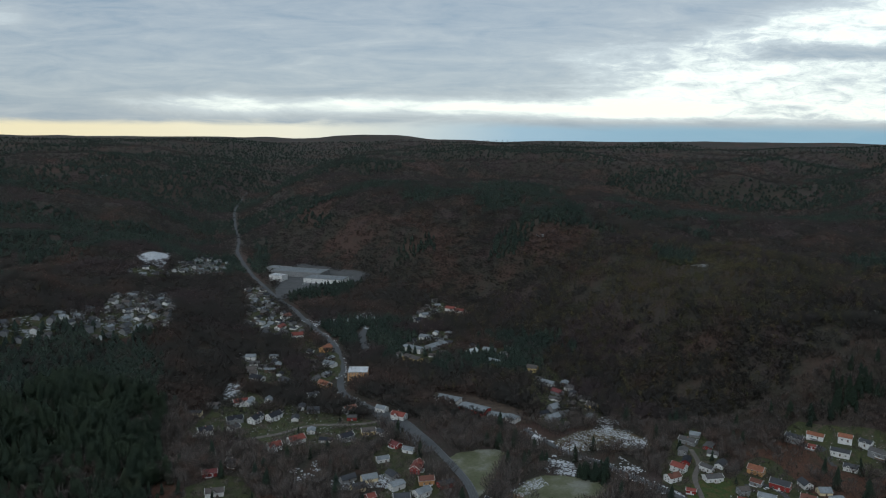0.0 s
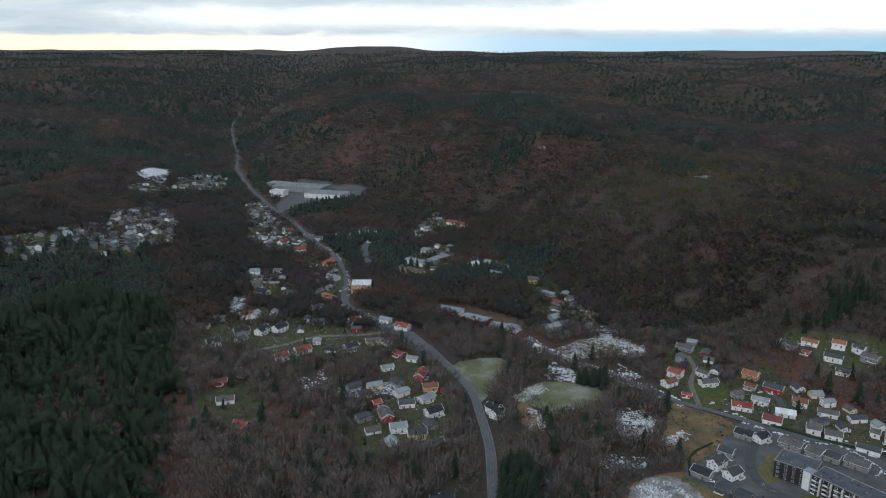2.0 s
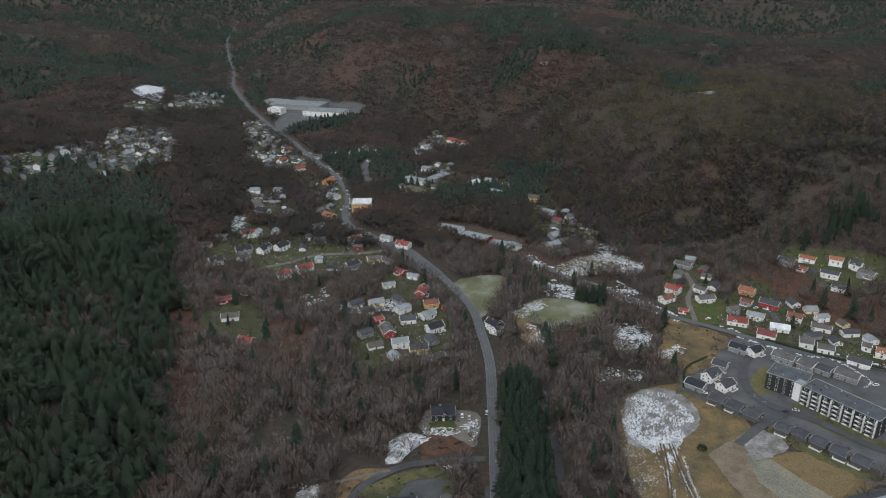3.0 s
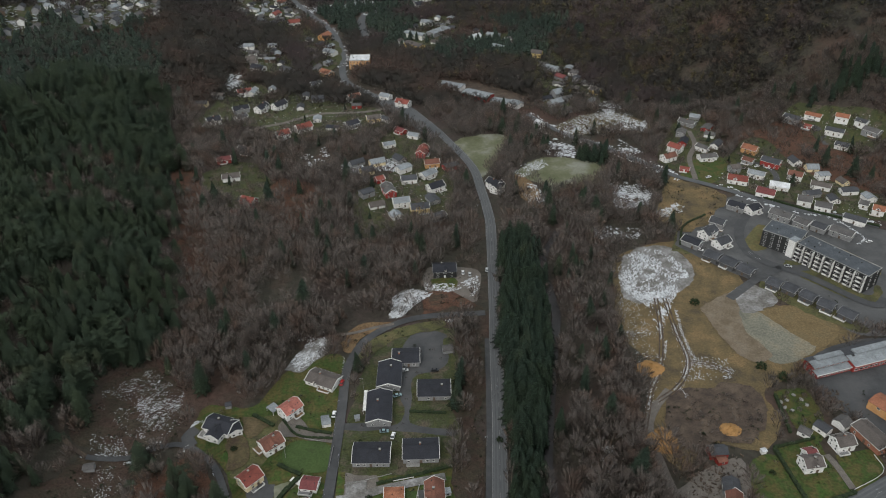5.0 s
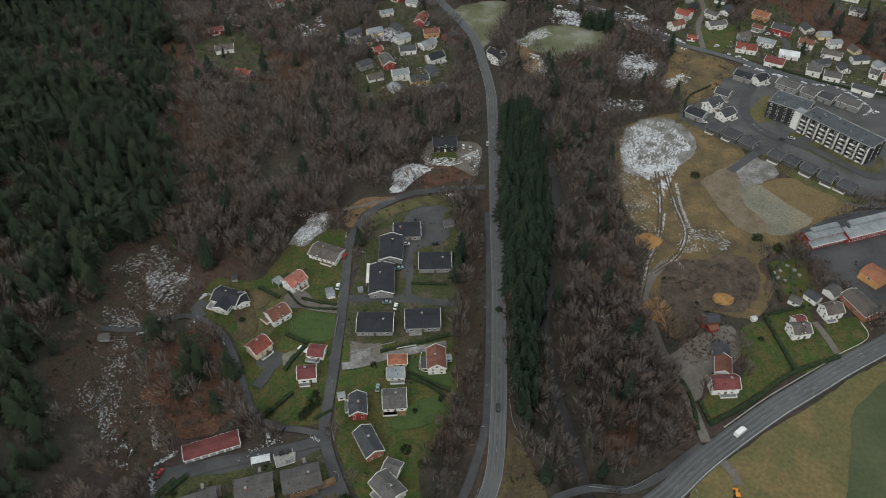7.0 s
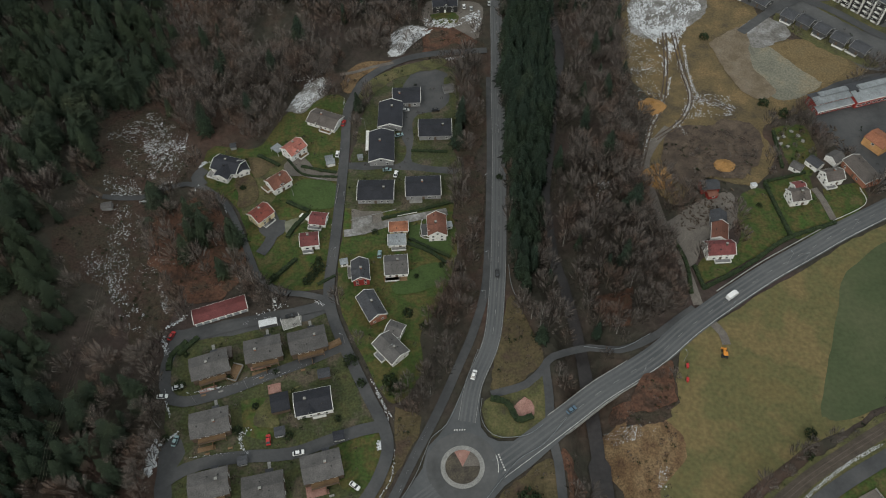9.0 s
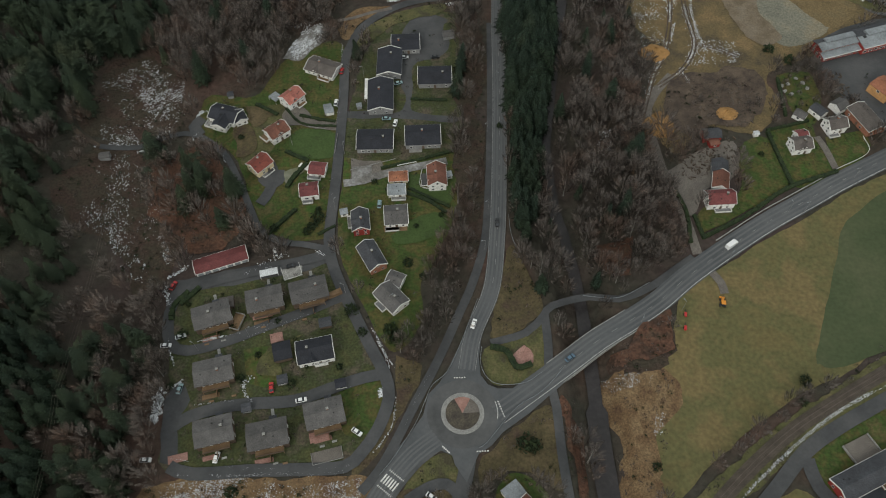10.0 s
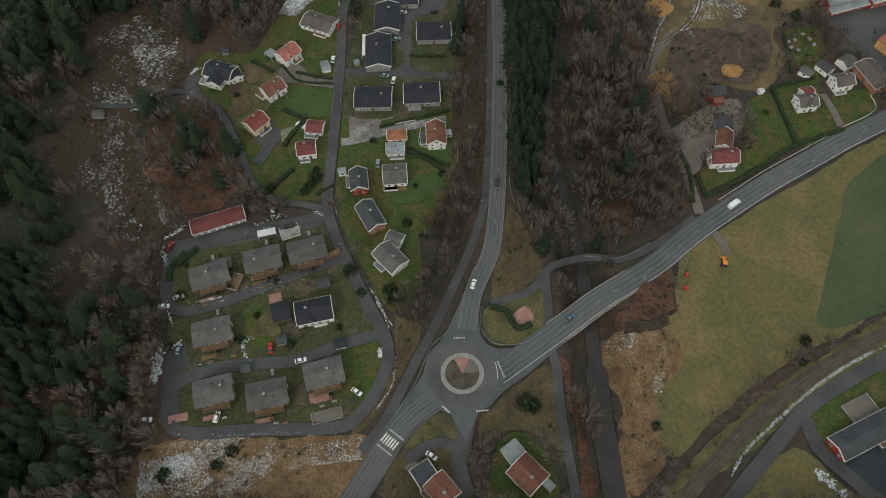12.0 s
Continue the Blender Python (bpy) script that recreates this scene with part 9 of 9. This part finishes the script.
def spruce_shape(tiers, sides, seed, slim=0.2):
    """A spruce of drooping ragged tiers, one high: triangles."""
    rnd = np.random.RandomState(seed)
    v, f = [], []
    for k in range(tiers):
        z0 = 0.08 + 0.82 * k / tiers
        top = min(1.0, z0 + 1.55 / tiers) if k < tiers - 1 else 1.0
        r = slim * (1 - z0) ** 0.8 + 0.015
        turn = rnd.uniform(0, 6.28)
        for i in range(sides):
            a, b = turn + 2 * math.pi * (i - 0.12) / sides, turn + 2 * math.pi * (i + 1.12) / sides
            ra, rb, rm = r * rnd.uniform(0.55, 0.8), r * rnd.uniform(0.55, 0.8), r * rnd.uniform(0.85, 1.35)
            m = (a + b) / 2
            n = len(v)
            v += [(0, 0, top), (ra * math.cos(a), ra * math.sin(a), z0 + 0.02), (rm * math.cos(m), rm * math.sin(m), z0 - 0.03), (rb * math.cos(b), rb * math.sin(b), z0 + 0.02)]
            f += [(n, n + 1, n + 2), (n, n + 2, n + 3)]
    return np.array(v), np.array(f)


def pine_shape(tufts, seed, tuft=0.085):
    """A round-topped pine: ragged tufts on a bare trunk, one high."""
    rnd = np.random.RandomState(seed)
    v, f = [(0.015, 0, -0.05), (-0.008, 0.013, -0.05), (0, 0, 0.8), (-0.008, -0.013, -0.05)], [(0, 1, 2), (1, 3, 2), (3, 0, 2)]
    for _ in range(tufts):
        a, z = rnd.uniform(0, 6.28), rnd.uniform(0.5, 0.95)
        r = rnd.uniform(0, 0.2) * (1.25 - z) * 1.8
        c = np.array((r * math.cos(a), r * math.sin(a), z))
        w = rnd.normal(size=(3, 3)) * (tuft, tuft, tuft * 0.6)
        n = len(v)
        v += [tuple(c + q) for q in w]
        f.append((n, n + 1, n + 2))
    return np.array(v), np.array(f)


def mass(name, label, shapes, x, y, size, spread, mat, category="trees", seed=1, core=None):
    """Many trees of a few shapes as one mesh: for woods that nobody could count."""
    rnd = np.random.RandomState(seed)
    z = height(x, y)
    pick = rnd.randint(len(shapes), size=len(x))
    vs, fs, hs, base = [], [], [], 0
    for k, (v, f) in enumerate(shapes):
        w = pick == k
        n = int(w.sum())
        if not n:
            continue
        if core is not None:
            f = outward(v, f, np.array((0.0, 0.0, core)))
        a = rnd.uniform(0, 2 * math.pi, n)[:, None]
        s = size[w][:, None]
        wide = s * rnd.uniform(0.8, 1.25, n)[:, None] * spread
        px = (v[None, :, 0] * np.cos(a) - v[None, :, 1] * np.sin(a)) * wide + x[w][:, None] + v[None, :, 2] * s * rnd.normal(0, 0.05, n)[:, None]
        py = (v[None, :, 0] * np.sin(a) + v[None, :, 1] * np.cos(a)) * wide + y[w][:, None]
        pz = v[None, :, 2] * s + z[w][:, None]
        vs.append(np.stack([px, py, pz], -1).reshape(-1, 3))
        hs.append(np.repeat(np.column_stack([x[w], y[w], z[w] + (core or 0) * size[w]]), len(v), axis=0))
        fs.append((f[None] + (np.arange(n) * len(v))[:, None, None] + base).reshape(-1, 3))
        base += n * len(v)
    v, f = np.concatenate(vs), np.concatenate(fs)
    me = bpy.data.meshes.new(name)
    me.vertices.add(len(v))
    me.vertices.foreach_set("co", v.ravel())
    me.loops.add(f.size)
    me.loops.foreach_set("vertex_index", f.ravel())
    me.polygons.add(len(f))
    me.polygons.foreach_set("loop_start", np.arange(0, f.size, 3))
    me.update(calc_edges=True)
    if core is not None:
        soft_normals(me, v, f, np.concatenate(hs))
    me.materials.append(M[mat])
    return tagged(new(name, me), label, category, kind="stuff")


def soft_normals(me, v, f, heart):
    """Shade a crown as one fuzzy body: normals point away from the crown's heart."""
    n = v - heart
    n[:, 2] += 0.25 * np.abs(n[:, 2]) + 1e-4
    n /= np.linalg.norm(n, axis=1)[:, None]
    me.polygons.foreach_set("use_smooth", np.ones(len(f), bool))
    me.normals_split_custom_set_from_vertices(n)


def outward(v, f, heart):
    """Turn each triangle to face away from the crown's heart and upwards."""
    a, b, c = v[f[:, 0]], v[f[:, 1]], v[f[:, 2]]
    mid = (a + b + c) / 3 - heart
    mid[:, 2] += 0.6 * np.linalg.norm(mid, axis=1)
    flip = np.sum(np.cross(b - a, c - a) * mid, axis=1) < 0
    f = f.copy()
    f[flip] = f[flip][:, ::-1]
    return f


def in_any(x, y, polys):
    res = np.zeros(len(x), bool)
    jx, jy = (vnoise(x * 0.37, y * 0.41) - 0.5) * 26, (vnoise(x * 0.43 + 40, y * 0.35) - 0.5) * 26
    for p in polys:
        wide = max(q[0] for q in p) - min(q[0] for q in p)
        k = min(1.0, wide / 90)
        res |= inside(x + jx * k, y + jy * k, p)
    return res


SPRUCE_WOODS = [
    [(31, 336), (58, 336), (55, 294), (49, 248), (44, 204), (40, 180), (28, 175), (26.5, 186), (27.5, 235), (29.5, 292)],
    [(36, 408), (52, 401), (59, 362), (50, 300), (30, 300)],
    [(-190, 140), (-165, 130), (-147, 113), (-138, 88), (-133, 40), (-190, 30)],
    [(102, 540), (128, 537), (124, 517), (104, 519)],
    [(310, 606), (340, 612), (368, 618), (372, 602), (330, 598)],
    [(-268, 1230), (-139, 1228), (-161, 1109), (-228, 1092)],
    [(-165, 980), (-126, 993), (-124, 936), (-150, 936)],
    [(-50, 850), (-82, 850), (-86, 885), (-56, 890)],
    [(-425, 1839), (-307, 1586), (-227, 1493), (-216, 1451), (-285, 1520), (-382, 1668)],
    [(-420, 1620), (-380, 1573), (-348, 1455), (-328, 1334), (-355, 1334)],
    [(-213, 1204), (-171, 1230), (-155, 1131), (-190, 1116)],
    [(600, 1150), (760, 1200), (800, 1000), (640, 980)],
    [(310, 1090), (362, 1025), (322, 935), (300, 1000)],
]
MIXED_WOODS = [[(-141.5, 217.8), (-130.7, 222.7), (-111.5, 218.9), (-104.7, 208.8), (-119.1, 202.5), (-127.9, 194.7), (-136.3, 201.2)], [(-196.7, 217.7), (-181.7, 216.1), (-169.2, 199.8), (-167.5, 175.3), (-183.5, 168.4)], [(-183.5, 168.4), (-167.5, 175.3), (-157.8, 151.7), (-152.5, 116.7), (-171.4, 123.2)], [(-136.0, 128.0), (-120.1, 125.6), (-115.1, 111.1), (-127.6, 108.9)], [(-240.2, 320.0), (-212.2, 357.3), (-185.6, 415.5), (-149.7, 312.1), (-150.4, 254.3), (-177.6, 228.5), (-197.7, 217.5)], [(-150, 120), (-128, 118), (-116, 100), (-116, 66), (-140, 40), (-150, 80)], [(-116, 210), (-96, 205), (-90, 190), (-100, 176), (-118, 190)], [(-460, 700), (-335, 820), (-244, 620), (-193, 454), (-184, 345), (-215, 300), (-330, 290), (-520, 500)]]

# near and middle woods
rng = np.random.RandomState(5)
cx, cy = np.meshgrid(np.arange(-345, 470, 4.5), np.arange(28, 640, 4.5), indexing="ij")
nx, ny = (cx + rng.uniform(-2, 2, cx.shape)).ravel(), (cy + rng.uniform(-2, 2, cy.shape)).ravel()
keep = ~is_open(nx, ny) & (along(nx, ny, RIVER) > 4.0) & (np.abs(nx) < 130 + 0.72 * ny)
keep &= ~(is_open(nx, ny, THIN) & (rng.rand(len(nx)) < 0.55))
dark_slope = inside(nx, ny, [(-149, 148), (-119, 148), (-107, 78), (-114, 68), (-134, 50), (-146, 50), (-146, 94)])
keep &= ~(dark_slope & (rng.rand(len(nx)) < 0.3))
for poly in HEATHS:
    keep &= ~(inside(nx, ny, poly) & (rng.rand(len(nx)) < 0.62))
rail_side = inside(nx, ny, [(86, 67), (167, 119), (190, 120), (163, 105), (78, 56)])
dense_spot = fbm(nx / 26 + 8, ny / 26, 3)
keep &= (dense_spot + rng.uniform(-0.12, 0.12, len(nx)) > 0.31) | in_any(nx, ny, SPRUCE_WOODS)
bare_slope = inside(nx, ny, [(-185, 235), (-150, 225), (-135, 190), (-118, 160), (-128, 130), (-150, 120), (-185, 160)])
keep &= ~(bare_slope & (rng.rand(len(nx)) < 0.42))
keep &= ~rail_side
for hx, hy, hr in HOUSES:
    keep &= np.hypot(nx - hx, ny - hy) > hr * 0.75 + 2.2
nx, ny = nx[keep], ny[keep]
# the close-set spruces between the main road and the river
bx, by = np.meshgrid(np.arange(26, 60, 3.0), np.arange(176, 410, 3.0), indexing="ij")
bx, by = (bx + rng.uniform(-1.2, 1.2, bx.shape)).ravel(), (by + rng.uniform(-1.2, 1.2, by.shape)).ravel()
w = (inside(bx, by, SPRUCE_WOODS[0]) | inside(bx, by, SPRUCE_WOODS[1])) & (along(bx, by, RIVER) > 2.0)
nx, ny = np.concatenate([nx, bx[w]]), np.concatenate([ny, by[w]])
luck = rng.rand(len(nx))
sp = in_any(nx, ny, SPRUCE_WOODS)
mx = in_any(nx, ny, MIXED_WOODS)
clump = fbm(nx / 60 + 31, ny / 60 + 4, 3)
strip_ = inside(nx, ny, SPRUCE_WOODS[0]) | inside(nx, ny, SPRUCE_WOODS[1])
spruce_here = (sp & ((luck < 0.9) | strip_)) | (mx & (luck < np.clip((clump - 0.26) * 5, 0.4, 0.95))) | (~sp & ~mx & (luck < 0.035))
pine_here = spruce_here & mx & ~sp & (rng.rand(len(nx)) < 0.2)
R_MID = 335
dist = np.hypot(nx, ny)
near_bare = ~spruce_here & (dist < R_MID)
mid_bare = ~spruce_here & (dist >= R_MID)
tall = rng.uniform(8.0, 15.5, len(nx)) * (0.70 + 0.6 * fbm(nx / 40, ny / 40 + 77, 2)) * np.where(is_open(nx, ny, THIN), 0.5, 1.0)
bank = (along(nx, ny, RIVER) < 32) & (ny < 420) & ~spruce_here
tall = np.where(bank, tall * 1.15, tall)
near_bare &= ~(bank & (rng.rand(len(nx)) < 0.3))
BARE_NEAR = [bare_shape(62, 3, s, 0.32 + 0.02 * (s % 5), 0.07) for s in range(8)]
BARE_MID = [bare_shape(28, 2, s + 20, 0.36, 0.085) for s in range(6)]
SPRUCE_NEAR = [spruce_shape(8, 8, s, 0.19 + 0.02 * s) for s in range(4)]
SPRUCE_MID = [spruce_shape(5, 6, s + 9, 0.20 + 0.02 * s) for s in range(4)]
PINE_NEAR = [pine_shape(64, s + 30, 0.06) for s in range(4)]

# three hundred of the nearest stand as trees of their own
order = np.argsort(np.where(near_bare, np.hypot(nx + 20, ny - 150), 1e9))[:190]
single = np.zeros(len(nx), bool)
single[order] = True
order = np.argsort(np.where(spruce_here & ~pine_here & (dist < 420), np.hypot(nx - 35, ny - 200), 1e9))[:110]
single[order] = True


def tree_meshes(shape, mat, bark, name):
    v, f = shape
    heart = np.array((0.0, 0.0, 0.2))
    f = outward(v, f, heart)
    crown = mesh_of("crown", v, [tuple(int(i) for i in t) for t in f], mat)
    soft_normals(crown, v.copy(), f, heart)
    bm = bmesh.new()
    bmesh.ops.create_cone(bm, segments=6, radius1=0.022, radius2=0.004, depth=0.85, matrix=Matrix.Translation((0, 0, 0.375)))
    trunk = bpy.data.meshes.new("trunk")
    bm.to_mesh(trunk)
    bm.free()
    trunk.materials.append(M[bark])
    return crown, trunk


BARE_KIT = [tree_meshes(bare_shape(60, 9, 60 + s, 0.31 + 0.02 * s, 0.065, trunk=False), "twigs", "birch_bark" if s == 0 else "bark", "bare") for s in range(5)]
SPRUCE_KIT = [tree_meshes(spruce_shape(10, 9, 80 + s), "spruce", "bark", "spruce") for s in range(4)]


def plant(kit, x, y, size, name, label, group):
    crown, trunk = kit
    base = tagged(new(name), label, "tree", group)
    base.matrix_basis = pose(x, y, ground_at(x, y), 0, 0, (x * 37 + y * 11) % 360) @ Matrix.Scale(size, 4)
    for n, me in (("trunk", trunk), ("crown", crown)):
        new(n, me).parent = base


for i in np.nonzero(single)[0]:
    if spruce_here[i]:
        plant(SPRUCE_KIT[i % 4], float(nx[i]), float(ny[i]), float(tall[i]) * 1.35, "spruce_tree", "dark green spruce with drooping branches beside the river", "riverside spruces")
    else:
        plant(BARE_KIT[i % 5], float(nx[i]), float(ny[i]), float(tall[i]), "bare_tree", "leafless grey-brown tree among winter brush", "bare trees by the houses")
w = near_bare & ~single
mass("woods", "leafless grey-brown deciduous wood", BARE_NEAR, nx[w], ny[w], tall[w], 1.0, "twigs", core=-0.25)
w = mid_bare & ~single
mass("woods", "leafless brown wood on the valley sides", BARE_MID, nx[w], ny[w], tall[w] * 0.92, 1.25, "twigs", seed=2, core=-0.6)
w = pine_here & ~single
mass("pine_wood", "olive-green pines among dark spruces", PINE_NEAR, nx[w], ny[w], tall[w] * 1.25, 1.3, "green_pine", seed=33, core=0.2)
wild = spruce_here & mx & ~sp & ~pine_here & ~single
mass("spruce_wood", "green spruces of the western wood", SPRUCE_NEAR, nx[wild], ny[wild], tall[wild] * 1.3, 1.15, "green_pine", seed=43, core=0.1)
w = spruce_here & ~pine_here & ~single & ~wild & (dist < 420)
mass("spruce_wood", "dense dark green spruce wood", SPRUCE_NEAR, nx[w], ny[w], tall[w] * 1.35, 1.0, "spruce", seed=3, core=0.1)
w = spruce_here & ~pine_here & ~single & ~wild & (dist >= 420)
mass("spruce_wood", "dark spruces scattered on the slope", SPRUCE_MID, nx[w], ny[w], tall[w] * 1.3, 1.0, "spruce", seed=4, core=0.1)

# far woods, thinning in count and growing into clumps with distance
rng = np.random.RandomState(9)
fx, fy, fs = [], [], []
r = 560.0
while r < 4350:
    s = max(4.5, r / 170)
    n = int(r * math.radians(84) / s)
    a = np.radians(np.linspace(-42, 42, n)) + rng.uniform(-0.5, 0.5, n) * s / r
    q = r + rng.uniform(-0.5, 0.5, n) * s
    fx.append(q * np.sin(a)), fy.append(q * np.cos(a)), fs.append(np.full(n, s))
    r += s
fx, fy, fs = np.concatenate(fx), np.concatenate(fy), np.concatenate(fs)
keep = ((fy > 642) | (np.abs(fx) > 130 + 0.72 * fy) | (fx > 470) | (fx < -345)) & ~is_open(fx, fy) & (along(fx, fy, MAIN_ROAD) > np.where(fy > 1650, 3.5, 7.0))
keep &= ~(is_open(fx, fy, THIN) & (rng.rand(len(fx)) < 0.6))
keep &= fbm(fx / 30 + 8, fy / 30, 2) + rng.uniform(-0.15, 0.15, len(fx)) > 0.24
fx, fy, fs = fx[keep], fy[keep], fs[keep]
far = np.hypot(fx, fy)
luck, stand = rng.rand(len(fx)), fbm(fx / 210 + 2, fy / 150 + 6, 4)
pine_top = np.exp(-(((fx - 310) / 190) ** 2) - ((fy - 910) / 190) ** 2)
spruce_far = in_any(fx, fy, SPRUCE_WOODS) | (luck < np.clip((stand - 0.56 - 0.14 * smooth(1500, 900, far) + 0.09 * smooth(1500, 2600, far) + 0.06 * smooth(-100, -500, fx)) * 24, 0.0, 0.95)) | (in_any(fx, fy, MIXED_WOODS) & (luck < 0.75))
pine_far = ~spruce_far & (luck < 0.01 + 0.95 * pine_top)
bare_far = ~spruce_far & ~pine_far
size = np.maximum(rng.uniform(8, 13, len(fx)), fs * rng.uniform(0.75, 1.05, len(fx)) * np.interp(np.hypot(fx, fy), [2000, 4200], [1.0, 0.42]))
BARE_FAR = [bare_shape(6, 0, s + 40, 0.45, 0.46, 0.1, trunk=False) for s in range(8)]
SPRUCE_FAR = [spruce_shape(3, 3, s + 50, 0.26) for s in range(4)]
PINE_FAR = [pine_shape(16, s) for s in range(4)]
BARE_HILL = [bare_shape(13, 0, s + 140, 0.40, 0.24, 0.15, trunk=False) for s in range(6)]
w = bare_far & (far < 1080)
mass("hill_woods", "brown leafless woods on the valley slopes", BARE_HILL, fx[w], fy[w], size[w] * 0.95, 1.6, "hazed_twigs", seed=16, core=-1.0)
bare_far &= ~w
mass("far_woods", "brown leafless woods on the far hills", BARE_FAR, fx[bare_far], fy[bare_far], size[bare_far] * 0.85, 2.1, "hazed_twigs", seed=6, core=-1.5)
w = spruce_far & (far < 1300)
mass("hill_spruce_woods", "dark spruce stands on the hills", SPRUCE_FAR, fx[w], fy[w], size[w] * 1.05, 1.3, "hazed_spruce", seed=7, core=0.1)
w = spruce_far & ~w
mass("far_spruce_woods", "dark spruce stands on the far hills", SPRUCE_FAR, fx[w], fy[w], size[w] * 0.8, 2.6, "hazed_spruce", seed=17, core=-0.5)
mass("hill_pines", "olive-green pines on the hilltop", PINE_FAR, fx[pine_far], fy[pine_far], size[pine_far] * 1.1, 1.1, "pine", seed=8)

# low leafless shrubs on the open rough ground and in gardens
rng = np.random.RandomState(21)
sx, sy = [], []
SHRUBBY.append([(86, 67), (167, 119), (172, 117), (84, 61)])
for poly in SHRUBBY:
    xs, ys = [p[0] for p in poly], [p[1] for p in poly]
    n = int((max(xs) - min(xs)) * (max(ys) - min(ys)) / 7)
    qx, qy = rng.uniform(min(xs), max(xs), n), rng.uniform(min(ys), max(ys), n)
    w = inside(qx, qy, poly) & (fbm(qx / 9 + 3, qy / 9, 2) > 0.42)
    sx.append(qx[w]), sy.append(qy[w])
qx, qy = rng.uniform(-240, 330, 26000), rng.uniform(45, 640, 26000)
w = is_open(qx, qy, THIN) & ~is_open(qx, qy)
sx.append(qx[w][:2600]), sy.append(qy[w][:2600])
for hx, hy, hr in HOUSES:
    n = 7 if hy < 420 else 4
    a, d = rng.uniform(0, 6.28, n), hr + rng.uniform(0.5, 6, n)
    sx.append(hx + d * np.cos(a)), sy.append(hy + d * np.sin(a))
sx, sy = np.concatenate(sx), np.concatenate(sy)
paved = np.zeros(len(sx), bool)
for line_, wide in PAVED:
    paved |= along(sx, sy, line_) < wide
for hx, hy, hr in HOUSES:
    paved |= np.hypot(sx - hx, sy - hy) < hr * 0.72
sx, sy = sx[~paved], sy[~paved]
SHRUB = [bare_shape(11, 0, s + 90, 0.55, 0.26, 0.0, trunk=False) for s in range(5)]
green = rng.rand(len(sx)) < 0.28
size = rng.uniform(0.9, 2.6, len(sx))
mass("shrubs", "low leafless brown shrubs and brambles", SHRUB, sx[~green], sy[~green], size[~green], 1.0, "twigs", "shrubs", 31, core=-0.3)
mass("evergreen_shrubs", "small dark evergreen shrubs in gardens", [bare_shape(14, 0, s + 120, 0.45, 0.34, 0.0, trunk=False) for s in range(3)], sx[green], sy[green], size[green] * 0.75, 1.0, "hedge", "shrubs", 32, core=-0.3)
